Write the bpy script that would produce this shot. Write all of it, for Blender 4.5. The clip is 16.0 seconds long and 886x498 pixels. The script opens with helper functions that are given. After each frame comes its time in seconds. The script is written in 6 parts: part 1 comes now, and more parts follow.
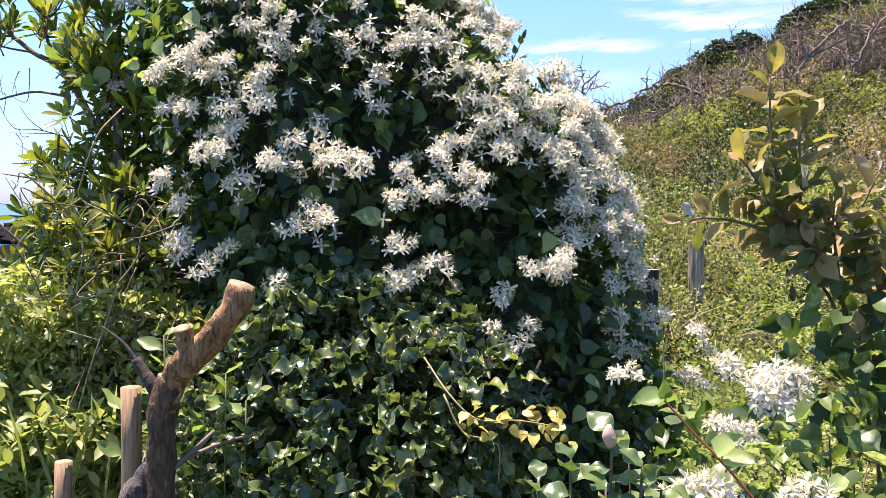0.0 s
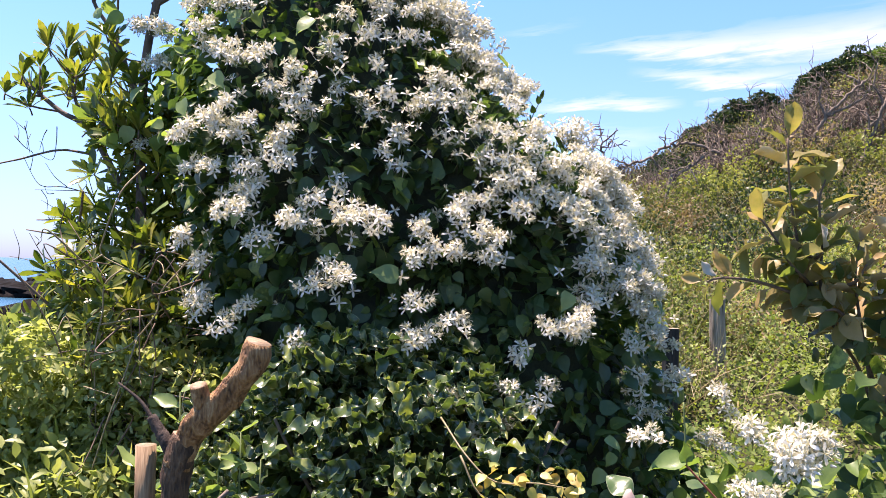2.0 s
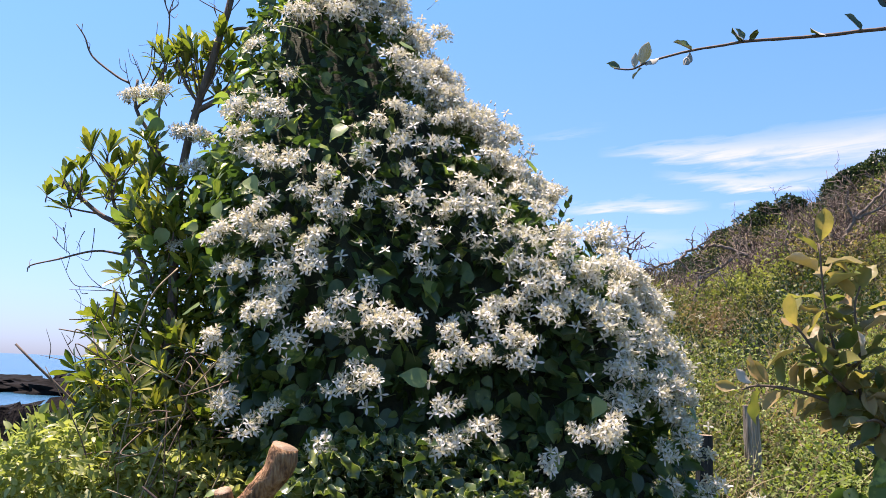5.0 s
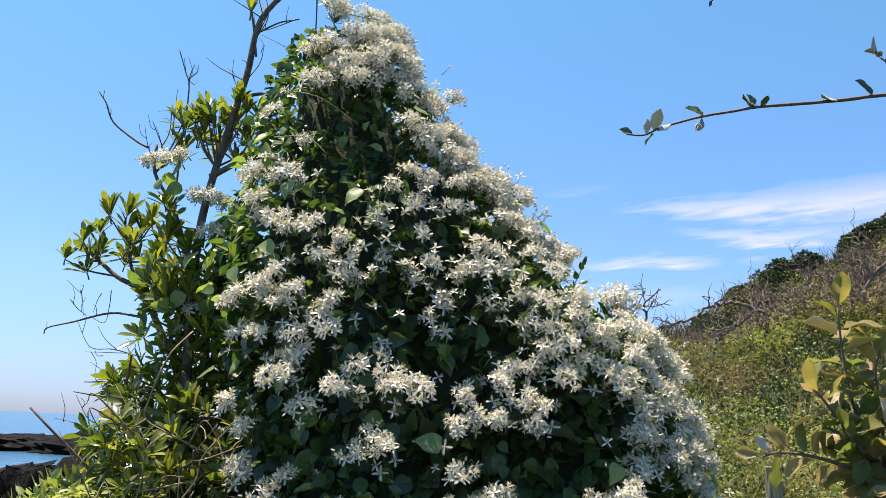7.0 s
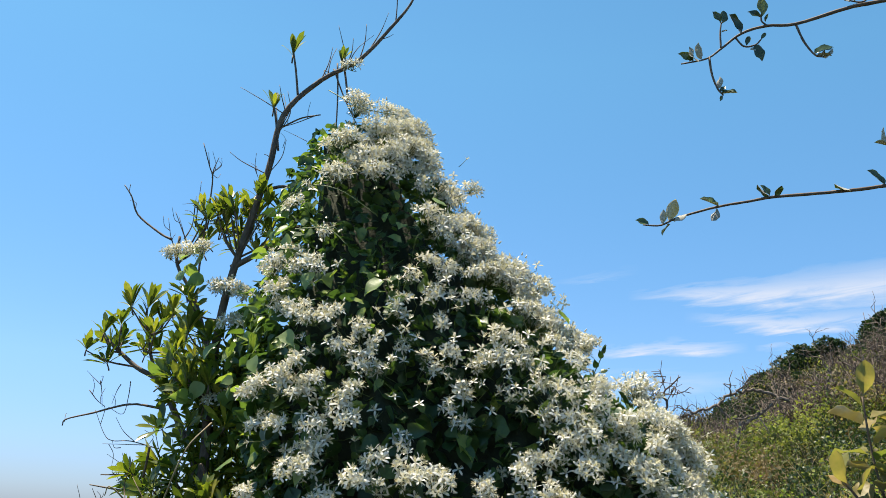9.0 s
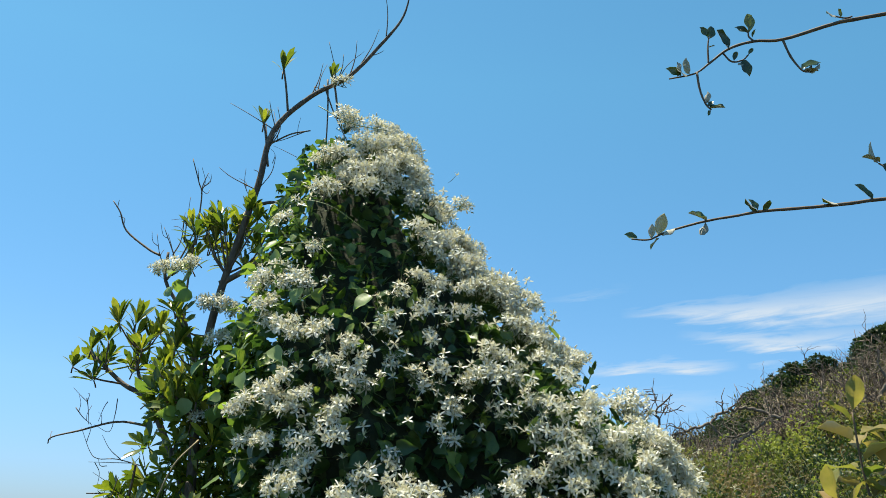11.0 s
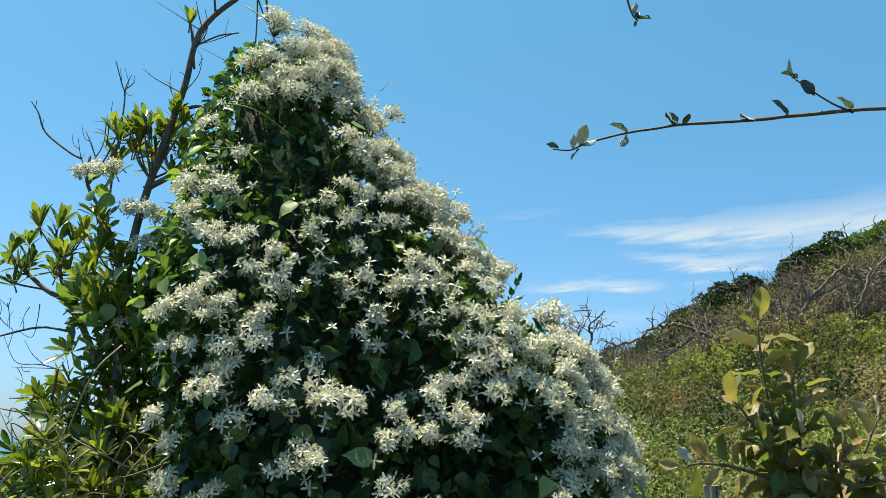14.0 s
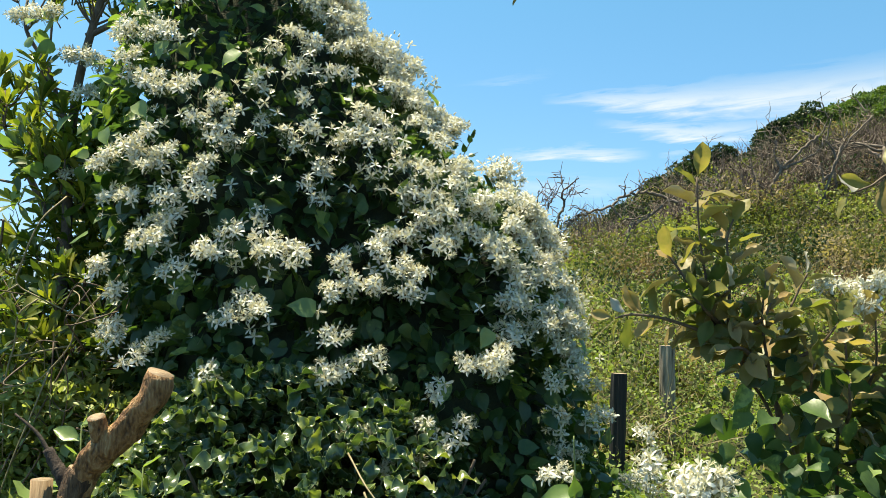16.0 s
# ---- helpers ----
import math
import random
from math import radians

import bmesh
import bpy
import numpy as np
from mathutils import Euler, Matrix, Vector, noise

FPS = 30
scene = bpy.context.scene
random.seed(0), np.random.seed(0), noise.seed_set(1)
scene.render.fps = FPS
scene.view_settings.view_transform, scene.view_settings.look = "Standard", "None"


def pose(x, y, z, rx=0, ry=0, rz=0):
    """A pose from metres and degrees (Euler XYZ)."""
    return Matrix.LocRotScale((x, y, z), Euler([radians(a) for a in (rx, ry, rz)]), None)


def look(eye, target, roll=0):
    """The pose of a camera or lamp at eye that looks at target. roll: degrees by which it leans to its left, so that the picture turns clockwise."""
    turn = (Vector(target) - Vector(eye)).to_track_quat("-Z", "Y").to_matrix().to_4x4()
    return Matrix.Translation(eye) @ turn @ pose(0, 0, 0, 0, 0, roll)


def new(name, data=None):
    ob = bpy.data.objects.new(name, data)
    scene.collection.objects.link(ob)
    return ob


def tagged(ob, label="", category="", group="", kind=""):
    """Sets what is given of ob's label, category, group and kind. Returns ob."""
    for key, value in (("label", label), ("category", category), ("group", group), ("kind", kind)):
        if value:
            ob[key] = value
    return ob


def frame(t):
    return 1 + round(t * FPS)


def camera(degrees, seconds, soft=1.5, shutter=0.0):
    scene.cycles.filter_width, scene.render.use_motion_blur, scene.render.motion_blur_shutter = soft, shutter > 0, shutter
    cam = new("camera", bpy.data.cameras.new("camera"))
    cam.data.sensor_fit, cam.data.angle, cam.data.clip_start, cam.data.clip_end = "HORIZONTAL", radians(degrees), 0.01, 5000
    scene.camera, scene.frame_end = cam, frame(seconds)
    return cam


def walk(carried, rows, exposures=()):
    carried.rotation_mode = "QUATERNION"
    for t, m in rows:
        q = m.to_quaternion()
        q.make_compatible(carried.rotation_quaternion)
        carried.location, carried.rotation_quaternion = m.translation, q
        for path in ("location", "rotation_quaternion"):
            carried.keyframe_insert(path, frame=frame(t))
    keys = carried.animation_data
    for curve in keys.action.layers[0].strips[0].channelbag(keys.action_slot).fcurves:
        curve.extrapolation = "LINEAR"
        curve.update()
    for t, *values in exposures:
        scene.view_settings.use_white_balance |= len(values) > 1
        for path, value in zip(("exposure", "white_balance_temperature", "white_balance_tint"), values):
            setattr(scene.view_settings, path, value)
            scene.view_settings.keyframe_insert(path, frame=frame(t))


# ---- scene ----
cam = camera(55.1, 16.0, 0.35)
PATH = [
    (0, (0.06, 0.146, 1.484), (-0.005, 2.143, 1.403), 1.5),
    (0.5, (0.062, 0.146, 1.486), (-0.033, 2.143, 1.44), 1.9),
    (1, (0.061, 0.146, 1.486), (-0.056, 2.143, 1.471), 1.8),
    (1.5, (0.059, 0.143, 1.487), (-0.054, 2.14, 1.506), 1.9),
    (2, (0.062, 0.148, 1.487), (-0.051, 2.144, 1.538), 1.8),
    (2.5, (0.062, 0.149, 1.489), (-0.055, 2.144, 1.57), 1.6),
    (3, (0.061, 0.15, 1.49), (-0.069, 2.142, 1.609), 1.7),
    (3.5, (0.058, 0.145, 1.493), (-0.084, 2.133, 1.662), 1.6),
    (4, (0.055, 0.147, 1.492), (-0.104, 2.129, 1.71), 2.1),
    (6.5, (0.057, 0.143, 1.501), (-0.151, 2.097, 1.873), 2.2),
    (7, (0.056, 0.142, 1.506), (-0.163, 2.086, 1.92), 2.4),
    (7.5, (0.052, 0.137, 1.511), (-0.178, 2.073, 1.959), 2.5),
    (8, (0.049, 0.128, 1.513), (-0.198, 2.047, 2.02), 2.0),
    (8.5, (0.049, 0.125, 1.507), (-0.211, 2.022, 2.086), 2.1),
    (9, (0.051, 0.125, 1.507), (-0.207, 2.012, 2.118), 2.4),
    (9.5, (0.056, 0.128, 1.505), (-0.191, 2.008, 2.142), 2.5),
    (12, (0.058, 0.138, 1.502), (-0.174, 2.014, 2.156), 1.8),
    (12.5, (0.063, 0.14, 1.499), (-0.16, 2.022, 2.138), 1.2),
    (13, (0.077, 0.139, 1.498), (-0.102, 2.046, 2.074), 1.4),
    (13.5, (0.085, 0.142, 1.493), (-0.063, 2.069, 2.008), 1.7),
    (14, (0.093, 0.143, 1.49), (-0.01, 2.085, 1.958), 2.2),
    (14.5, (0.109, 0.149, 1.485), (0.031, 2.107, 1.887), 2.0),
    (15, (0.128, 0.154, 1.482), (0.06, 2.127, 1.803), 2.5),
    (15.5, (0.143, 0.156, 1.476), (0.094, 2.14, 1.722), 2.5),
    (16, (0.163, 0.162, 1.469), (0.123, 2.155, 1.63), 2.7),
]
EXPOSURES = [(0.0, 1.75, 6650, 30), (3.5, 1.53, 6600, 32), (7.0, 1.21, 6620, 19), (9.5, 1.05, 6650, 7), (12.0, 0.97, 6600, -2), (14.0, 1.04, 6750, -3), (16.0, 1.3, 7200, -1)]
walk(cam, [(t, look(eye, target, roll)) for t, eye, target, roll in PATH], EXPOSURES)

# ---- sky, sun ----
SUN_EL, SUN_AZ = 72.0, -70.0          # degrees; azimuth from +y towards +x
world = bpy.data.worlds.new("sky")
scene.world = world
world.use_nodes = True


def node(tree, kind, **values):
    n = tree.nodes.new(kind)
    for key, value in values.items():
        n.inputs[key.replace("_", " ")].default_value = value
    return n


def maths(tree, op, a, b=None, c=None, clamp=False):
    n = tree.nodes.new("ShaderNodeMath")
    n.operation, n.use_clamp = op, clamp
    for slot, v in zip(n.inputs, (a, b, c)):
        if v is None:
            continue
        if isinstance(v, (int, float)):
            slot.default_value = v
        else:
            tree.links.new(v, slot)
    return n.outputs[0]


def ramp(t, fac, stops):
    r = t.nodes.new("ShaderNodeValToRGB")
    while len(r.color_ramp.elements) < len(stops):
        r.color_ramp.elements.new(0.5)
    for e, (p, c) in zip(r.color_ramp.elements, stops):
        e.position, e.color = p, (*c, 1)
    t.links.new(fac, r.inputs[0])
    return r.outputs[0]


def build_sky():
    t = world.node_tree
    t.nodes.clear()
    out = t.nodes.new("ShaderNodeOutputWorld")
    bg = node(t, "ShaderNodeBackground", Strength=0.086)
    sky = t.nodes.new("ShaderNodeTexSky")
    sky.sky_type, sky.sun_disc = "NISHITA", False
    sky.sun_elevation, sky.sun_rotation = radians(SUN_EL), radians(SUN_AZ)
    sky.air_density, sky.dust_density, sky.ozone_density = 1.0, 0.25, 1.0
    # cirrus streaks low over the hill
    co = t.nodes.new("ShaderNodeTexCoord")
    sep = t.nodes.new("ShaderNodeSeparateXYZ")
    t.links.new(co.outputs["Generated"], sep.inputs[0])
    az = maths(t, "MULTIPLY", maths(t, "ARCTAN2", sep.outputs[0], sep.outputs[1]), 57.3)
    el = maths(t, "MULTIPLY", maths(t, "ARCSINE", sep.outputs[2]), 57.3)
    comb = t.nodes.new("ShaderNodeCombineXYZ")
    t.links.new(maths(t, "MULTIPLY", az, 0.10), comb.inputs[0])
    t.links.new(maths(t, "MULTIPLY", maths(t, "SUBTRACT", el, maths(t, "MULTIPLY", az, 0.07)), 0.75), comb.inputs[1])
    tex = node(t, "ShaderNodeTexNoise", Scale=1.7, Detail=8.0, Roughness=0.6, Distortion=0.5)
    t.links.new(comb.outputs[0], tex.inputs["Vector"])
    n = maths(t, "SUBTRACT", tex.outputs["Fac"], 0.5)

    def streak(az0, az1, el0, slope, thick, grow, ease, gain):
        along = maths(t, "SUBTRACT", az, az0)
        mid = maths(t, "MULTIPLY_ADD", along, slope, el0)
        half = maths(t, "MAXIMUM", maths(t, "MULTIPLY_ADD", along, grow, thick), 0.05)
        wob = maths(t, "MULTIPLY_ADD", n, 2.4, el)
        off = maths(t, "DIVIDE", maths(t, "ABSOLUTE", maths(t, "SUBTRACT", wob, mid)), half)
        body = maths(t, "SUBTRACT", 1.15, off, clamp=True)
        start = maths(t, "DIVIDE", along, ease, clamp=True)
        stop = maths(t, "DIVIDE", maths(t, "SUBTRACT", az1, az), ease, clamp=True)
        return maths(t, "MULTIPLY", maths(t, "MULTIPLY", body, gain), maths(t, "MULTIPLY", start, stop))

    c = streak(5.0, 60, 14.72, -0.006, 0.26, 0.085, 4.5, 0.80)
    c = maths(t, "MAXIMUM", c, streak(8.6, 60, 13.1, -0.05, 0.42, 0.03, 3.5, 0.70))
    c = maths(t, "MAXIMUM", c, streak(2.2, 12.6, 11.12, 0.015, 0.46, 0.0, 3.2, 0.78))
    c = maths(t, "MAXIMUM", c, streak(12.9, 15.4, 11.15, 0.0, 0.3, 0.0, 1.0, 0.5))
    c = maths(t, "MAXIMUM", c, streak(0.0, 13, 9.0, 0.0, 0.75, 0.0, 4.0, 0.34))
    c = maths(t, "MAXIMUM", c, streak(-1, 6, 15.5, 0.15, 0.3, 0.0, 3.0, 0.13))
    soft = maths(t, "MULTIPLY", c, maths(t, "MULTIPLY_ADD", n, 2.4, 0.72), clamp=True)
    mix = t.nodes.new("ShaderNodeMix")
    mix.data_type = "RGBA"
    t.links.new(soft, mix.inputs["Factor"])
    tint = t.nodes.new("ShaderNodeMix")
    tint.data_type, tint.blend_type = "RGBA", "MULTIPLY"
    tint.inputs["Factor"].default_value = 1.0
    sat = node(t, "ShaderNodeHueSaturation", Saturation=1.18)
    t.links.new(sky.outputs[0], sat.inputs["Color"])
    t.links.new(sat.outputs[0], tint.inputs["A"])
    low = ramp(t, maths(t, "DIVIDE", el, 30.0, clamp=True), [(0.0, (0.34, 0.46, 0.86)), (0.3, (0.68, 0.81, 0.98)), (1.0, (0.88, 1.19, 1.09))])
    t.links.new(low, tint.inputs["B"])
    t.links.new(tint.outputs["Result"], mix.inputs["A"])
    mix.inputs["B"].default_value = (4.8, 4.95, 5.5, 1)
    t.links.new(mix.outputs["Result"], bg.inputs["Color"])
    t.links.new(bg.outputs[0], out.inputs[0])


build_sky()
sun = new("sun", bpy.data.lights.new("sun", "SUN"))
sun.data.energy, sun.data.angle, sun.data.color = 5.0, radians(0.53), (1.0, 0.90, 0.74)
to_sun = Vector((math.sin(radians(SUN_AZ)) * math.cos(radians(SUN_EL)), math.cos(radians(SUN_AZ)) * math.cos(radians(SUN_EL)), math.sin(radians(SUN_EL))))
sun.matrix_world = look(to_sun * 60, (0, 0, 0))

# ---- materials ----


def material(name):
    m = bpy.data.materials.new(name)
    m.use_nodes = True
    m.node_tree.nodes.clear()
    return m, m.node_tree, m.node_tree.nodes.new("ShaderNodeOutputMaterial")


def leaf_material(name, stops, through_light=0.35, rough=0.38, glow=(1.25, 1.35, 0.5), patch=0.0, patch_scale=1.5, spec=0.5):
    """Leaves: a tone for each leaf, mottled, with light shining through."""
    m, t, out = material(name)
    geo, info = t.nodes.new("ShaderNodeNewGeometry"), t.nodes.new("ShaderNodeObjectInfo")
    rnd = maths(t, "FRACT", maths(t, "ADD", geo.outputs["Random Per Island"], info.outputs["Random"]))
    co = t.nodes.new("ShaderNodeTexCoord")
    mott = node(t, "ShaderNodeTexNoise", Scale=90.0, Detail=3.0)
    t.links.new(geo.outputs["Position"], mott.inputs["Vector"])
    f = maths(t, "MULTIPLY_ADD", maths(t, "SUBTRACT", mott.outputs["Fac"], 0.5), 0.5, rnd)
    if patch:
        big = node(t, "ShaderNodeTexNoise", Scale=patch_scale, Detail=3.0)
        t.links.new(geo.outputs["Position"], big.inputs["Vector"])
        b = maths(t, "MULTIPLY", maths(t, "SUBTRACT", big.outputs["Fac"], 0.5), patch * 3.5)
        f = maths(t, "ADD", maths(t, "MULTIPLY", f, 0.26), maths(t, "ADD", b, 0.37))
    col = ramp(t, maths(t, "ADD", f, 0.0, clamp=True), stops)
    p = node(t, "ShaderNodeBsdfPrincipled", Roughness=rough)
    p.inputs["Specular IOR Level"].default_value = spec
    t.links.new(col, p.inputs["Base Color"])
    bump = node(t, "ShaderNodeBump", Strength=0.25, Distance=0.002)
    t.links.new(mott.outputs["Fac"], bump.inputs["Height"])
    t.links.new(bump.outputs[0], p.inputs["Normal"])
    tr = t.nodes.new("ShaderNodeBsdfTranslucent")
    tint = t.nodes.new("ShaderNodeMix")
    tint.data_type, tint.blend_type = "RGBA", "MULTIPLY"
    tint.inputs["Factor"].default_value = 1.0
    t.links.new(col, tint.inputs["A"])
    tint.inputs["B"].default_value = (*[g * 1.5 for g in glow], 1)
    t.links.new(tint.outputs["Result"], tr.inputs["Color"])
    mix = node(t, "ShaderNodeMixShader", Fac=through_light)
    t.links.new(p.outputs[0], mix.inputs[1])
    t.links.new(tr.outputs[0], mix.inputs[2])
    t.links.new(mix.outputs[0], out.inputs[0])
    return m


def solid_material(name, stops, scale=8.0, rough=0.8, bump=0.4, stretch=(1, 1, 1), detail=6.0, metal=0.0, dist=0.01, distort=0.3, spec=0.4):
    """Bark, wood, rock, soil: two scales of tone and relief."""
    m, t, out = material(name)
    co = t.nodes.new("ShaderNodeTexCoord")
    mp = t.nodes.new("ShaderNodeMapping")
    mp.inputs["Scale"].default_value = stretch
    t.links.new(co.outputs["Object"], mp.inputs[0])
    a = node(t, "ShaderNodeTexNoise", Scale=scale, Detail=detail, Roughness=0.65, Distortion=distort)
    b = node(t, "ShaderNodeTexNoise", Scale=scale * 7, Detail=4.0)
    for n in (a, b):
        t.links.new(mp.outputs[0], n.inputs["Vector"])
    f = maths(t, "MULTIPLY_ADD", maths(t, "SUBTRACT", b.outputs["Fac"], 0.5), 0.6, a.outputs["Fac"], clamp=True)
    p = node(t, "ShaderNodeBsdfPrincipled", Roughness=rough, Metallic=metal)
    p.inputs["Specular IOR Level"].default_value = spec
    t.links.new(ramp(t, f, stops), p.inputs["Base Color"])
    bp = node(t, "ShaderNodeBump", Strength=bump, Distance=dist)
    t.links.new(f, bp.inputs["Height"])
    t.links.new(bp.outputs[0], p.inputs["Normal"])
    t.links.new(p.outputs[0], out.inputs[0])
    return m


def petal_material(name, base):
    m, t, out = material(name)
    geo = t.nodes.new("ShaderNodeNewGeometry")
    col = ramp(t, geo.outputs["Random Per Island"], [(0.0, tuple(c * 0.85 for c in base)), (1.0, base)])
    p = node(t, "ShaderNodeBsdfPrincipled", Roughness=0.6)
    t.links.new(col, p.inputs["Base Color"])
    tr = t.nodes.new("ShaderNodeBsdfTranslucent")
    warm = t.nodes.new("ShaderNodeMix")
    warm.data_type, warm.blend_type = "RGBA", "MULTIPLY"
    warm.inputs["Factor"].default_value = 1.0
    t.links.new(col, warm.inputs["A"])
    warm.inputs["B"].default_value = (1.0, 0.98, 0.86, 1)
    t.links.new(warm.outputs["Result"], tr.inputs["Color"])
    mix = node(t, "ShaderNodeMixShader", Fac=0.3)
    t.links.new(p.outputs[0], mix.inputs[1])
    t.links.new(tr.outputs[0], mix.inputs[2])
    t.links.new(mix.outputs[0], out.inputs[0])
    return m


M_CLEM = leaf_material("clematis_leaf", [(0.0, (0.028, 0.058, 0.022)), (0.5, (0.052, 0.095, 0.032)), (0.9, (0.095, 0.15, 0.042)), (1.0, (0.24, 0.30, 0.08))], 0.32, 0.4, spec=0.45)
# clematis leaf lightened in colour, for leaves that stand in the light
M_CLEM_PALE = leaf_material("clematis_leaf_lit", [(0.0, (0.11, 0.18, 0.05)), (1.0, (0.25, 0.32, 0.12))], 0.35, 0.35)
M_GLOSS = leaf_material("glossy_leaf", [(0.0, (0.028, 0.055, 0.024)), (0.5, (0.055, 0.09, 0.034)), (0.85, (0.10, 0.14, 0.045)), (1.0, (0.20, 0.23, 0.065))], 0.25, 0.26, spec=0.65)
M_GLOSS_RIM = leaf_material("glossy_leaf_margin", [(0.0, (0.14, 0.18, 0.09)), (1.0, (0.34, 0.36, 0.22))], 0.3, 0.35)
M_YELLOW = leaf_material("yellowed_leaf", [(0.0, (0.28, 0.20, 0.05)), (0.35, (0.40, 0.34, 0.07)), (0.75, (0.50, 0.45, 0.13)), (1.0, (0.26, 0.33, 0.09))], 0.35, 0.45, (1.1, 1.0, 0.5))
M_PITT = leaf_material("tobira_leaf", [(0.0, (0.055, 0.095, 0.022)), (0.5, (0.13, 0.165, 0.034)), (0.86, (0.24, 0.255, 0.052)), (1.0, (0.38, 0.35, 0.09))], 0.42, 0.27, (0.85, 0.92, 0.28), spec=0.6)
M_OLIVE = leaf_material("oleaster_leaf", [(0.0, (0.13, 0.17, 0.045)), (0.5, (0.235, 0.215, 0.072)), (1.0, (0.40, 0.285, 0.135))], 0.48, 0.42, (0.72, 0.80, 0.36), spec=0.35)
M_SILVER = leaf_material("oleaster_underside", [(0.0, (0.40, 0.37, 0.29)), (1.0, (0.66, 0.63, 0.54))], 0.35, 0.45, (0.62, 0.6, 0.48))
M_WEED = leaf_material("weed_leaf", [(0.0, (0.11, 0.155, 0.05)), (0.45, (0.25, 0.295, 0.10)), (0.8, (0.43, 0.44, 0.20)), (1.0, (0.64, 0.58, 0.40))], 0.42, 0.45, (1.0, 1.05, 0.5), patch=0.2, patch_scale=2.5)
M_VINE = leaf_material("ground_vine_leaf", [(0.0, (0.09, 0.135, 0.033)), (0.5, (0.18, 0.225, 0.058)), (1.0, (0.36, 0.38, 0.14))], 0.36, 0.45, (1.1, 1.2, 0.4), patch=0.25, patch_scale=1.2, spec=0.2)
M_HILL = leaf_material("hill_scrub_leaf", [(0.0, (0.28, 0.22, 0.14)), (0.26, (0.18, 0.15, 0.08)), (0.44, (0.06, 0.07, 0.026)), (0.66, (0.14, 0.165, 0.048)), (1.0, (0.28, 0.30, 0.095))], 0.36, 0.5, (1.1, 1.15, 0.5), patch=0.85, patch_scale=0.7, spec=0.15)
M_DRY = leaf_material("withered_leaf", [(0.0, (0.09, 0.065, 0.04)), (0.6, (0.20, 0.155, 0.09)), (1.0, (0.31, 0.26, 0.14))], 0.25, 0.6, (1.0, 0.9, 0.6), patch=0.3, patch_scale=0.8, spec=0.1)
M_STRAW = leaf_material("straw", [(0.0, (0.16, 0.12, 0.07)), (0.6, (0.34, 0.27, 0.15)), (1.0, (0.50, 0.42, 0.26))], 0.2, 0.6, (1.0, 0.9, 0.6), spec=0.15)
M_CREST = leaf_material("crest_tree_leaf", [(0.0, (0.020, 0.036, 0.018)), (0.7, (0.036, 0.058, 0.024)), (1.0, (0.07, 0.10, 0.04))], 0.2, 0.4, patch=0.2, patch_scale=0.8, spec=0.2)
# lighter copy of the crest leaf, with sunlight put into its green
M_CREST_LIT = leaf_material("crest_leaf_lit", [(0.0, (0.045, 0.075, 0.022)), (0.6, (0.09, 0.14, 0.035)), (1.0, (0.16, 0.20, 0.06))], 0.25, 0.45, patch=0.3, patch_scale=1.2, spec=0.2)
M_PETAL = petal_material("white_petal", (0.76, 0.755, 0.69))
M_STAMEN = petal_material("cream_stamen", (0.72, 0.68, 0.47))
M_BUD = petal_material("pink_bud", (0.62, 0.46, 0.40))
M_SPRIG = leaf_material("sprig_leaf", [(0.0, (0.055, 0.10, 0.035)), (0.6, (0.09, 0.145, 0.05)), (1.0, (0.15, 0.20, 0.07))], 0.3, 0.3, spec=0.6)
M_STALK = leaf_material("green_stalk", [(0.0, (0.09, 0.14, 0.04)), (1.0, (0.16, 0.20, 0.07))], 0.1, 0.5)
M_CORE = solid_material("shaded_core", [(0.3, (0.018, 0.022, 0.012)), (0.7, (0.035, 0.045, 0.02))], 30.0, 0.9)
M_BARK = solid_material("grey_brown_bark", [(0.25, (0.06, 0.045, 0.035)), (0.55, (0.13, 0.10, 0.08)), (0.8, (0.24, 0.20, 0.16))], 25.0, 0.85, 0.6, (1, 1, 0.35), dist=0.004)
M_DARKBARK = solid_material("dark_bark", [(0.3, (0.02, 0.014, 0.012)), (0.7, (0.075, 0.055, 0.045))], 40.0, 0.9, 0.8, dist=0.003)
M_TWIG = solid_material("brown_twig", [(0.3, (0.07, 0.045, 0.03)), (0.7, (0.17, 0.12, 0.08))], 60.0, 0.7, 0.3, dist=0.001)
M_REDSTEM = solid_material("red_stem", [(0.3, (0.22, 0.05, 0.03)), (0.7, (0.36, 0.12, 0.06))], 40.0, 0.5, 0.2, dist=0.001)
M_PALEVINE = solid_material("pale_vine", [(0.3, (0.15, 0.12, 0.06)), (0.7, (0.32, 0.26, 0.14))], 50.0, 0.6, 0.3, dist=0.001)
M_DEAD = solid_material("weathered_deadwood", [(0.25, (0.07, 0.052, 0.04)), (0.6, (0.19, 0.15, 0.118)), (0.85, (0.34, 0.285, 0.235))], 6.0, 0.85, 0.6, (1, 1, 0.5), dist=0.02)
M_DEADFINE = solid_material("dead_brush", [(0.3, (0.07, 0.05, 0.04)), (0.7, (0.17, 0.13, 0.10))], 6.0, 0.9, 0.2)
M_LOG = solid_material("stripped_trunk", [(0.28, (0.04, 0.022, 0.012)), (0.40, (0.16, 0.075, 0.03)), (0.54, (0.32, 0.165, 0.066)), (0.76, (0.50, 0.33, 0.17))], 30.0, 0.6, 1.0, (1, 1, 0.3), dist=0.014, distort=1.6)
M_TRUNK = solid_material("brown_bark", [(0.28, (0.022, 0.014, 0.010)), (0.45, (0.075, 0.042, 0.024)), (0.62, (0.15, 0.085, 0.045)), (0.82, (0.30, 0.19, 0.10))], 30.0, 0.75, 1.0, (1, 1, 0.25), dist=0.014, distort=1.2)
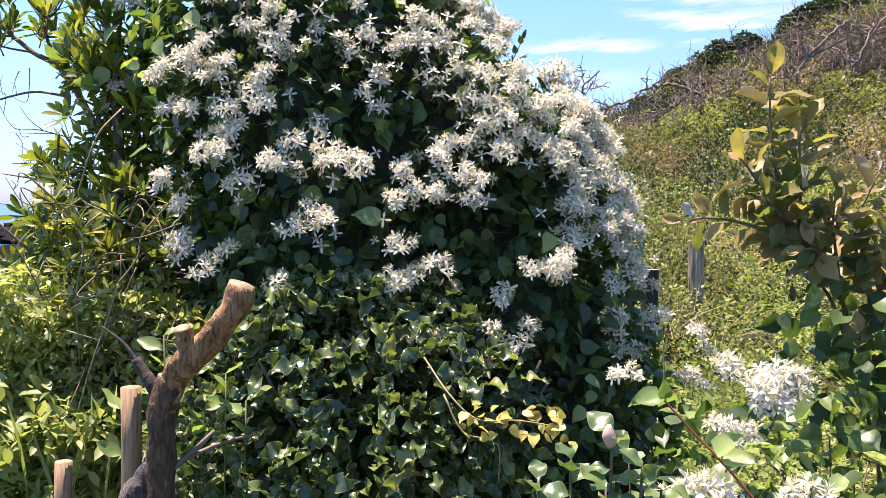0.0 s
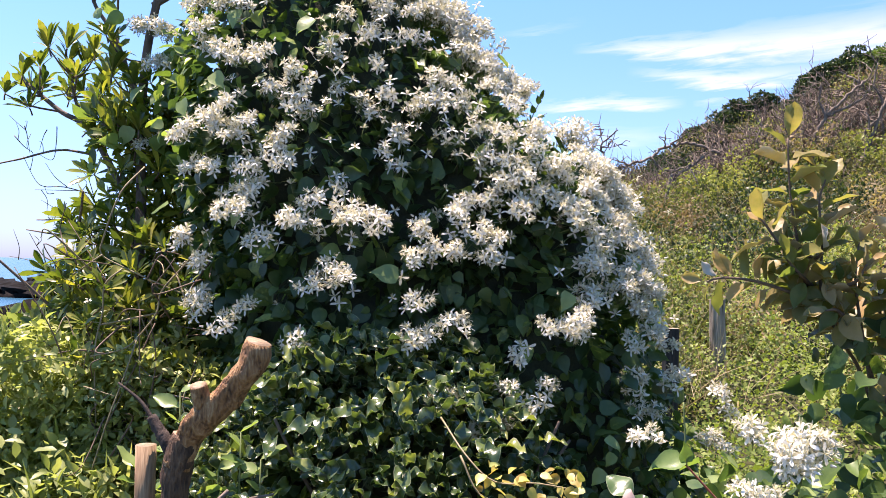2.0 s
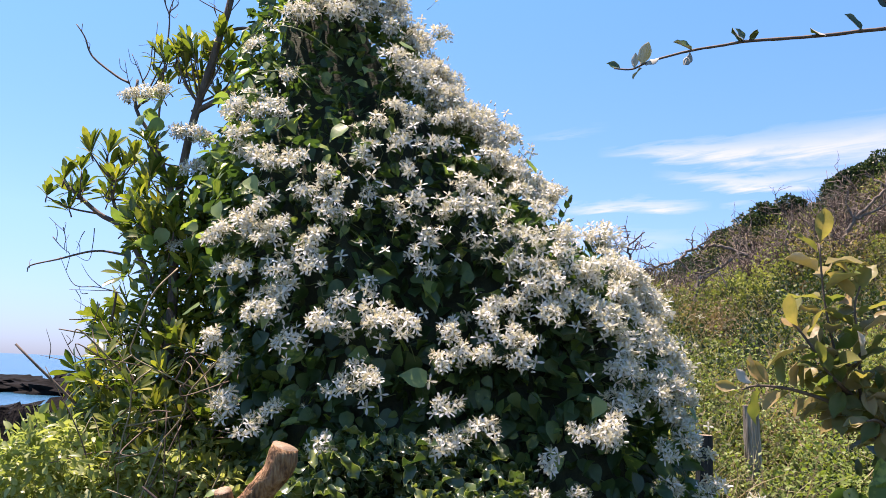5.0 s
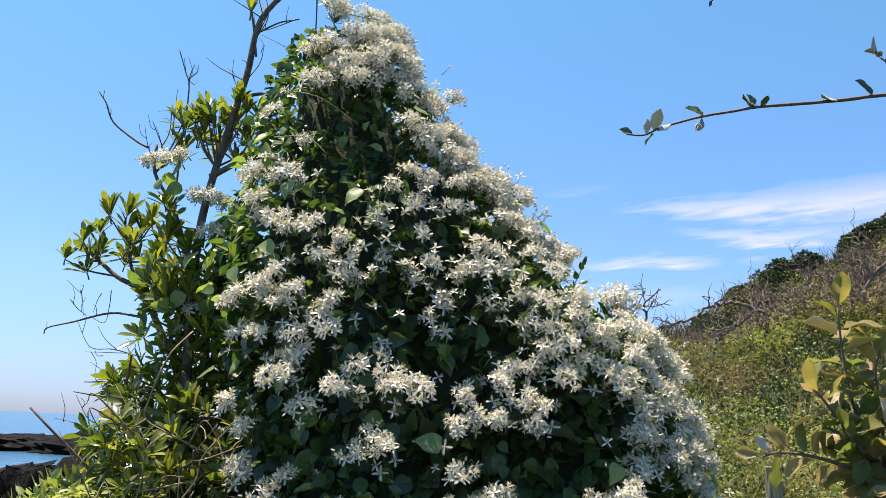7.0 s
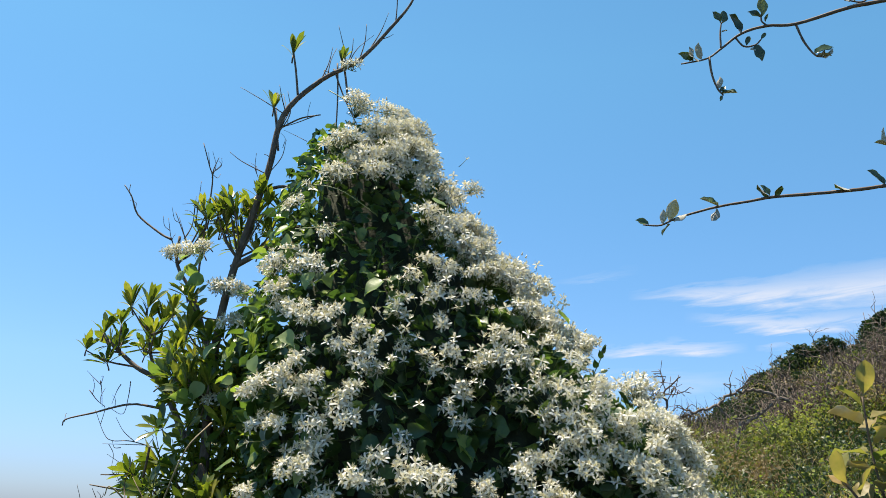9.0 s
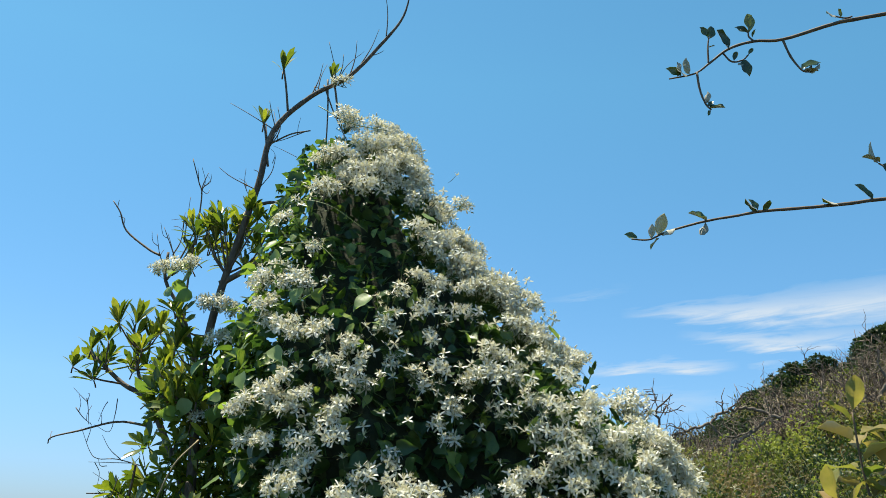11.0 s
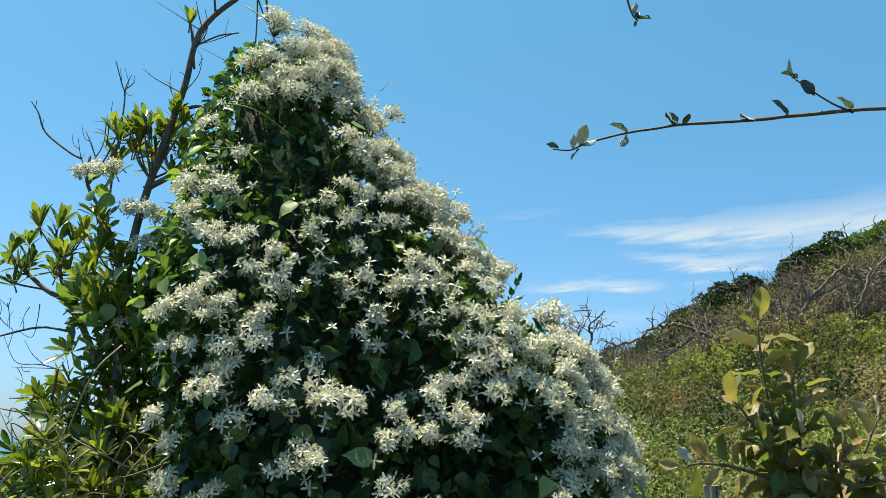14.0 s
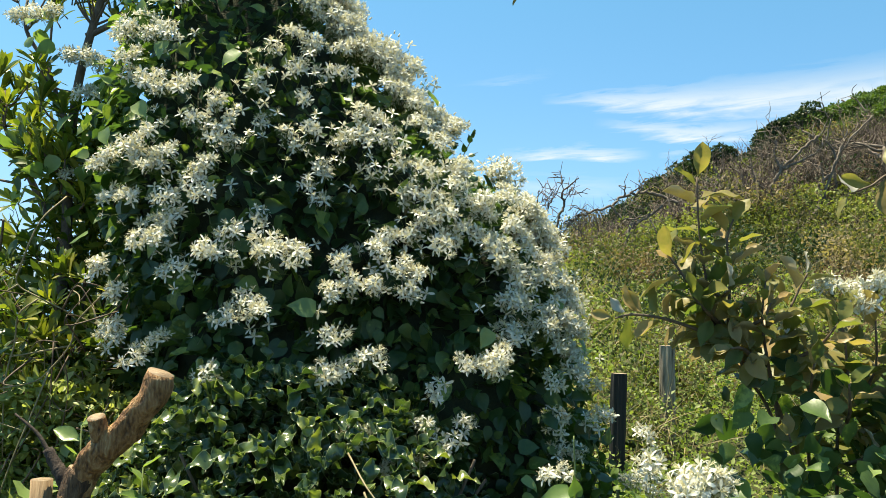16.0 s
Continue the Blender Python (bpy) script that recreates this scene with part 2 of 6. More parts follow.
M_LOGBASE = solid_material("grey_rough_bark", [(0.3, (0.035, 0.03, 0.03)), (0.6, (0.10, 0.09, 0.085)), (0.85, (0.20, 0.185, 0.17))], 30.0, 0.9, 1.0, (1, 1, 0.3), dist=0.01)
M_CUT = solid_material("sawn_wood", [(0.25, (0.12, 0.075, 0.045)), (0.55, (0.27, 0.19, 0.12)), (0.8, (0.42, 0.33, 0.23))], 40.0, 0.75, 0.3, dist=0.001)
M_STAKE = solid_material("stake_wood", [(0.25, (0.08, 0.05, 0.03)), (0.5, (0.24, 0.155, 0.085)), (0.85, (0.38, 0.28, 0.17))], 34.0, 0.75, 0.7, (1, 1, 0.12), dist=0.004)
M_POST = solid_material("weathered_post_wood", [(0.28, (0.05, 0.04, 0.03)), (0.5, (0.21, 0.175, 0.13)), (0.8, (0.42, 0.37, 0.29))], 26.0, 0.85, 0.9, (1, 1, 0.06), dist=0.006)
M_TAR = solid_material("tarred_wood", [(0.3, (0.006, 0.006, 0.006)), (0.7, (0.018, 0.016, 0.015))], 20.0, 0.7, 0.5, (1, 1, 0.1), dist=0.003)
# soil and litter, darkened in colour for the shade in gaps between plants
M_SOIL = solid_material("shaded_soil_and_litter", [(0.25, (0.02, 0.022, 0.01)), (0.55, (0.04, 0.042, 0.018)), (0.8, (0.08, 0.07, 0.035))], 1.3, 0.95, 0.6, dist=0.05, spec=0.15)
M_ROCK = solid_material("black_lava_rock", [(0.25, (0.003, 0.0026, 0.0026)), (0.55, (0.007, 0.006, 0.0058)), (0.85, (0.022, 0.018, 0.017))], 1.2, 0.9, 0.9, dist=0.15, spec=0.1)


def water_material():
    m, t, out = material("sea_water")
    geo = t.nodes.new("ShaderNodeNewGeometry")
    a = node(t, "ShaderNodeTexNoise", Scale=0.06, Detail=8.0, Roughness=0.65)
    t.links.new(geo.outputs["Position"], a.inputs["Vector"])
    p = node(t, "ShaderNodeBsdfPrincipled", Roughness=0.22)
    t.links.new(ramp(t, a.outputs["Fac"], [(0.35, (0.012, 0.06, 0.12)), (0.65, (0.03, 0.11, 0.18))]), p.inputs["Base Color"])
    w = node(t, "ShaderNodeTexNoise", Scale=1.2, Detail=6.0)
    t.links.new(geo.outputs["Position"], w.inputs["Vector"])
    b = node(t, "ShaderNodeBump", Strength=0.9, Distance=0.25)
    t.links.new(w.outputs["Fac"], b.inputs["Height"])
    t.links.new(b.outputs[0], p.inputs["Normal"])
    t.links.new(p.outputs[0], out.inputs[0])
    return m


M_SEA = water_material()

# ---- mesh helpers ----
rng = np.random.default_rng(7)


def build_mesh(name, V, F, mats, idx=None, smooth=True):
    """A triangle mesh from arrays."""
    me = bpy.data.meshes.new(name)
    V, F = np.asarray(V, np.float32), np.asarray(F, np.int32)
    me.vertices.add(len(V))
    me.vertices.foreach_set("co", V.ravel())
    me.loops.add(F.size)
    me.loops.foreach_set("vertex_index", F.ravel())
    me.polygons.add(len(F))
    me.polygons.foreach_set("loop_start", np.arange(0, F.size, 3, dtype=np.int32))
    for m in mats:
        me.materials.append(m)
    if idx is not None:
        me.polygons.foreach_set("material_index", np.asarray(idx, np.int32))
    me.polygons.foreach_set("use_smooth", np.full(len(F), smooth))
    me.update(calc_edges=True)
    return me


def join(pieces):
    """One (V, F, I) from several."""
    V, F, I, n = [], [], [], 0
    for v, f, i in pieces:
        V.append(v), F.append(np.asarray(f) + n), I.append(np.full(len(f), i) if np.isscalar(i) else i)
        n += len(v)
    return np.concatenate(V), np.concatenate(F), np.concatenate(I)


def thing(name, at, label, category, group="", kind=""):
    ob = new(name)
    ob.empty_display_size = 0.1
    ob.matrix_basis = Matrix.Translation(at)
    return tagged(ob, label, category, group, kind)


def part(name, mesh, parent, label="", m=None, kind=""):
    ob = new(name, mesh)
    ob.parent = parent
    if parent.data is None:
        ob.matrix_parent_inverse = parent.matrix_basis.inverted()
    if m is not None:
        ob.matrix_basis = m
    return tagged(ob, label, kind=kind)


def unit(v):
    v = np.asarray(v, float)
    return v / np.maximum(np.linalg.norm(v, axis=-1, keepdims=True), 1e-9)


def frames(axis, normal):
    """Rotation matrices whose y is axis and whose z is near normal."""
    y = unit(axis)
    x = unit(np.cross(y, normal))
    z = np.cross(x, y)
    return np.stack([x, y, z], axis=-1)


def scatter(templates, pick, R, S, T):
    """Copies of small templates, joined."""
    out = []
    for k, (v, f, i) in enumerate(templates):
        sel = np.nonzero(pick == k)[0]
        if not len(sel):
            continue
        P = np.einsum("mij,nj->mni", R[sel], v) * S[sel][:, None, None] + T[sel][:, None, :]
        off = (np.arange(len(sel)) * len(v))[:, None, None]
        FF = (np.asarray(f)[None] + off).reshape(-1, 3)
        II = np.tile(np.full(len(f), i) if np.isscalar(i) else i, len(sel))
        out.append((P.reshape(-1, 3), FF, II))
    return join(out)


def matrix_of(R, S, T):
    m = Matrix(np.vstack([np.hstack([R * S, np.reshape(T, (3, 1))]), [0, 0, 0, 1]]).tolist())
    return m


def leaf_shape(width, profile, fold=0.15, droop=0.2, wave=0.0, lobe=0.0, phase=0.0, rim=0.0, back=None):
    """A leaf one long along y: rows of left, middle and right; creased and bent. rim: a pale margin; back: material index of an underside."""
    ts = np.linspace(0.0, 1.0, len(profile) + 2)[1:-1]
    V, F, I = [(0, 0, 0)], [], []
    lobe = np.array(lobe)

    def z_of(t, s):
        return fold * abs(s) * width * 0.5 - droop * t * t + wave * math.sin(11 * t + phase + 1.7 * np.sign(s)) * s * s
    cols = (-1, -1 + rim, 0, 1 - rim, 1) if rim else (-1, 0, 1)
    for t, p in zip(ts, profile):
        back_y = lobe * (1 - t) ** 6
        for s in cols:
            V.append((s * p * width * 0.5, t - abs(s) * back_y, z_of(t, s)))
    V.append((0, 1.0, z_of(1.0, 0)))
    n, c = len(profile), len(cols)
    for j in range(c - 1):
        edge = 1 if rim and j in (0, c - 2) else 0
        F.append((0, 1 + j + 1, 1 + j)), I.append(edge)
        for r in range(n - 1):
            a = 1 + r * c + j
            F += [(a, a + 1, a + c + 1), (a, a + c + 1, a + c)]
            I += [edge, edge]
        a = 1 + (n - 1) * c + j
        F.append((a, a + 1, len(V) - 1)), I.append(edge)
    V, F, I = np.array(V, float), np.array(F), np.array(I)
    if back is not None:
        U = V - np.array((0, 0, 0.008))
        F, I = np.concatenate([F, F[:, ::-1] + len(V)]), np.concatenate([I, np.full(len(F), back)])
        V = np.concatenate([V, U])
    return V, F, I


def smooth_path(points, steps=5, jitter=0.0, gen=rng):
    """A Catmull-Rom curve through points."""
    P = np.asarray(points, float)
    if len(P) == 2:
        P = np.stack([P[0], P.mean(0), P[1]])
    Q = np.vstack([2 * P[0] - P[1], P, 2 * P[-1] - P[-2]])
    out = []
    for i in range(1, len(Q) - 2):
        for u in np.arange(steps) / steps:
            a, b, c, d = Q[i - 1:i + 3]
            out.append(0.5 * (2 * b + (c - a) * u + (2 * a - 5 * b + 4 * c - d) * u ** 2 + (3 * b - a - 3 * c + d) * u ** 3))
    out.append(P[-1])
    out = np.array(out)
    if jitter:
        out[1:-1] += gen.normal(0, jitter, (len(out) - 2, 3))
    return out


def tube(path, r0, r1, sides=6, lump=0.0, gen=rng, index=0, cap=None):
    """A tapered, closed limb along a path."""
    P = np.asarray(path, float)
    n = len(P)
    D = unit(np.gradient(P, axis=0))
    up = np.array((0.31, 0.17, 0.93)) if abs(D[0][2]) < 0.9 else np.array((1.0, 0.1, 0.0))
    X = unit(np.cross(D, up))
    Y = np.cross(D, X)
    ang = np.arange(sides) * 2 * np.pi / sides
    rad = np.linspace(r0, r1, n)[:, None] * (1 + lump * gen.normal(0, 1, (n, sides)))
    V = P[:, None] + rad[..., None] * (np.cos(ang)[None, :, None] * X[:, None] + np.sin(ang)[None, :, None] * Y[:, None])
    V = V.reshape(-1, 3)
    F, I = [], []
    for i in range(n - 1):
        for j in range(sides):
            a, b = i * sides + j, i * sides + (j + 1) % sides
            F += [(a, b, b + sides), (a, b + sides, a + sides)]
    I = [index] * len(F)
    V = np.vstack([V, P[0], P[-1]])
    for j in range(sides):
        k = (j + 1) % sides
        F += [(k, j, n * sides), ((n - 1) * sides + j, (n - 1) * sides + k, n * sides + 1)]
        I += [index, index if cap is None else cap]
    return V, np.array(F), np.array(I)


def limb(name, points, r0, r1, mat, parent, label="", sides=7, jitter=0.0, lump=0.03, steps=5):
    v, f, i = tube(smooth_path(points, steps, jitter), r0, r1, sides, lump)
    return part(name, build_mesh(name, v, f, [mat], i), parent, label)


def waves(x, y, seed, size, octaves=4):
    """Smooth noise on a plane, about -1 to 1."""
    g = np.random.default_rng(seed)
    s, amp = np.zeros_like(np.asarray(x, float)), 1.0
    for o in range(octaves):
        for _ in range(4):
            a, p = g.uniform(0, 2 * np.pi, 2)
            k = 2 ** o / size * g.uniform(0.7, 1.4) * 2 * np.pi
            s = s + amp * 0.25 * np.sin(k * (np.cos(a) * x + np.sin(a) * y) + p) * 1.6
        amp *= 0.5
    return s / 1.6


def ease(a, b, x):
    u = np.clip((np.asarray(x, float) - a) / (b - a), 0, 1)
    return u * u * (3 - 2 * u)


# ---- land ----
SEA_Z = -1.2


CREST_X = [-20, -6, 0, 1.9, 2.8, 3.8, 4.7, 5.5, 6.5, 7.3, 8.4, 10, 14, 40]
CREST_Z = [0.5, 1.0, 2.1, 3.1, 3.55, 3.7, 4.05, 4.5, 4.95, 5.35, 5.9, 6.6, 8.0, 14]


def land(x, y):
    """Height of the bare ground."""
    x, y = np.asarray(x, float), np.asarray(y, float)
    right = ease(-1.5, 1.0, x - 0.06 * y)
    slope = 0.19 * np.clip(y - 2.8, 0, 6.5) * right
    crest = np.interp(x, CREST_X, CREST_Z)
    rise = np.clip((y + 0.1 * np.clip(x - 3, -3, 8) - 7.5) / 13.0, 0, 1) ** 1.2
    hill = np.clip(crest - 1.2, -4, 20) * rise * ease(-6, 2.5, x)
    left = -0.16 * np.clip(-1.4 - x, 0, 40) - 0.12 * np.clip(y - 4, 0, 60) * (1 - right)
    far = -0.12 * np.clip(y - 24, 0, 60)
    bumps = 0.06 * waves(x, y, 3, 3.0) + 0.22 * waves(x, y, 5, 9.0) * ease(6, 12, y)
    return np.maximum(slope + hill + left + far + bumps * ease(1.0, 4.0, np.hypot(x, y)), -4.0)


def build_land():
    ax = np.concatenate([-np.geomspace(400, 14, 14), np.linspace(-12, 16, 90), np.geomspace(18, 400, 16)])
    ay = np.concatenate([-np.geomspace(400, 4, 14), np.linspace(-3, 28, 96), np.geomspace(30, 420, 14)])
    X, Y = np.meshgrid(ax, ay)
    V = np.stack([X, Y, land(X, Y)], -1).reshape(-1, 3)
    w, h = len(ax), len(ay)
    a = (np.arange(h - 1)[:, None] * w + np.arange(w - 1)[None]).ravel()
    F = np.concatenate([np.stack([a, a + 1, a + w + 1], -1), np.stack([a, a + w + 1, a + w], -1)])
    ob = new("ground", build_mesh("ground", V, F, [M_SOIL]))
    tagged(ob, "soil and leaf litter under weeds, rising to a scrubby hill", "ground", kind="structure")
    s = 4500.0
    sea = new("sea_water", build_mesh("sea", [(-s, -s, SEA_Z), (s, -s, SEA_Z), (s, s, SEA_Z), (-s, s, SEA_Z)], [(0, 1, 2), (0, 2, 3)], [M_SEA], smooth=False))
    tagged(sea, "bright blue sea with small ripples reaching the horizon", "sea", kind="structure")


build_land()


def lump_rock(gen, rx, ry, rz):
    """A craggy rock with ridges and clefts."""
    bm = bmesh.new()
    bmesh.ops.create_icosphere(bm, subdivisions=4, radius=1.0)
    off = Vector(gen.uniform(-50, 50, 3))
    for v in bm.verts:
        q = Vector((v.co.x, v.co.y, v.co.z * 1.8))
        d = 1.1 + 0.45 * noise.noise(q * 1.2 + off) - 0.42 * abs(noise.noise(q * 2.3 + off)) - 0.25 * abs(noise.noise(q * 5.5 + off)) + 0.1 * noise.noise(q * 13 + off)
        v.co = Vector((v.co.x * rx * d, v.co.y * ry * d, v.co.z * rz * d))
    me = bpy.data.meshes.new("rock")
    bm.to_mesh(me)
    bm.free()
    me.materials.append(M_ROCK)
    return me


def build_rocks():
    """A shelf of lava rock before a tide pool, and a ridge of it beyond."""
    g = np.random.default_rng(11)
    shapes = [lump_rock(g, 1.0, 1.0, 0.5) for _ in range(9)]

    def rock(k, d, top, wide):
        a = radians(g.uniform(-44, -17))
        x, y = d * math.sin(a), d * math.cos(a)
        z = SEA_Z - 0.25
        ob = new("shore_rock", shapes[k % 9])
        ob.matrix_basis = Matrix.LocRotScale((x, y, z), Euler((g.normal(0, 0.08), g.normal(0, 0.08), g.uniform(0, 6.3))), (wide * 1.4, wide, (top - z) / 0.5))
        tagged(ob, "black craggy lava rock on the shore", "rock", "shore rocks")

    for k in range(130):
        d = 12 + 34 * (k / 130)
        rock(k, d, max(SEA_Z + 0.06, 1.5 - d * g.uniform(0.058, 0.085)), g.uniform(0.5, 1.3) * (0.5 + d / 28))
    for k in range(60):
        d = g.uniform(66, 95)
        rock(k, d, 1.5 - d * (0.0195 + 0.012 * g.uniform() ** 0.7), g.uniform(1.6, 4.2))


build_rocks()

# ---- wooden posts on the slope ----


def wooden_post(base, top, r, label, mat):
    ob = thing("wooden_post", base, label, "post", "posts on the slope")
    g = np.random.default_rng(int(r * 1e5))
    P = smooth_path([base, np.add(base, top) / 2 + g.normal(0, 0.004, 3), top], 6)
    v, f, i = tube(P, r * 1.04, r, 22, 0.035, g, 0, 1)
    # long drying cracks: every few sides pulled in
    n = 22
    for j in range(0, n, 3):
        rows = np.arange(len(P)) * n + j
        v[rows] += (P - v[rows]) * g.uniform(0.06, 0.2)
    part("post", build_mesh("post", v, f, [mat, M_CUT], i, smooth=False), ob)
    return ob


wooden_post((1.64, 6.0, 0.25), (1.60, 6.0, 1.352), 0.052, "weathered grey wooden post with cracks, standing in vines", M_POST)
wooden_post((1.126, 5.15, 0.2), (1.118, 5.15, 1.195), 0.046, "short dark round wooden post with a sawn top, in vines", M_TAR)



def dark_post():
    bm = bmesh.new()
    bmesh.ops.create_cube(bm, size=1.0)
    bmesh.ops.scale(bm, vec=(0.09, 0.09, 1.12), verts=bm.verts)
    bmesh.ops.bevel(bm, geom=bm.edges[:], offset=0.006, segments=2, affect="EDGES")
    for v in bm.verts:
        v.co += Vector((noise.noise(v.co * 9), noise.noise(v.co * 9 + Vector((5, 0, 0))), 0)) * 0.004
    me = bpy.data.meshes.new("post")
    bm.to_mesh(me)
    bm.free()
    me.materials.append(M_TAR)
    ob = thing("square_post", (-1.248, 2.3, 0.0), "square black-tarred wooden post among the weeds", "post")
    part("post", me, ob, "", Matrix.Translation((-1.248, 2.3, 0.535)))


dark_post()

# ---- sawn tree stump and stakes ----


def cut_limb(name, points, r0, r1, parent, mat, label="", lump=0.05, sides=16, seed=1, knots=()):
    """A limb that ends in a flat sawn face."""
    g = np.random.default_rng(seed)
    P = smooth_path(points, 6)
    v, f, i = tube(P, r0, r1, sides, 0.0, g, 0, 1)
    n = len(P) * sides
    off = Vector(g.uniform(-9, 9, 3))
    for k in range(n):
        c = P[k // sides]
        d = noise.noise(Vector(v[k]) * 28 + off) * lump * 2.2 + noise.noise(Vector(v[k]) * 80 + off) * lump * 0.8
        for q, s in knots:
            d += s * math.exp(-float(np.sum((v[k] - np.array(q)) ** 2)) / 0.0006)
        v[k] = c + (v[k] - c) * (1 + d)
    return part(name, build_mesh(name, v, f, [mat, M_CUT], i), parent, label)


def build_stump():
    y = 1.66
    ob = thing("tree_stump", (-0.52, y, 0.0), "sawn-off tree trunk with a slanting limb and stripped orange-brown wood", "stump")
    cut_limb("trunk", [(-0.482, y, 0.0), (-0.482, y, 0.55), (-0.478, y, 0.95), (-0.477, y, 1.05), (-0.472, y, 1.13), (-0.458, y, 1.175)], 0.0275, 0.0255, ob, M_TRUNK, "dark brown bark on the trunk", seed=3, lump=0.10)
    cut_limb("limb", [(-0.474, y, 1.12), (-0.453, y, 1.175), (-0.420, y - 0.01, 1.215), (-0.372, y - 0.02, 1.262), (-0.342, y - 0.025, 1.305), (-0.326, y - 0.03, 1.352)], 0.0265, 0.0225, ob, M_LOG, "stripped limb with a flat sawn end", seed=4, lump=0.13, sides=22, knots=[((-0.312, y - 0.045, 1.315), 0.4), ((-0.33, y - 0.055, 1.285), 0.25), ((-0.40, y - 0.03, 1.20), 0.2)])
    cut_limb("side_stub", [(-0.420, y - 0.01, 1.21), (-0.426, y - 0.025, 1.245), (-0.430, y - 0.035, 1.272)], 0.019, 0.015, ob, M_LOG, "short sawn stub", seed=5, sides=14)
    limb("bark_stub", [(-0.475, y, 1.125), (-0.50, y + 0.005, 1.165), (-0.512, y + 0.008, 1.18), (-0.53, y + 0.012, 1.205)], 0.0135, 0.0095, M_DARKBARK, ob, "dark bark-covered side branch", lump=0.1, sides=12)
    limb("dead_shoot", [(-0.528, y + 0.012, 1.20), (-0.555, y + 0.018, 1.232), (-0.60, y + 0.025, 1.262)], 0.0045, 0.002, M_DARKBARK, ob, sides=6)
    cut_limb("root_collar", [(-0.53, y - 0.01, 0.0), (-0.528, y - 0.012, 0.6), (-0.524, y - 0.012, 0.93), (-0.512, y - 0.004, 0.985), (-0.498, y, 1.02)], 0.046, 0.008, ob, M_LOGBASE, "grey rough bark round the base", seed=8, lump=0.10)
    limb("dead_shoot", [(-0.475, y, 0.995), (-0.435, y + 0.01, 1.025), (-0.385, y + 0.02, 1.075)], 0.0075, 0.004, M_DEAD, ob, "bare grey side shoot", sides=7)
    limb("dead_shoot", [(-0.435, y + 0.01, 1.025), (-0.37, y + 0.04, 1.05), (-0.31, y + 0.06, 1.062)], 0.0045, 0.0025, M_DEAD, ob, sides=6)
    for child in ob.children:
        child.matrix_basis = Matrix.Translation((-0.017, 0, 0)) @ child.matrix_basis
    for name, base, top, r in (("wooden_stake", (-0.545, 1.70, 0.0), (-0.566, 1.70, 1.147), 0.0185), ("wooden_stake", (-0.70, 1.68, 0.0), (-0.683, 1.68, 1.008), 0.0155)):
        st = thing(name, base, "pale round wooden stake with a sawn top beside the stump", "stake", "stakes by the stump")
        cut_limb("pole", [base, tuple(np.add(base, top) / 2), top], r * 1.05, r, st, M_STAKE, seed=int(r * 1e4), lump=0.03, sides=14)


build_stump()



def broad_shoot():
    g = np.random.default_rng(77)
    ob = thing("broad_leaved_shoot", (-0.44, 1.78, 0.0), "young shoots with broad pale green backlit leaves beside the stump", "shrub")
    shapes = [leaf_shape(w, [0.45, 0.82, 1.0, 0.97, 0.8, 0.5], f, d, 0.03, 0, ph) for w, f, d, ph in ((0.52, 0.35, 0.15, 0), (0.46, 0.5, 0.3, 1), (0.5, 0.3, -0.1, 2))]
    meshes = [build_mesh("leaf", v, f, [M_CLEM_PALE], i) for v, f, i in shapes]
    for x, top, n in ((-0.40, 1.17, 7), (-0.44, 1.10, 6), (-0.36, 1.12, 6), (-0.52, 1.24, 5), (-0.60, 1.12, 5)):
        base = np.array((x - 0.02, 1.80, 0.0))
        tip = np.array((x, 1.74, top))
        limb("stem", [base, (base + tip) / 2 + g.normal(0, 0.015, 3), tip], 0.003, 0.0015, M_STALK, ob, sides=5)
        for k in range(n):
            p = tip + np.array((0, 0.003 * k, -0.03 * k))
            a = k * 2.4 + g.normal(0, 0.3)
            ax = unit(np.array((math.cos(a), 0.5 * math.sin(a) - 0.2, 0.45)))
            part("leaf", meshes[g.integers(0, 3)], ob, "", matrix_of(frames(ax, unit(np.array((0, -0.3, 0.9)) + g.normal(0, 0.3, 3))), g.uniform(0.042, 0.066), p))


# ---- flowering clematis mound ----
MZ = [0, 1.0, 1.3, 1.5, 1.75, 2.0, 2.2, 2.4, 2.53, 2.65]
MC = [.03, .008, -.082, -.13, -.25, -.38, -.46, -.50, -.53, -.56]
MR = [.60, .60, .57, .57, .545, .415, .305, .23, .17, .08]
MY = 2.42


def hollow(z, ang):
    """The shaded hollow in the mound's face, as a share of its radius."""
    return 1 - 0.20 * np.exp(-((ang - 0.22) / 0.42) ** 2 - ((z - 1.62) / 0.33) ** 2)


def mound(z, ang, grow=1.0):
    """Point and outward normal of the mound's skin; ang from the face (-y) towards +x."""
    z, ang = np.asarray(z, float), np.asarray(ang, float)
    c, r = np.interp(z, MZ, MC), np.interp(z, MZ, MR)
    lump = 1 + 0.07 * waves(ang * 1.3, z * 2.0, 21, 1.1, 3)
    R = r * grow * lump * hollow(z, ang)
    P = np.stack([c + R * np.sin(ang), MY - 0.85 * R * np.cos(ang), z], -1)
    dr = (np.interp(z + 0.05, MZ, MR) - np.interp(z - 0.05, MZ, MR)) / 0.1
    dc = (np.interp(z + 0.05, MZ, MC) - np.interp(z - 0.05, MZ, MC)) / 0.1
    N = unit(np.stack([np.sin(ang), -np.cos(ang), -dr - dc * np.sin(ang)], -1))
    return P, N


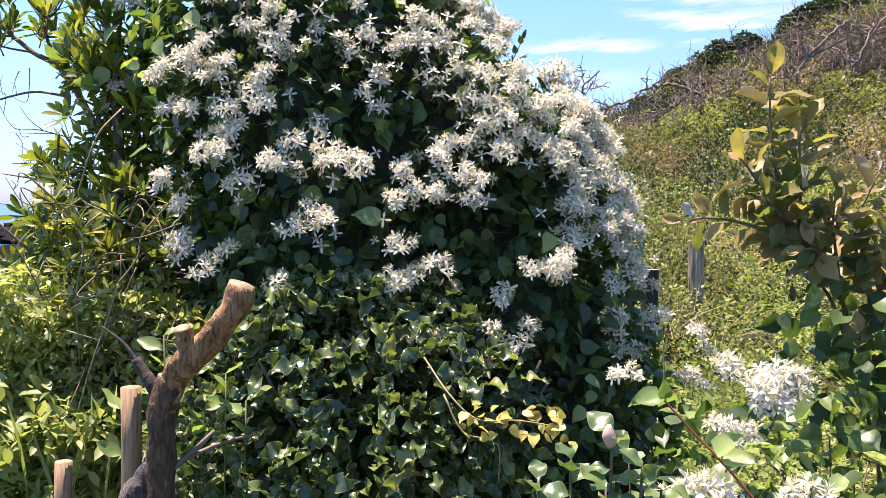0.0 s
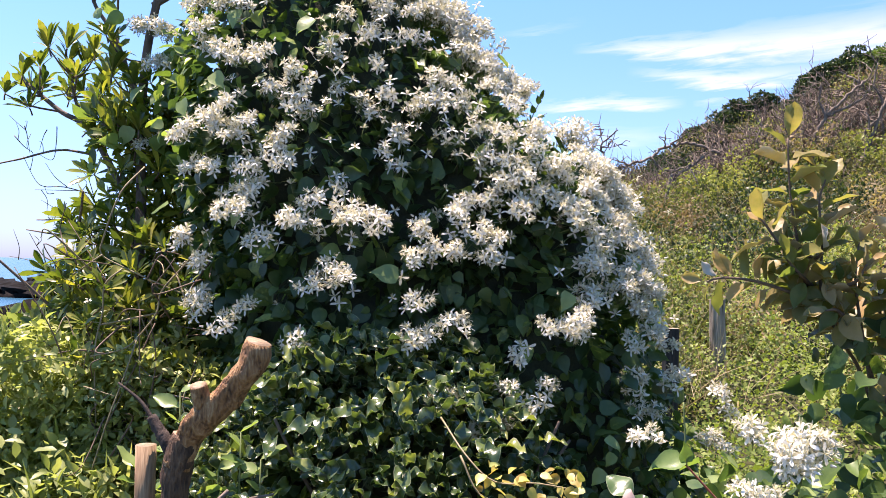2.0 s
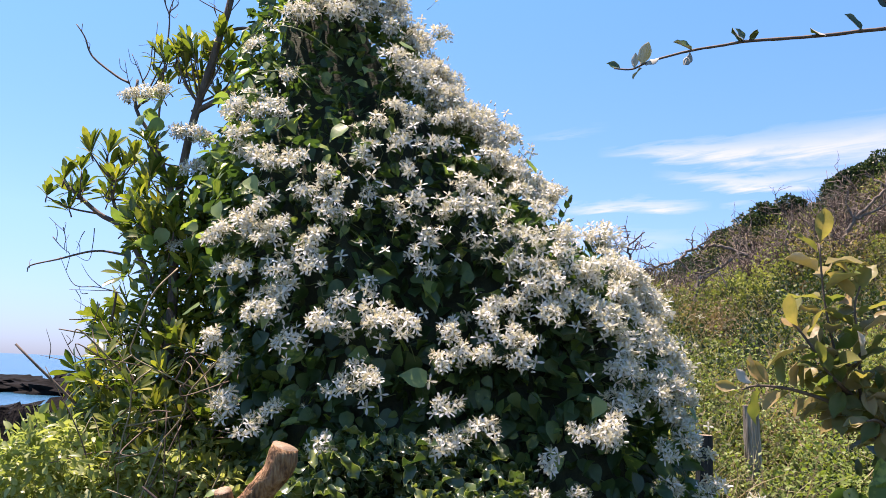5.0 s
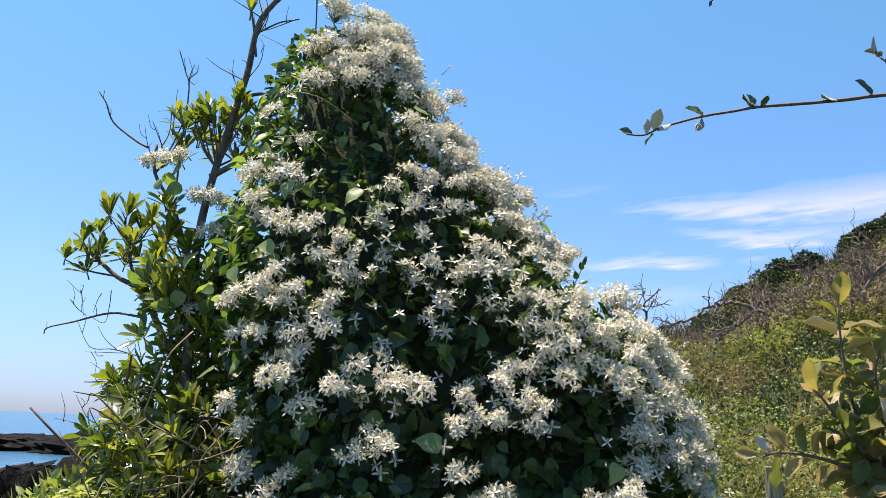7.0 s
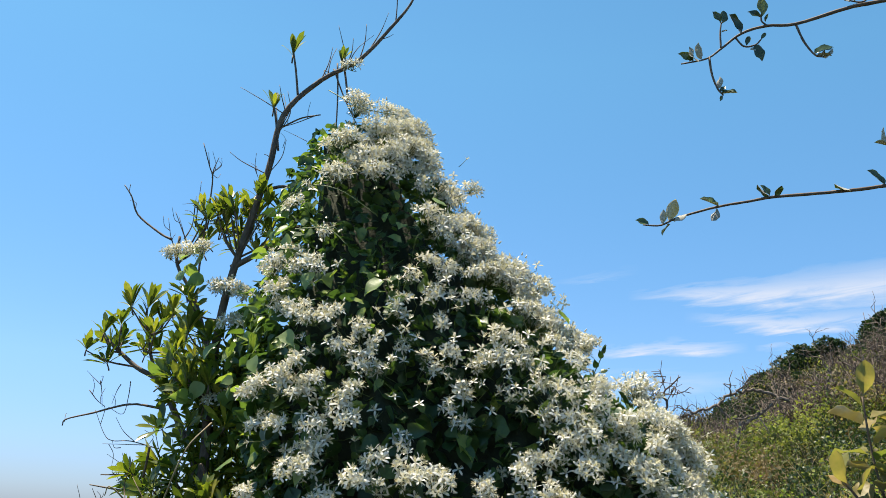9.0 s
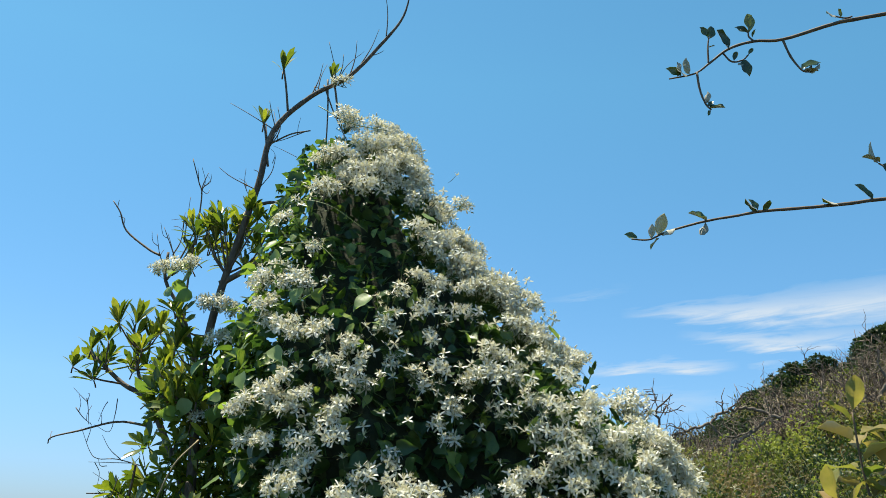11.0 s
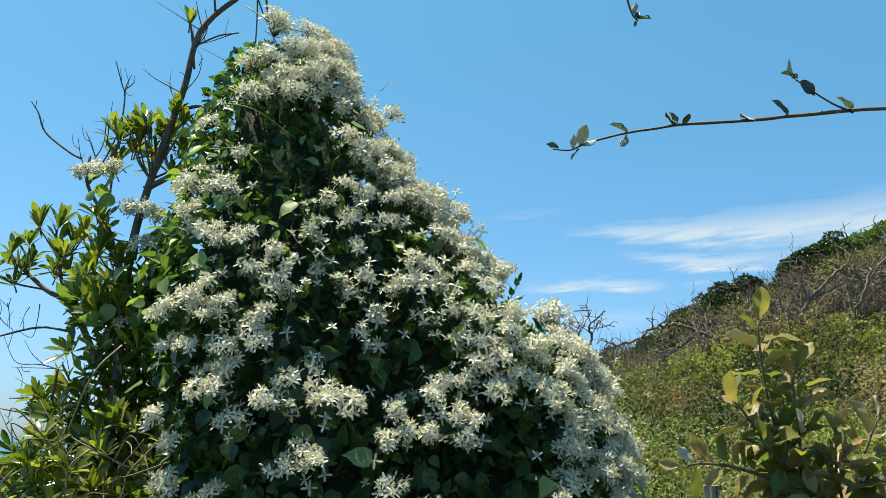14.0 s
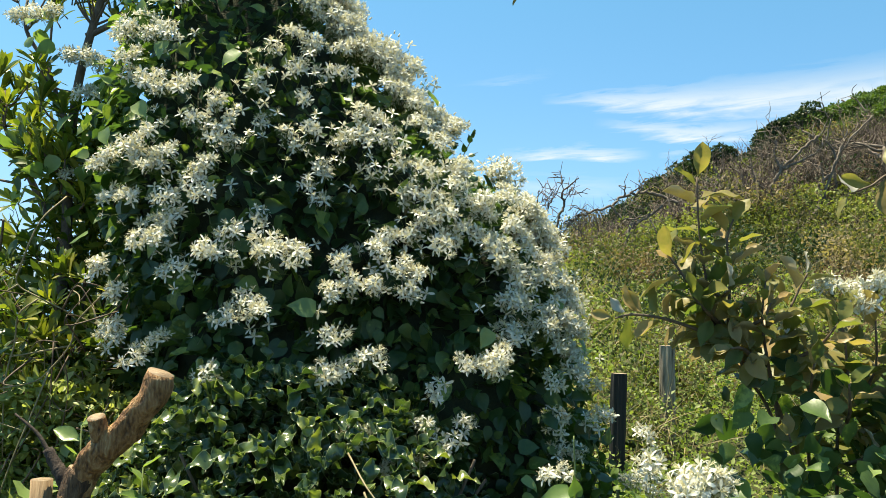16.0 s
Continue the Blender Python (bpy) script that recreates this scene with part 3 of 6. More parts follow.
def mound_at(x, z, out=0.0):
    """Point over x and z on the skin, grown by out, and its normal."""
    c, r = np.interp(z, MZ, MC), np.interp(z, MZ, MR) + out
    ang = math.asin(float(np.clip((x - c) / r, -0.97, 0.97)))
    for _ in range(12):
        ang = 0.5 * ang + 0.5 * math.asin(float(np.clip((x - c) / (r * hollow(z, ang)), -0.97, 0.97)))
    return np.array((x, MY - 0.85 * r * hollow(z, ang) * math.cos(ang), z)), mound(z, ang)[1]


HEART = [0.80, 1.0, 0.98, 0.82, 0.55, 0.26]
CLEM_LEAVES = [leaf_shape(w, HEART, f, d, 0.02, 0.16, ph) for w, f, d, ph in ((0.74, 0.25, 0.2, 0), (0.66, 0.5, 0.12, 1.5), (0.8, 0.1, 0.32, 3.0), (0.7, -0.2, 0.1, 4.0))]


def flower(gen):
    """A small four-petalled star with a brush of stamens, 1 across."""
    out = []
    turn = gen.uniform(0, 6.3)
    for k in range(4):
        a = turn + k * np.pi / 2 + gen.normal(0, 0.1)
        L, w, lift, curl = 0.53 * gen.uniform(0.85, 1.12), gen.uniform(0.11, 0.15), gen.uniform(-0.12, 0.45), gen.uniform(0.0, 0.5)
        V = np.array([(0.03, -0.02, 0), (0.03, 0.02, 0), (L * 0.5, -w * 0.62, lift * 0.3), (L * 0.5, w * 0.62, lift * 0.3), (L * 0.8, -w * 0.55, lift * 0.5 - curl * 0.08), (L * 0.8, w * 0.55, lift * 0.5 - curl * 0.08), (L, 0, lift * 0.5 - curl * 0.25)])
        c, s = np.cos(a), np.sin(a)
        V = V @ np.array([(c, s, 0), (-s, c, 0), (0, 0, 1)])
        out.append((V, [(0, 2, 3), (0, 3, 1), (2, 4, 5), (2, 5, 3), (4, 6, 5)], 0))
    for k in range(20):
        a, tilt = gen.uniform(0, 6.3), gen.uniform(0.1, 0.95)
        L = gen.uniform(0.24, 0.46)
        d = np.array((np.cos(a) * np.sin(tilt), np.sin(a) * np.sin(tilt), np.cos(tilt)))
        q = np.array((-np.sin(a), np.cos(a), 0)) * 0.012
        out.append((np.array([-q * 0.6, q * 0.6, d * L + q * 1.2, d * L - q * 1.2]), [(0, 1, 2), (0, 2, 3)], 1))
    return join(out)


FLOWERS = [flower(rng) for _ in range(6)]
FLOWER_MESH = [build_mesh("flower", v, f, [M_PETAL, M_STAMEN], i) for v, f, i in FLOWERS]


def cluster_mesh(gen, count, radius, flat=0.55):
    """A panicle: stars on thin stalks that fan from one point, with buds between."""
    pieces, made = [], []
    tries = 0
    heads = gen.normal(0, 0.5, (4, 3)) * radius * np.array((1.1, 1.1, flat))
    while len(made) < count and tries < 6000:
        tries += 1
        p = heads[gen.integers(0, 4)] + gen.normal(0, 0.36, 3) * radius * np.array((1.0, 1.0, flat * 1.2))
        if np.linalg.norm(p / (radius * np.array((1, 1, flat)))) > 1.25 or any(np.linalg.norm(p - q) < 0.010 for q in made):
            continue
        made.append(p)
    P = np.array(made) + np.array((0, 0, radius * 0.3))
    face = unit(unit(P) + gen.normal(0, 0.6, P.shape) + np.array((0, 0, 0.5)))
    R = frames(unit(np.cross(face, gen.normal(0, 1, P.shape))), face)
    S = gen.uniform(0.026, 0.036, len(P))
    pieces.append(scatter(FLOWERS, gen.integers(0, len(FLOWERS), len(P)), R, S, P))
    root = np.array((0, 0, -radius * 0.6))
    for p in P[::2]:
        mid = (root + p) / 2 + gen.normal(0, 0.006, 3)
        pieces.append(tube(np.array([root, mid, p]), 0.0011, 0.0006, 3, 0, gen, 2))
    for p in P[::4]:
        b = p + gen.normal(0, 0.010, 3)
        pieces.append(tube(np.array([b, b + unit(b - root) * 0.004, b + unit(b - root) * 0.009]), 0.0028, 0.0012, 5, 0, gen, 0))
    v, f, i = join(pieces)
    sv, sf, si = join(pieces[1:])
    stalks = build_mesh("flower_head", sv, sf, [M_PETAL, M_STAMEN, M_STALK], si)
    return (v, f, i), stalks, [matrix_of(R[k], S[k], P[k]) for k in range(len(P))]


CLUSTERS = {}
for size, (radius, count) in enumerate(((0.024, 17), (0.034, 34), (0.048, 64), (0.064, 105), (0.026, 11))):
    CLUSTERS[size] = [cluster_mesh(rng, count, radius) for _ in range(4)]

# heads of bloom on the skin of the mound: x, z (and radius)
FULL_BLOOM = [(-0.44, 2.67, 0.058), (-0.51, 2.66, 0.057), (-0.37, 2.61, 0.047), (-0.44, 2.56, 0.052), (-0.34, 2.52, 0.042), (-0.5, 2.51, 0.041), (-0.4, 2.46, 0.046), (-0.22, 2.25, 0.032), (-0.17, 2.19, 0.031), (-0.26, 2.12, 0.029), (-0.21, 2.1, 0.029), (-0.15, 2.1, 0.029), (-0.59, 2.1, 0.03)]
UPPER_BLOOM = [(-0.54, 2.5), (-0.31, 2.48), (-0.47, 2.44), (-0.2, 2.41), (-0.41, 2.4), (-0.27, 2.4), (-0.51, 2.38), (-0.62, 2.31), (-0.28, 2.28), (-0.18, 2.27), (-0.25, 2.26), (-0.12, 2.17), (-0.22, 2.16), (-0.04, 2.14), (-0.1, 2.13), (-0.65, 2.11), (0.01, 2.11), (-0.53, 2.08), (-0.23, 2.06), (-0.29, 2.05), (-0.61, 2.05), (-0.01, 2.03), (-0.32, 2.02), (-0.04, 2.02), (-0.25, 2.01), (-0.55, 1.99), (0.03, 1.99), (-0.3, 1.97), (-0.22, 1.97), (-0.51, 1.96), (-0.46, 1.96), (0.05, 1.94), (-0.38, 1.92), (-0.08, 1.92), (-0.35, 1.91), (-0.03, 1.91)]
WAIST_BLOOM = [(-0.1, 1.89), (0.1, 1.89), (-0.29, 1.88), (-0.18, 1.88), (-0.06, 1.87), (-0.01, 1.87), (-0.42, 1.87), (-0.24, 1.86), (-0.21, 1.85), (-0.15, 1.85), (-0.38, 1.85), (-0.52, 1.85), (-0.56, 1.83), (0.13, 1.82), (-0.47, 1.81), (-0.54, 1.8), (-0.35, 1.8), (-0.04, 1.8), (-0, 1.8), (0.04, 1.8), (-0.63, 1.79), (-0.16, 1.79), (0.07, 1.79), (0.15, 1.79), (-0.38, 1.78), (-0.49, 1.76), (-0.19, 1.76), (-0.15, 1.76), (-0.64, 1.75), (0.05, 1.75), (0.16, 1.75), (0.31, 1.75), (-0.41, 1.74), (0.1, 1.74), (0.26, 1.74), (0.2, 1.73), (-0.46, 1.72), (0.02, 1.72), (-0.38, 1.71), (0.13, 1.71), (0.33, 1.71), (-0.55, 1.7), (-0.59, 1.7), (0.08, 1.7), (0.22, 1.69), (0.27, 1.69)]
FACE_BLOOM = [(0.36, 1.67), (0.18, 1.66), (0.3, 1.66), (0.4, 1.66), (-0.46, 1.66), (0.13, 1.65), (-0.5, 1.65), (0.01, 1.65), (0.24, 1.64), (0.2, 1.63), (-0.26, 1.63), (0.05, 1.63), (0.11, 1.62), (-0.31, 1.62), (0.32, 1.61), (-0.46, 1.61), (-0.35, 1.61), (0.25, 1.6), (0.36, 1.6), (-0.5, 1.6), (-0, 1.6), (-0.32, 1.59), (-0.18, 1.59), (0.03, 1.59), (0.29, 1.58), (-0.23, 1.58), (-0.09, 1.58), (0.07, 1.57), (0.39, 1.55), (-0.43, 1.55), (0.35, 1.54), (-0.61, 1.54), (0.43, 1.53), (-0.06, 1.53), (0.07, 1.53), (-0.11, 1.52), (-0.02, 1.52), (0.31, 1.51), (-0.58, 1.5), (0.44, 1.49), (-0.27, 1.49), (0.28, 1.49), (0.38, 1.48), (-0.24, 1.48), (0.41, 1.45), (-0.31, 1.45), (0.28, 1.44), (0.35, 1.44), (-0.08, 1.44), (0.45, 1.44)]
FOOT_BLOOM = [(-0.58, 1.41), (-0.46, 1.41), (0.39, 1.4), (0.43, 1.4), (-0.55, 1.39), (0.18, 1.39), (0.25, 1.39), (-0.01, 1.38), (-0.05, 1.36), (0.22, 1.36), (0.42, 1.36), (-0.52, 1.35), (-0.33, 1.35), (-0.09, 1.35), (0.37, 1.35), (0.46, 1.33), (0.13, 1.31), (0.1, 1.27), (0.19, 1.26), (0.4, 1.26), (0.48, 1.26), (0.04, 1.25), (-0.02, 1.25), (0.36, 1.25), (0.12, 1.24), (0.52, 1.24), (0.17, 1.22), (0.62, 1.21), (0.43, 1.18), (0.05, 1.17), (0.09, 1.17), (0.39, 1.17), (0.65, 1.15), (0.63, 1.09), (0.59, 1.07), (0.67, 1.05)]
PALE = [(-0.13, 1.47, 0.062), (-0.36, 2.02, 0.058), (0.0, 1.24, 0.062), (0.28, 1.13, 0.042), (0.30, 1.10, 0.032), (0.28, 1.07, 0.04), (-0.30, 1.36, 0.03), (-0.26, 1.35, 0.028), (0.20, 1.44, 0.05), (-0.52, 2.05, 0.05), (-0.6, 2.2, 0.05), (-0.55, 1.9, 0.05), (-0.62, 1.85, 0.05), (-0.45, 1.62, 0.05), (-0.66, 1.65, 0.05), (0.35, 1.5, 0.04), (0.4, 1.42, 0.04), (0.02, 2.0, 0.05), (0.0, 2.03, 0.05), (-0.3, 2.3, 0.05)]


def bloom_mass(parent, mass):
    """The heads gathered in mass as one part."""
    v, f, i = join(mass)
    part("bloom", build_mesh("bloom", v, f, [M_PETAL, M_STAMEN, M_STALK], i), parent, "dense heads of small white star flowers", kind="stuff")


def place_cluster(parent, P, N, size, gen, push=0.03, mass=None):
    up = unit(N * 0.55 + np.array((0, 0, 0.75)) + gen.normal(0, 0.15, 3))
    R = frames(unit(np.cross(up, gen.normal(0, 1, 3))), up)
    k = 4 if size == 0 else int(np.argmin([abs(size - s) for s in (0.024, 0.038, 0.052, 0.068)]))
    me, stalks, spots = CLUSTERS[k][gen.integers(0, 4)]
    rad = (0.024, 0.034, 0.048, 0.064, 0.026)[k]
    s, at = gen.uniform(0.94, 1.06), P + N * push - up * rad * 0.3
    if mass is not None:
        v, f, i = me
        mass.append((v @ (R * s).T + at, f, i))
        return 0
    m = matrix_of(R, s, at)
    head = part("flower_head", stalks, parent, "", m)
    for j, spot in enumerate(spots):
        part("flower", FLOWER_MESH[j % 6], head, "", spot)
    return len(spots)


def build_clematis():
    g = np.random.default_rng(5)
    ob = thing("clematis_mound", (0.0, MY, 0.0), "tall mound of clematis covered in small white star flowers", "flowering vine")
    # closed shell inside; its near-black colour stands in for shade between the leaves
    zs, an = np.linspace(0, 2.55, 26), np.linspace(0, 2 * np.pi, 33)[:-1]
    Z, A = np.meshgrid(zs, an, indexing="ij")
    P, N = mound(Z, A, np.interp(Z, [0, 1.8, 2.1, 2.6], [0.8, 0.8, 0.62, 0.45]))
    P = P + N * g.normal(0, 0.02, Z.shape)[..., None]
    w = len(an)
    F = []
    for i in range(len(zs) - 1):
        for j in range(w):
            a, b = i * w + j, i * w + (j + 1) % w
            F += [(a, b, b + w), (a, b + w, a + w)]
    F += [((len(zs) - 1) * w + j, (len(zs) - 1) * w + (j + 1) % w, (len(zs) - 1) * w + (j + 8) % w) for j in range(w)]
    part("inner_thicket", build_mesh("inner_thicket", P.reshape(-1, 3), F, [M_CORE]), ob, "dark shell standing in for the shaded inside of the mound")
    # leaves
    n = 17000
    z = g.uniform(0.35, 2.62, n * 2)
    keep = g.uniform(0, 1, n * 2) < np.interp(z, MZ, MR) / 0.62
    z = z[keep][:n]
    n = len(z)
    ang = g.uniform(-np.pi, np.pi, n)
    P, N = mound(z, ang, g.uniform(0.8, 1.03, n))
    axis = unit(N * 0.4 + np.array((0, 0, -0.4)) + g.normal(0, 0.6, (n, 3)))
    nor = unit(N * 0.6 + np.array((0, 0, 0.7)) + g.normal(0, 0.6, (n, 3)))
    R, S = frames(axis, nor), g.uniform(0.022, 0.056, n) * np.interp(z, [1.7, 2.2], [1.0, 0.78])
    pick = g.integers(0, len(CLEM_LEAVES), n)
    order = np.argsort(P[:, 1] - 0.25 * np.abs(P[:, 2] - 1.5))
    front = order[:1400:5]
    meshes = [build_mesh("leaf", v, f, [M_CLEM], i) for v, f, i in CLEM_LEAVES]
    for k in front:
        part("leaf", meshes[pick[k]], ob, "", matrix_of(R[k], S[k], P[k]))
    rest = np.setdiff1d(np.arange(n), front)
    v, f, i = scatter(CLEM_LEAVES, pick[rest], R[rest], S[rest], P[rest])
    part("leaf_mass", build_mesh("leaf_mass", v, f, [M_CLEM], i), ob, "dense dark green heart-shaped leaves", kind="stuff")
    # lit copies of the leaves: caught sunlight is put into the paler colour
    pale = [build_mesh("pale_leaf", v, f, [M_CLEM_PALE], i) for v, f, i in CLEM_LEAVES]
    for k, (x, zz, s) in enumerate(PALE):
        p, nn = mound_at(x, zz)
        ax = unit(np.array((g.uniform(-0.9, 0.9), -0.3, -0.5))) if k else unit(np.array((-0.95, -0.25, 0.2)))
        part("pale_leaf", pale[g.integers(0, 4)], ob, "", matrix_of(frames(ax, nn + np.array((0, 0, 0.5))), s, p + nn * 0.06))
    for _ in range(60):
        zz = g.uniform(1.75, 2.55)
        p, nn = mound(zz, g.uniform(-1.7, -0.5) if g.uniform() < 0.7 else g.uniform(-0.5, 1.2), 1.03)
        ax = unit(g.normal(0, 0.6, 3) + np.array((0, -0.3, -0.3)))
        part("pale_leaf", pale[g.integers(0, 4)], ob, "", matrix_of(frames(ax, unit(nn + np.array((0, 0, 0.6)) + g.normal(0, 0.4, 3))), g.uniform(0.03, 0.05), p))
    for pts in ([(-0.70, 2.14, 2.24), (-0.58, 2.05, 2.29), (-0.48, 2.03, 2.28), (-0.38, 2.06, 2.22)], [(-0.60, 2.10, 2.20), (-0.50, 2.04, 2.18), (-0.44, 2.02, 2.13)], [(-0.56, 2.15, 2.62), (-0.46, 2.12, 2.55), (-0.36, 2.13, 2.53)]):
        limb("vine_stem", pts, 0.0016, 0.001, M_STALK, ob, sides=5)
    # flower heads
    made, mass = 0, []
    for x, zz, size in FULL_BLOOM:
        p, nn = mound_at(x, zz, 0.04)
        place_cluster(ob, p, nn, size, g, 0.01, mass)
    for zone in (FOOT_BLOOM, FACE_BLOOM, WAIST_BLOOM, UPPER_BLOOM):
        for x, zz in zone:
            x, zz = x + g.normal(0, 0.006), zz + g.normal(0, 0.012)
            p, nn = mound_at(x, zz, (0.10 if zz < 1.62 and x < 0.25 else 0.05) + 0.02 * g.uniform())
            alone = made < 900 and zone is not UPPER_BLOOM
            shaded = -0.36 < x < 0.06 and 1.66 < zz < 2.08 or x > 0.0 and zz < 1.34
            if shaded:
                p[1] += 0.03
            size = 0 if shaded else 0.024 if x < 0.2 and zz < 1.95 else g.choice([0.024, 0.038])
            made += place_cluster(ob, p, nn, size, g, 0.01, None if alone else mass)
    # stray stars that fray the heads
    stray = np.random.default_rng(61)
    for x, zz in FACE_BLOOM + WAIST_BLOOM + UPPER_BLOOM:
        for _ in range(4 if x > -0.1 else 3):
            sx, sz = x + stray.normal(0, 0.045), zz + stray.normal(0, 0.04)
            p, nn = mound_at(sx, sz, 0.03 + 0.05 * stray.uniform())
            face = unit(nn * 0.7 + np.array((0, 0, 0.35)) + stray.normal(0, 0.5, 3))
            R = frames(unit(np.cross(face, stray.normal(0, 1, 3))), face)
            v, f, i = FLOWERS[stray.integers(0, 6)]
            mass.append((v @ (R * stray.uniform(0.026, 0.036)).T + p, f, i))
            mass.append(tube(np.array([p - nn * 0.06 + stray.normal(0, 0.01, 3), p - face * 0.02, p]), 0.0010, 0.0006, 3, 0, stray, 2))
    # loose single stars over the shaded face and the crown
    for _ in range(20):
        if g.uniform() < 0.75:
            zz, a = g.uniform(1.55, 2.2), g.uniform(-0.75, 0.9)
        else:
            zz, a = g.uniform(2.0, 2.58), g.uniform(-0.4, 0.6)
        p, nn = mound(zz, a)
        place_cluster(ob, p + g.normal(0, 0.012, 3), nn, 0, g, 0.02, mass)
    # the sunlit flank and crown are almost solid with bloom
    made = 0
    while made < 150:
        zz, a = g.uniform(1.36, 2.6), g.uniform(0.2, 2.9)
        lim = np.interp(zz, [0.95, 1.3, 1.6, 2.0, 2.4, 2.65], [1.7, 1.45, 1.15, 1.0, 0.6, -0.6])
        if a < lim or (zz < 1.42 and a < 1.75) or (a < 1.9 and float(waves(a * 1.4, zz * 2.0, 29, 0.55, 2)) < -0.12):
            continue
        p, nn = mound(zz, a)
        place_cluster(ob, p, nn, g.choice([0.024, 0.038, 0.052]), g, 0.02 + 0.03 * g.uniform(), mass)
        made += 1
    bloom_mass(ob, mass)
    # leafy shoot above the shoulder
    limb("shoot", [(0.10, 2.42, 1.78), (0.135, 2.40, 1.85), (0.152, 2.40, 1.885), (0.173, 2.40, 1.93), (0.19, 2.40, 1.97)], 0.0022, 0.001, M_STALK, ob, sides=5)
    limb("shoot", [(0.152, 2.40, 1.888), (0.172, 2.39, 1.898), (0.198, 2.39, 1.910)], 0.0014, 0.0008, M_STALK, ob, sides=5)
    limb("shoot", [(0.20, 2.42, 1.78), (0.225, 2.40, 1.82), (0.226, 2.40, 1.852)], 0.0014, 0.0008, M_STALK, ob, sides=5)
    for p, d, s in (((0.166, 2.4, 1.912), (-0.35, -0.2, 0.9), 0.030), ((0.178, 2.4, 1.937), (-0.3, -0.2, 0.9), 0.030), ((0.184, 2.4, 1.95), (0.25, -0.2, 0.9), 0.030), ((0.186, 2.4, 1.958), (0.05, -0.2, 0.9), 0.022),
                    ((0.174, 2.39, 1.902), (0.95, -0.2, 0.1), 0.026), ((0.152, 2.4, 1.89), (-0.4, -0.3, 0.6), 0.014), ((0.226, 2.4, 1.852), (0.8, -0.2, 0.5), 0.034)):
        part("leaf", meshes[g.integers(0, 4)], ob, "", matrix_of(frames(unit(np.array(d)), unit(np.array((-0.5, -0.7, 0.4)))), s * 0.8, np.array(p)))
    # stalks and loose shoots
    for _ in range(12):
        zz, a = g.uniform(1.0, 2.3), g.uniform(-1.0, 0.7)
        p, nn = mound(zz, a)
        d = unit(nn * 0.5 + g.normal(0, 0.6, 3) + np.array((0, 0, 0.25)))
        L = g.uniform(0.06, 0.14)
        limb("shoot", [p - nn * 0.05, p + d * L * 0.5 + g.normal(0, 0.012, 3), p + d * L + np.array((0, 0, -0.02))], 0.0011, 0.0006, M_STALK, ob, sides=4)


build_clematis()

broad_shoot()

# ---- glossy wavy-leaved shrub before the mound ----
GLOSSY = [leaf_shape(w, [0.30, 0.58, 0.82, 0.96, 1.0, 0.95, 0.83, 0.65, 0.43, 0.2], f, d, wv, 0.0, ph, rim=0.06) for w, f, d, wv, ph in ((0.48, 0.45, 0.18, 0.12, 0), (0.54, 0.3, 0.35, 0.14, 1.5), (0.44, 0.65, 0.08, 0.12, 3.1), (0.55, 0.25, 0.3, 0.13, 4.4), (0.50, 0.4, 0.5, 0.15, 5.2))]


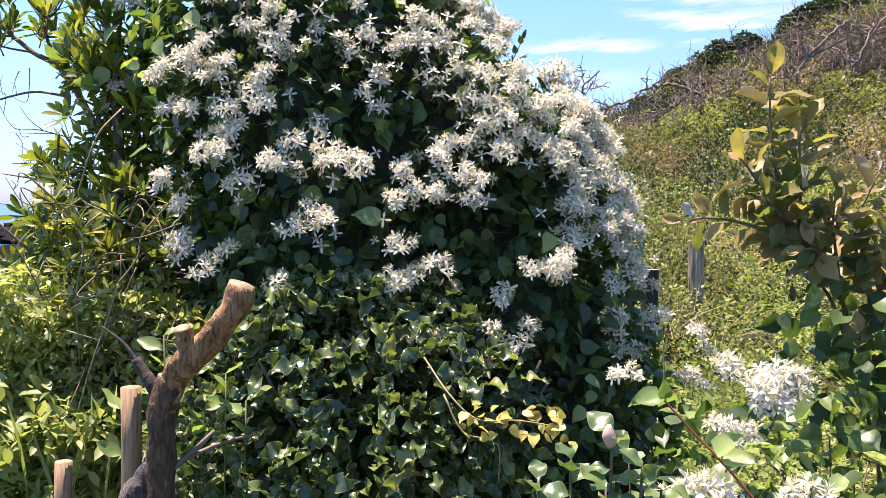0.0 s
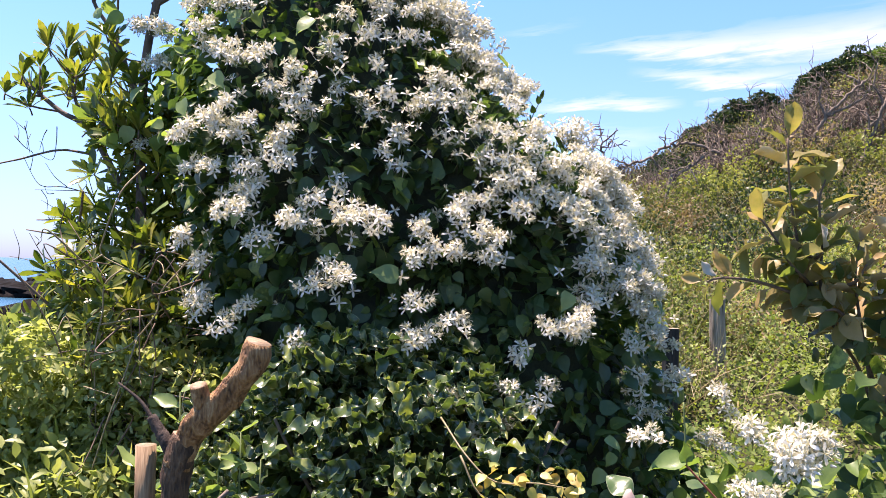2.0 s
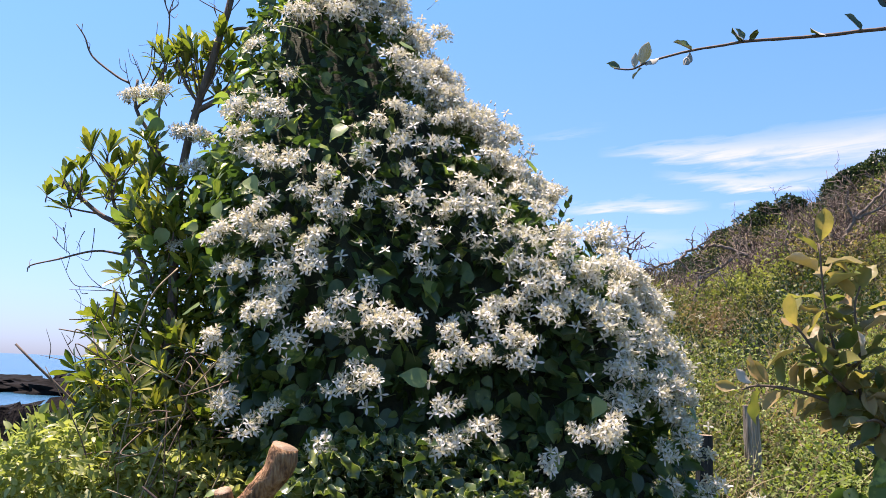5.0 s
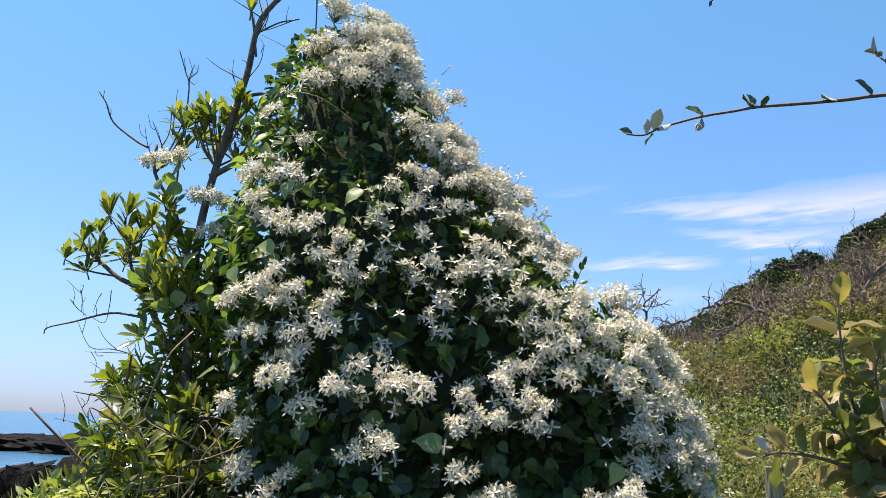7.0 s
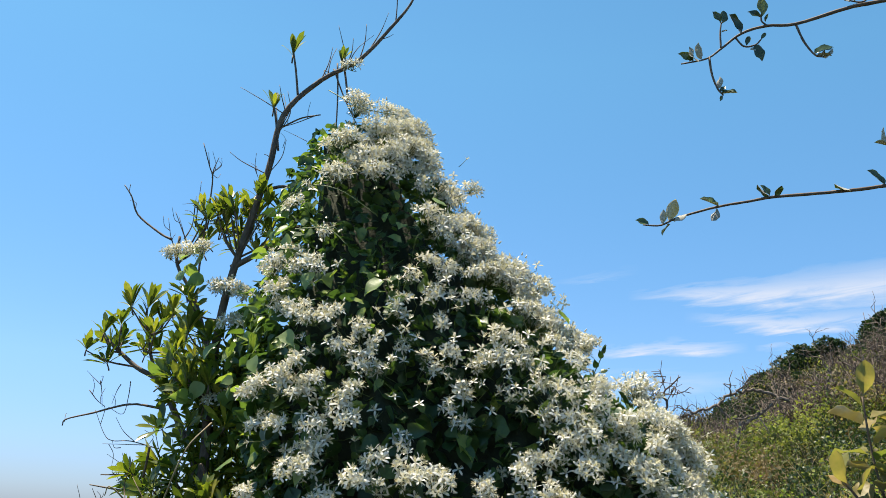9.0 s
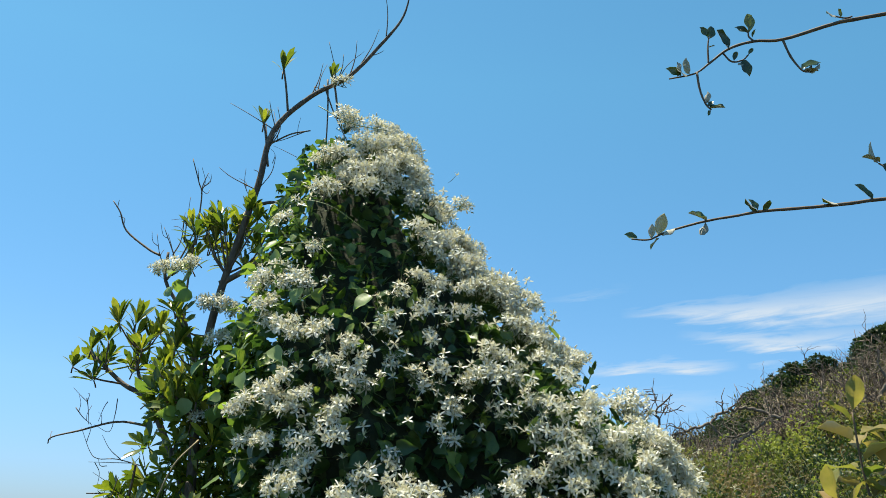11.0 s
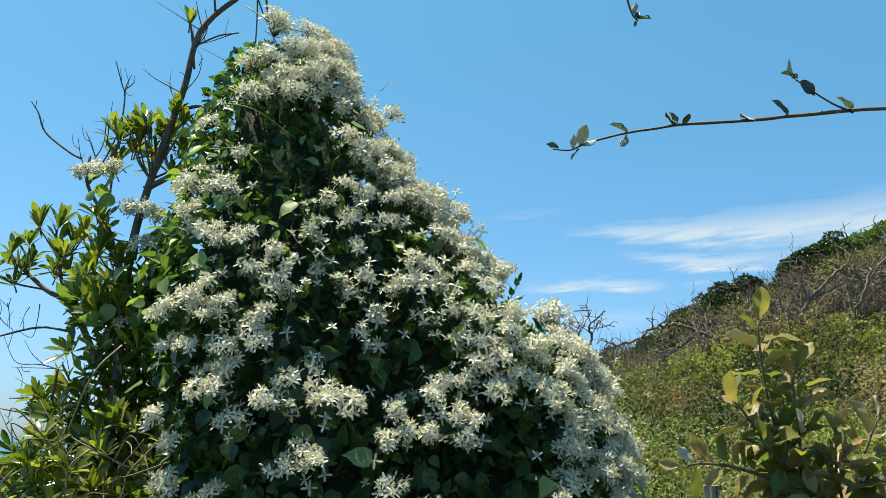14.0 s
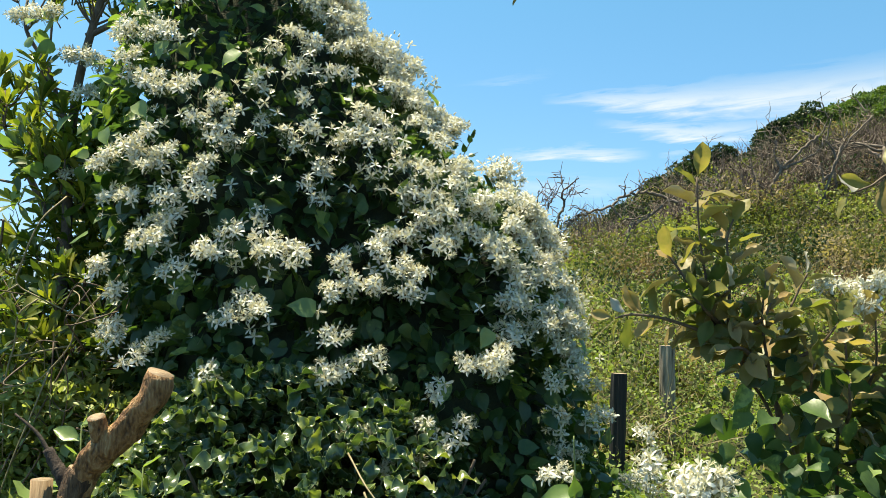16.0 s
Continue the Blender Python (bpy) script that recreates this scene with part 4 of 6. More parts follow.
def build_glossy():
    g = np.random.default_rng(15)
    ob = thing("glossy_shrub", (-0.15, 2.05, 0.0), "low evergreen shrub with glossy wavy dark green leaves", "shrub")
    for k in range(16):
        a = g.uniform(-1.4, 1.4)
        tip = np.array((-0.17 + 0.42 * math.sin(a), 2.02 - 0.36 * math.cos(a) * g.uniform(0.5, 1), g.uniform(0.75, 1.2)))
        limb("stem", [(-0.15 + g.normal(0, 0.05), 2.08, 0.0), (tip + np.array((-0.15, 2.08, 0.3))) / 2 + g.normal(0, 0.03, 3), tip], 0.008, 0.003, M_BARK, ob, sides=6)
    n = 1350
    a, e = g.uniform(-1.9, 1.9, n), -0.2 + 1.55 * g.uniform(0, 1, n) ** 0.8
    N = np.stack([np.sin(a) * np.cos(e), -np.cos(a) * np.cos(e), np.sin(e)], -1)
    rad = g.uniform(0.72, 1.04, n)[:, None] * (1 + 0.10 * waves(a, e, 9, 1.2))[:, None]
    P = np.array((-0.17, 2.02, 0.92)) + N * rad * np.array((0.43, 0.38, 0.43))
    P[:, 2] = np.maximum(P[:, 2], 0.42)
    axis = unit(N * 0.7 + np.array((0, -0.15, -0.2)) + g.normal(0, 0.65, (n, 3)))
    nor = unit(np.array((0, -0.25, 0.8)) + N * 0.35 + g.normal(0, 0.55, (n, 3)))
    R, S, pick = frames(axis, nor), g.uniform(0.040, 0.066, n), g.integers(0, 5, n)
    order = np.argsort(-(N[:, 1] * -1 + 0.4 * N[:, 2]) * rad[:, 0])
    meshes = [build_mesh("leaf", v, f, [M_GLOSS, M_GLOSS_RIM], i) for v, f, i in GLOSSY]
    for k in order[:280]:
        part("leaf", meshes[pick[k]], ob, "", matrix_of(R[k], S[k], P[k]))
    rest = order[280:]
    v, f, i = scatter(GLOSSY, pick[rest], R[rest], S[rest], P[rest])
    part("leaf_mass", build_mesh("leaf_mass", v, f, [M_GLOSS, M_GLOSS_RIM], i), ob, kind="stuff")
    # yellowing trailing shoot
    yl = thing("yellowed_vine_shoot", (0.05, 1.75, 0.95), "trailing vine shoot with yellowing withered leaves", "vine shoot")
    path = smooth_path([(-0.02, 1.70, 1.22), (0.03, 1.62, 1.17), (0.08, 1.59, 1.135), (0.15, 1.57, 1.14), (0.225, 1.57, 1.13)], 5)
    v, f, i = tube(path, 0.002, 0.001, 5)
    part("stem", build_mesh("stem", v, f, [M_PALEVINE], i), yl)
    v, f, i = tube(smooth_path([(0.02, 1.62, 1.17), (0.055, 1.60, 1.11), (0.115, 1.60, 1.09), (0.12, 1.61, 1.02)], 4), 0.002, 0.001, 5)
    part("stem", build_mesh("stem", v, f, [M_PALEVINE], i), yl)
    ym = [build_mesh("yellow_leaf", v, f, [M_YELLOW], i) for v, f, i in CLEM_LEAVES]
    for k in range(38):
        p = path[g.integers(8, len(path))] + g.normal(0, 0.012, 3) * np.array((1, 1, 1.3))
        d = unit(g.normal(0, 0.7, 3) + np.array((0.2, -0.3, -0.3)))
        part("yellow_leaf", ym[k % 4], yl, "", matrix_of(frames(d, unit(np.array((0, -0.5, 0.7)) + g.normal(0, 0.4, 3))), g.uniform(0.015, 0.029), p))


build_glossy()

# ---- tobira shrub beside the mound ----
SPATULA = [leaf_shape(w, [0.28, 0.52, 0.82, 1.0, 0.86], f, d, 0, 0, ph) for w, f, d, ph in ((0.26, 0.3, 0.12, 0), (0.23, 0.2, 0.3, 1), (0.28, 0.4, -0.05, 2))]


def rosette_mesh(gen, leaves, spread):
    pieces = []
    for k in range(leaves):
        a = k * 2.4 + gen.normal(0, 0.2)
        tilt = spread * (0.35 + 0.75 * k / leaves) + gen.normal(0, 0.12)
        d = np.array((np.cos(a) * np.sin(tilt), np.sin(a) * np.sin(tilt), np.cos(tilt)))
        nrm = np.array((-np.cos(a) * np.cos(tilt), -np.sin(a) * np.cos(tilt), np.sin(tilt)))
        pieces.append(scatter(SPATULA, np.array([k % 3]), frames(d, nrm)[None], np.array([gen.uniform(0.050, 0.080)]), (d * 0.004)[None]))
    pieces = [(v, f, np.zeros(len(f), int)) for v, f, _ in pieces]
    pieces.append((*tube(np.array([(0, 0, -0.02), (0.001, 0, -0.01), (0, 0, 0.004)]), 0.0026, 0.0022, 5)[:2], 1))
    v, f, i = join(pieces)
    return build_mesh("leaf_rosette", v, f, [M_PITT, M_TWIG], i)


ROSETTES = [rosette_mesh(rng, k, s) for k, s in ((9, 1.0), (11, 1.15), (8, 0.85), (10, 1.05))]
TIPS = [rosette_mesh(rng, k, s) for k, s in ((11, 0.6), (12, 0.8), (11, 0.7))]


UPRIGHT = rosette_mesh(rng, 9, 0.42)

# bare twigs on the seaward side: radius and bends (x, z)
LOW_TWIGS = [(0.0042, [(-1.44, 1.74), (-1.43, 1.76), (-1.35, 1.78), (-1.23, 1.81), (-1.13, 1.8)]),
    (0.0018, [(-1.31, 1.8), (-1.34, 1.82), (-1.37, 1.85)]),
    (0.0018, [(-1.32, 1.8), (-1.33, 1.85), (-1.34, 1.88)]),
    (0.0016, [(-1.29, 1.81), (-1.28, 1.85), (-1.27, 1.87)]),
    (0.0016, [(-1.3, 1.8), (-1.25, 1.78), (-1.24, 1.83), (-1.24, 1.88)]),
    (0.0018, [(-1.34, 1.79), (-1.3, 1.72), (-1.27, 1.7), (-1.21, 1.7), (-1.12, 1.68)]),
    (0.0014, [(-1.27, 1.7), (-1.26, 1.68), (-1.24, 1.68)]),
    (0.0014, [(-1.3, 1.69), (-1.23, 1.69), (-1.16, 1.69)])]
MIDDLE_TWIGS = [(0.0014, [(-1.18, 1.77), (-1.14, 1.73), (-1.12, 1.68)]),
    (0.0014, [(-1.27, 1.77), (-1.24, 1.73), (-1.2, 1.7)]),
    (0.0042, [(-1.29, 1.6), (-1.2, 1.6), (-1.09, 1.58)]),
    (0.0042, [(-1.32, 1.57), (-1.24, 1.56), (-1.16, 1.55)]),
    (0.002, [(-1.31, 1.56), (-1.27, 1.5), (-1.24, 1.48)]),
    (0.0015, [(-1.36, 1.57), (-1.34, 1.52), (-1.34, 1.48)]),
    (0.0015, [(-1.28, 1.66), (-1.22, 1.63), (-1.17, 1.62)]),
    (0.0015, [(-1.37, 1.49), (-1.31, 1.48), (-1.23, 1.46)]),
    (0.0013, [(-1.26, 1.62), (-1.26, 1.66), (-1.28, 1.69)])]
HIGH_TWIGS = [(0.0042, [(-1.28, 2.47), (-1.25, 2.43), (-1.22, 2.37), (-1.14, 2.31), (-1.1, 2.29)]),
    (0.002, [(-1.12, 2.36), (-1.1, 2.29), (-1.07, 2.24)]),
    (0.0024, [(-1.1, 2.38), (-1.07, 2.32), (-1.05, 2.28)]),
    (0.0022, [(-1.04, 2.43), (-1.04, 2.34), (-1.06, 2.29)]),
    (0.0036, [(-1.04, 2.61), (-1.01, 2.53), (-0.995, 2.49), (-0.994, 2.4), (-0.999, 2.29), (-1, 2.17)]),
    (0.0026, [(-0.983, 2.56), (-0.995, 2.52), (-0.996, 2.49)]),
    (0.002, [(-1.03, 2.48), (-1.03, 2.4), (-1.03, 2.33)]),
    (0.0016, [(-1.02, 2.58), (-1.01, 2.53)])]
TOP_TWIGS = [(0.002, [(-0.849, 2.49), (-0.862, 2.52)]),
    (0.0022, [(-0.87, 2.39), (-0.816, 2.37), (-0.747, 2.33)]),
    (0.0022, [(-0.802, 2.41), (-0.833, 2.37), (-0.862, 2.3)]),
    (0.0018, [(-0.799, 2.66), (-0.756, 2.67), (-0.68, 2.7)]),
    (0.0012, [(-0.784, 2.65), (-0.743, 2.63), (-0.706, 2.61)]),
    (0.0012, [(-0.792, 2.64), (-0.776, 2.62), (-0.781, 2.59)])]


def build_tobira():
    g = np.random.default_rng(25)
    ob = thing("tobira_shrub", (-0.93, 2.5, 0.0), "tall shrub with whorls of yellow-green spatula leaves and bare twigs", "shrub")

    def ros(p, d, s=1.0, tip=False):
        d = unit(d)
        R = frames(unit(np.cross(d, g.normal(0, 1, 3))), d)
        pool = TIPS if tip else ROSETTES
        part("leaf_rosette", pool[g.integers(0, len(pool))], ob, "", matrix_of(R, s * g.uniform(0.85, 1.12), np.asarray(p, float)))

    stations = np.array([(-0.92, 2.45, 1.82), (-0.915, 2.45, 1.95), (-0.915, 2.45, 2.04), (-0.90, 2.45, 2.14), (-0.885, 2.45, 2.23), (-0.99, 2.45, 2.08), (-1.03, 2.45, 2.15), (-1.07, 2.45, 2.21), (-1.04, 2.6, 1.71), (-1.09, 2.6, 1.79), (-1.14, 2.6, 1.873), (-1.19, 2.6, 1.90), (-1.23, 2.6, 1.925), (-1.29, 2.6, 1.97), (-1.19, 2.6, 1.97), (-1.20, 2.61, 2.03)])

    def bough(p):
        # a thin twig from the nearest limb below
        p = np.asarray(p, float)
        gap = np.linalg.norm((stations - p) * np.array((1, 1, 0.8)), axis=1) + np.where(stations[:, 2] > p[2] - 0.03, 0.3, 0)
        st = stations[int(np.argmin(gap))]
        limb("twig", [st, st * 0.45 + p * 0.55 + np.array((0, 0, -0.02)) + g.normal(0, 0.006, 3), p], 0.0036, 0.002, M_TWIG, ob, sides=5, steps=3)

    y = 2.45
    limb("trunk", [(-0.95, 2.5, 0), (-0.92, y, 0.8), (-0.91, y, 1.56), (-0.92, y, 1.82), (-0.915, y, 2.04), (-0.885, y, 2.23), (-0.82, y, 2.51), (-0.79, y, 2.70), (-0.68, y, 2.82), (-0.56, y, 2.89), (-0.46, y, 3.01), (-0.405, y, 3.09), (-0.385, y, 3.16), (-0.382, y, 3.23)], 0.017, 0.0015, M_BARK, ob, "slender grey-brown stem rising above the mound", sides=9)
    limb("limb", [(-0.93, 2.5, 1.30), (-0.99, 2.58, 1.63), (-1.04, 2.6, 1.71), (-1.14, 2.6, 1.873), (-1.23, 2.6, 1.925), (-1.34, 2.6, 2.01)], 0.015, 0.005, M_BARK, ob, sides=8)
    limb("limb", [(-1.14, 2.6, 1.87), (-1.19, 2.6, 1.97), (-1.21, 2.62, 2.08)], 0.007, 0.003, M_BARK, ob, sides=6)
    limb("limb", [(-0.90, y, 2.20), (-0.84, y, 2.235), (-0.76, 2.40, 2.262), (-0.66, 2.3, 2.275)], 0.010, 0.005, M_BARK, ob, sides=7)
    limb("limb", [(-0.84, y, 2.44), (-0.77, y, 2.46), (-0.70, y, 2.44), (-0.66, y, 2.42)], 0.006, 0.0025, M_BARK, ob, sides=6)
    limb("limb", [(-0.92, y, 1.9), (-1.0, y, 2.10), (-1.07, y, 2.21), (-1.075, y, 2.30)], 0.008, 0.004, M_BARK, ob, sides=6)
    for side, deep in ((LOW_TWIGS + MIDDLE_TWIGS, 2.6), (HIGH_TWIGS + TOP_TWIGS, y)):
        for r, bends in side:
            pts = [np.array((bx, deep, bz)) for bx, bz in bends]
            limb("bare_twig", pts, r * 0.4, r, M_TWIG, ob, sides=5)
            for _ in range(2 if r > 0.0017 else 0):
                k = g.integers(1, len(pts))
                st = pts[k] * 0.6 + pts[k - 1] * 0.4
                e = st + np.array((g.normal(-0.01, 0.025), g.normal(0, 0.02), g.uniform(0.02, 0.07)))
                limb("bare_twig", [st, (st + e) / 2 + g.normal(0, 0.008, 3), e], 0.0012, 0.0006, M_TWIG, ob, sides=4)
    for t0 in ((-0.82, y, 2.5), (-0.80, y, 2.64), (-0.78, y, 2.70), (-0.66, y, 2.83), (-0.60, y, 2.86)):
        p = np.array(t0)
        for _ in range(3):
            e = p + np.array((g.normal(0, 0.07), g.normal(0, 0.04), g.uniform(0.03, 0.16)))
            limb("bare_twig", [p, (p + e) / 2 + g.normal(0, 0.01, 3), e], 0.002, 0.0008, M_TWIG, ob, sides=4)
    for a, b in (((-0.56, 2.89), (-0.545, 3.02)), ((-0.53, 2.925), (-0.475, 3.06)), ((-0.45, 3.025), (-0.462, 3.20)), ((-0.68, 2.82), (-0.65, 2.94)), ((-0.60, 2.87), (-0.585, 2.97)), ((-0.50, 2.96), (-0.455, 2.98))):
        limb("bare_twig", [(a[0], y, a[1]), ((a[0] + b[0]) / 2 + 0.006, y, (a[1] + b[1]) / 2), (b[0], y, b[1])], 0.0022, 0.0008, M_TWIG, ob, sides=4)
    limb("bare_twig", [(-0.79, y, 2.66), (-0.73, y, 2.69), (-0.67, y, 2.70)], 0.003, 0.002, M_TWIG, ob, sides=5)
    limb("bare_twig", [(-0.63, y, 2.88), (-0.62, y, 2.76), (-0.615, y, 2.6), (-0.61, y, 2.5)], 0.003, 0.0015, M_TWIG, ob, sides=5)
    limb("bare_twig", [(-0.64, y, 2.86), (-0.60, y, 2.76), (-0.55, y, 2.66)], 0.003, 0.0015, M_TWIG, ob, sides=5)
    # leaf whorls at the branch ends
    for p, s in (((-0.78, y, 2.93), 1.1), ((-0.825, y, 2.74), 1.0), ((-0.615, y, 2.90), 0.7)):
        limb("bare_twig", [(p[0] + 0.03, y, p[2] - 0.16), (p[0] + 0.015, y, p[2] - 0.07), p], 0.004, 0.003, M_TWIG, ob, sides=5)
        d = unit(np.array((0.05, -0.1, 1)))
        R = frames(unit(np.cross(d, g.normal(0, 1, 3))), d)
        part("leaf_rosette", UPRIGHT, ob, "upright cluster of young leaves", matrix_of(R, s, np.asarray(p, float) - d * 0.02))
    for spots, deep, size in ((((-1.25, 2.12), (-1.29, 2.07), (-1.34, 2.04), (-1.36, 1.98), (-1.18, 2.09), (-1.13, 2.11), (-1.22, 2.04), (-1.13, 1.99), (-1.08, 2.02), (-1.22, 2.13), (-1.31, 2.03), (-1.16, 2.04)), 2.58, 1.05),
                              (((-1.01, 2.39), (-0.973, 2.4), (-0.925, 2.42), (-0.889, 2.44), (-0.84, 2.44), (-0.803, 2.41), (-0.77, 2.4), (-0.986, 2.36), (-0.932, 2.35), (-0.893, 2.38), (-0.956, 2.38), (-0.854, 2.4)), y, 1.0),
                              (((-1.02, 1.89), (-1.05, 1.87), (-0.963, 1.88), (-0.877, 1.85), (-0.829, 1.85), (-0.914, 1.85), (-0.992, 2.11), (-0.827, 1.96), (-0.911, 1.98), (-0.981, 2.01), (-0.776, 1.95), (-0.871, 1.91)), 2.4, 1.0)):
        for x, z in spots:
            q = np.array((x, deep + g.normal(0, 0.03), z - 0.02))
            bough(q)
            ros(q, (g.normal(0, 0.2), -0.1, 1), size, g.uniform() < 0.6)
            for _ in range(g.integers(1, 3)):
                q = q + np.array((g.normal(0, 0.025), 0.05, g.normal(-0.03, 0.015)))
                ros(q, (g.normal(0, 0.4), -0.2, 0.8), size * 0.9)
    n = 170
    for _ in range(n):
        z = g.uniform(1.22, 1.98)
        if z > 1.45 and g.uniform() < 0.35:
            continue
        c = np.interp(z, [0.7, 1.3, 1.7, 2.0], [-0.98, -0.94, -0.90, -0.90])
        r = np.interp(z, [0.7, 1.3, 1.7, 2.0], [0.36, 0.26, 0.20, 0.15])
        a = g.uniform(-1.9, 1.9)
        q = g.uniform(0.6, 1.05)
        d = np.array((math.sin(a), -math.cos(a), 0.7))
        ros((c + r * q * math.sin(a), 2.52 - r * q * math.cos(a), z), d + g.normal(0, 0.3, 3), g.uniform(0.85, 1.1))
    for _ in range(60):
        z = g.uniform(1.08, 1.55)
        ros((g.uniform(-0.96, -0.64), 2.2 + g.normal(0, 0.06), z), np.array((g.normal(0, 0.4), -0.6, 0.9)), g.uniform(0.75, 1.0))
    m = 3600
    z = g.uniform(0.4, 1.95, m)
    c, r = np.interp(z, [0.7, 1.3, 1.7, 2.0], [-0.98, -0.94, -0.90, -0.90]), np.interp(z, [0.7, 1.3, 1.7, 2.0], [0.34, 0.23, 0.16, 0.12])
    a, q = g.uniform(-np.pi, np.pi, m), 0.8 * np.sqrt(g.uniform(0, 1, m))
    P = np.stack([c + r * q * np.sin(a), 2.55 - r * q * np.cos(a), z], -1)
    v, f, i = scatter(SPATULA, g.integers(0, 3, m), frames(unit(g.normal(0, 0.7, (m, 3)) + np.array((0, -0.2, 0.3))), unit(np.array((0, -0.3, 0.7)) + g.normal(0, 0.5, (m, 3)))), g.uniform(0.045, 0.075, m), P)
    part("leaf_mass", build_mesh("leaf_mass", v, f, [M_PITT], i), ob, kind="stuff")
    m = 4200
    z = g.uniform(0.5, 1.9, m)
    P = np.stack([g.uniform(-1.0, -0.5, m), g.uniform(2.5, 2.95, m), z], -1)
    P[:, 0] += np.interp(z, [0.5, 1.5, 1.9], [-0.12, 0.0, 0.12])
    v, f, i = scatter(SPATULA, g.integers(0, 3, m), frames(unit(g.normal(0, 0.7, (m, 3)) + np.array((0, -0.2, 0.3))), unit(np.array((0, -0.3, 0.7)) + g.normal(0, 0.5, (m, 3)))), g.uniform(0.045, 0.075, m), P)
    part("inner_leaf_mass", build_mesh("inner_leaf_mass", v, f, [M_PITT], i), ob, kind="stuff")
    for _ in range(75):
        st = np.array((g.uniform(-0.93, -0.60), g.uniform(2.06, 2.24), g.uniform(1.0, 1.5)))
        e = st + np.array((g.normal(0, 0.09), g.normal(-0.02, 0.04), g.normal(0.0, 0.11)))
        limb("bare_twig", [st, (st + e) / 2 + g.normal(0, 0.03, 3), e], g.uniform(0.0014, 0.003), 0.001, M_TWIG if g.uniform() < 0.65 else M_PALEVINE, ob, sides=5)
    for _ in range(14):
        z = g.uniform(0.7, 1.6)
        x = -0.95 + g.uniform(-0.12, 0.15)
        e = np.array((x + g.normal(0, 0.1), 2.3 + g.normal(0, 0.05), z + g.uniform(0.1, 0.3)))
        limb("stem", [(-0.95 + g.normal(0, 0.05), 2.5, z - 0.3), (x, 2.4, z), e], 0.007, 0.003, M_BARK, ob, sides=6)
    # pale climbing stems
    vine = thing("bare_climbing_vine", (-0.9, 2.25, 0.6), "pale leafless vine stems looping over the shrub", "vine")
    for pts in ([(-0.80, 2.2, 1.72), (-0.836, 2.15, 1.65), (-0.874, 2.15, 1.54), (-0.876, 2.15, 1.50), (-0.825, 2.15, 1.473), (-0.722, 2.15, 1.43), (-0.65, 2.18, 1.40)],
                [(-0.87, 2.14, 1.50), (-0.90, 2.13, 1.475), (-0.95, 2.16, 1.45)],
                [(-0.60, 2.06, 1.53), (-0.64, 2.08, 1.488), (-0.697, 2.08, 1.42), (-0.707, 2.08, 1.37), (-0.745, 2.08, 1.316), (-0.783, 2.08, 1.282), (-0.87, 2.1, 1.26)],
                [(-0.81, 2.12, 1.468), (-0.842, 2.1, 1.43), (-0.845, 2.1, 1.364), (-0.86, 2.1, 1.27), (-0.85, 2.1, 1.1)],
                [(-0.66, 2.07, 1.46), (-0.63, 2.05, 1.405), (-0.60, 2.05, 1.368)],
                [(-0.75, 2.08, 1.31), (-0.77, 2.06, 1.22), (-0.80, 2.05, 1.12), (-0.83, 2.04, 1.0)]):
        limb("vine_stem", pts, 0.0024, 0.0018, M_PALEVINE, vine, sides=6)
    # blooms of the clematis that climbed into the shrub
    cl = thing("clematis_spray", (-0.95, 2.4, 2.1), "white clematis sprays climbing through the shrub", "flowering vine")
    mass = []
    for x, z, s in ((-1.01, 2.23, 0.038), (-1.05, 2.22, 0.024), (-0.96, 2.24, 0.024), (-0.863, 2.12, 0.038), (-0.82, 2.10, 0.024), (-0.902, 2.12, 0.024), (-0.81, 2.02, 0.038), (-0.762, 2.03, 0.024), (-0.858, 2.02, 0.024), (-0.868, 1.80, 0.024), (-0.826, 1.81, 0.024), (-0.58, 2.865, 0.024)):
        yy = 2.36 if z < 2.8 else 2.43
        place_cluster(cl, np.array((x, yy, z)), np.array((-0.1, -0.7, 0.5)), s, g, 0.0, mass)
    bloom_mass(cl, mass)
    pm = [build_mesh("leaf", v, f, [M_CLEM_PALE], i) for v, f, i in CLEM_LEAVES]
    for _ in range(34):
        p = np.array((g.uniform(-1.08, -0.68), g.uniform(2.3, 2.42), g.uniform(1.7, 2.25)))
        part("leaf", pm[g.integers(0, 4)], cl, "", matrix_of(frames(unit(g.normal(0, 0.6, 3) + np.array((0, -0.3, -0.4))), unit(g.normal(0, 0.5, 3) + np.array((0, -0.4, 0.7)))), g.uniform(0.04, 0.065), p))


build_tobira()

# ---- oleaster shrub and overhanging twigs ----
OVAL = [leaf_shape(w, [0.45, 0.80, 0.97, 1.0, 0.86, 0.52], f, d, wv, 0, ph, back=1) for w, f, d, wv, ph in ((0.55, 0.4, 0.2, 0.04, 0), (0.5, 0.7, 0.1, 0.05, 1), (0.62, 0.25, 0.35, 0.05, 2), (0.54, 0.6, -0.15, 0.04, 3), (0.48, 0.5, 0.05, 0.03, 4))]
OVAL_MESH = [build_mesh("leaf", v[:len(v) // 2], f[:len(f) // 2], [M_OLIVE], i[:len(f) // 2]) for v, f, i in OVAL] + [build_mesh("leaf", v, f, [M_OLIVE, M_SILVER], i) for v, f, i in OVAL[:3]]
TWIG_LEAF = [build_mesh("leaf", v, f, [M_GLOSS, M_SILVER], i) for v, f, i in OVAL]
SHADE_LEAF = [build_mesh("leaf", v, f, [M_CLEM], i) for v, f, i in CLEM_LEAVES]


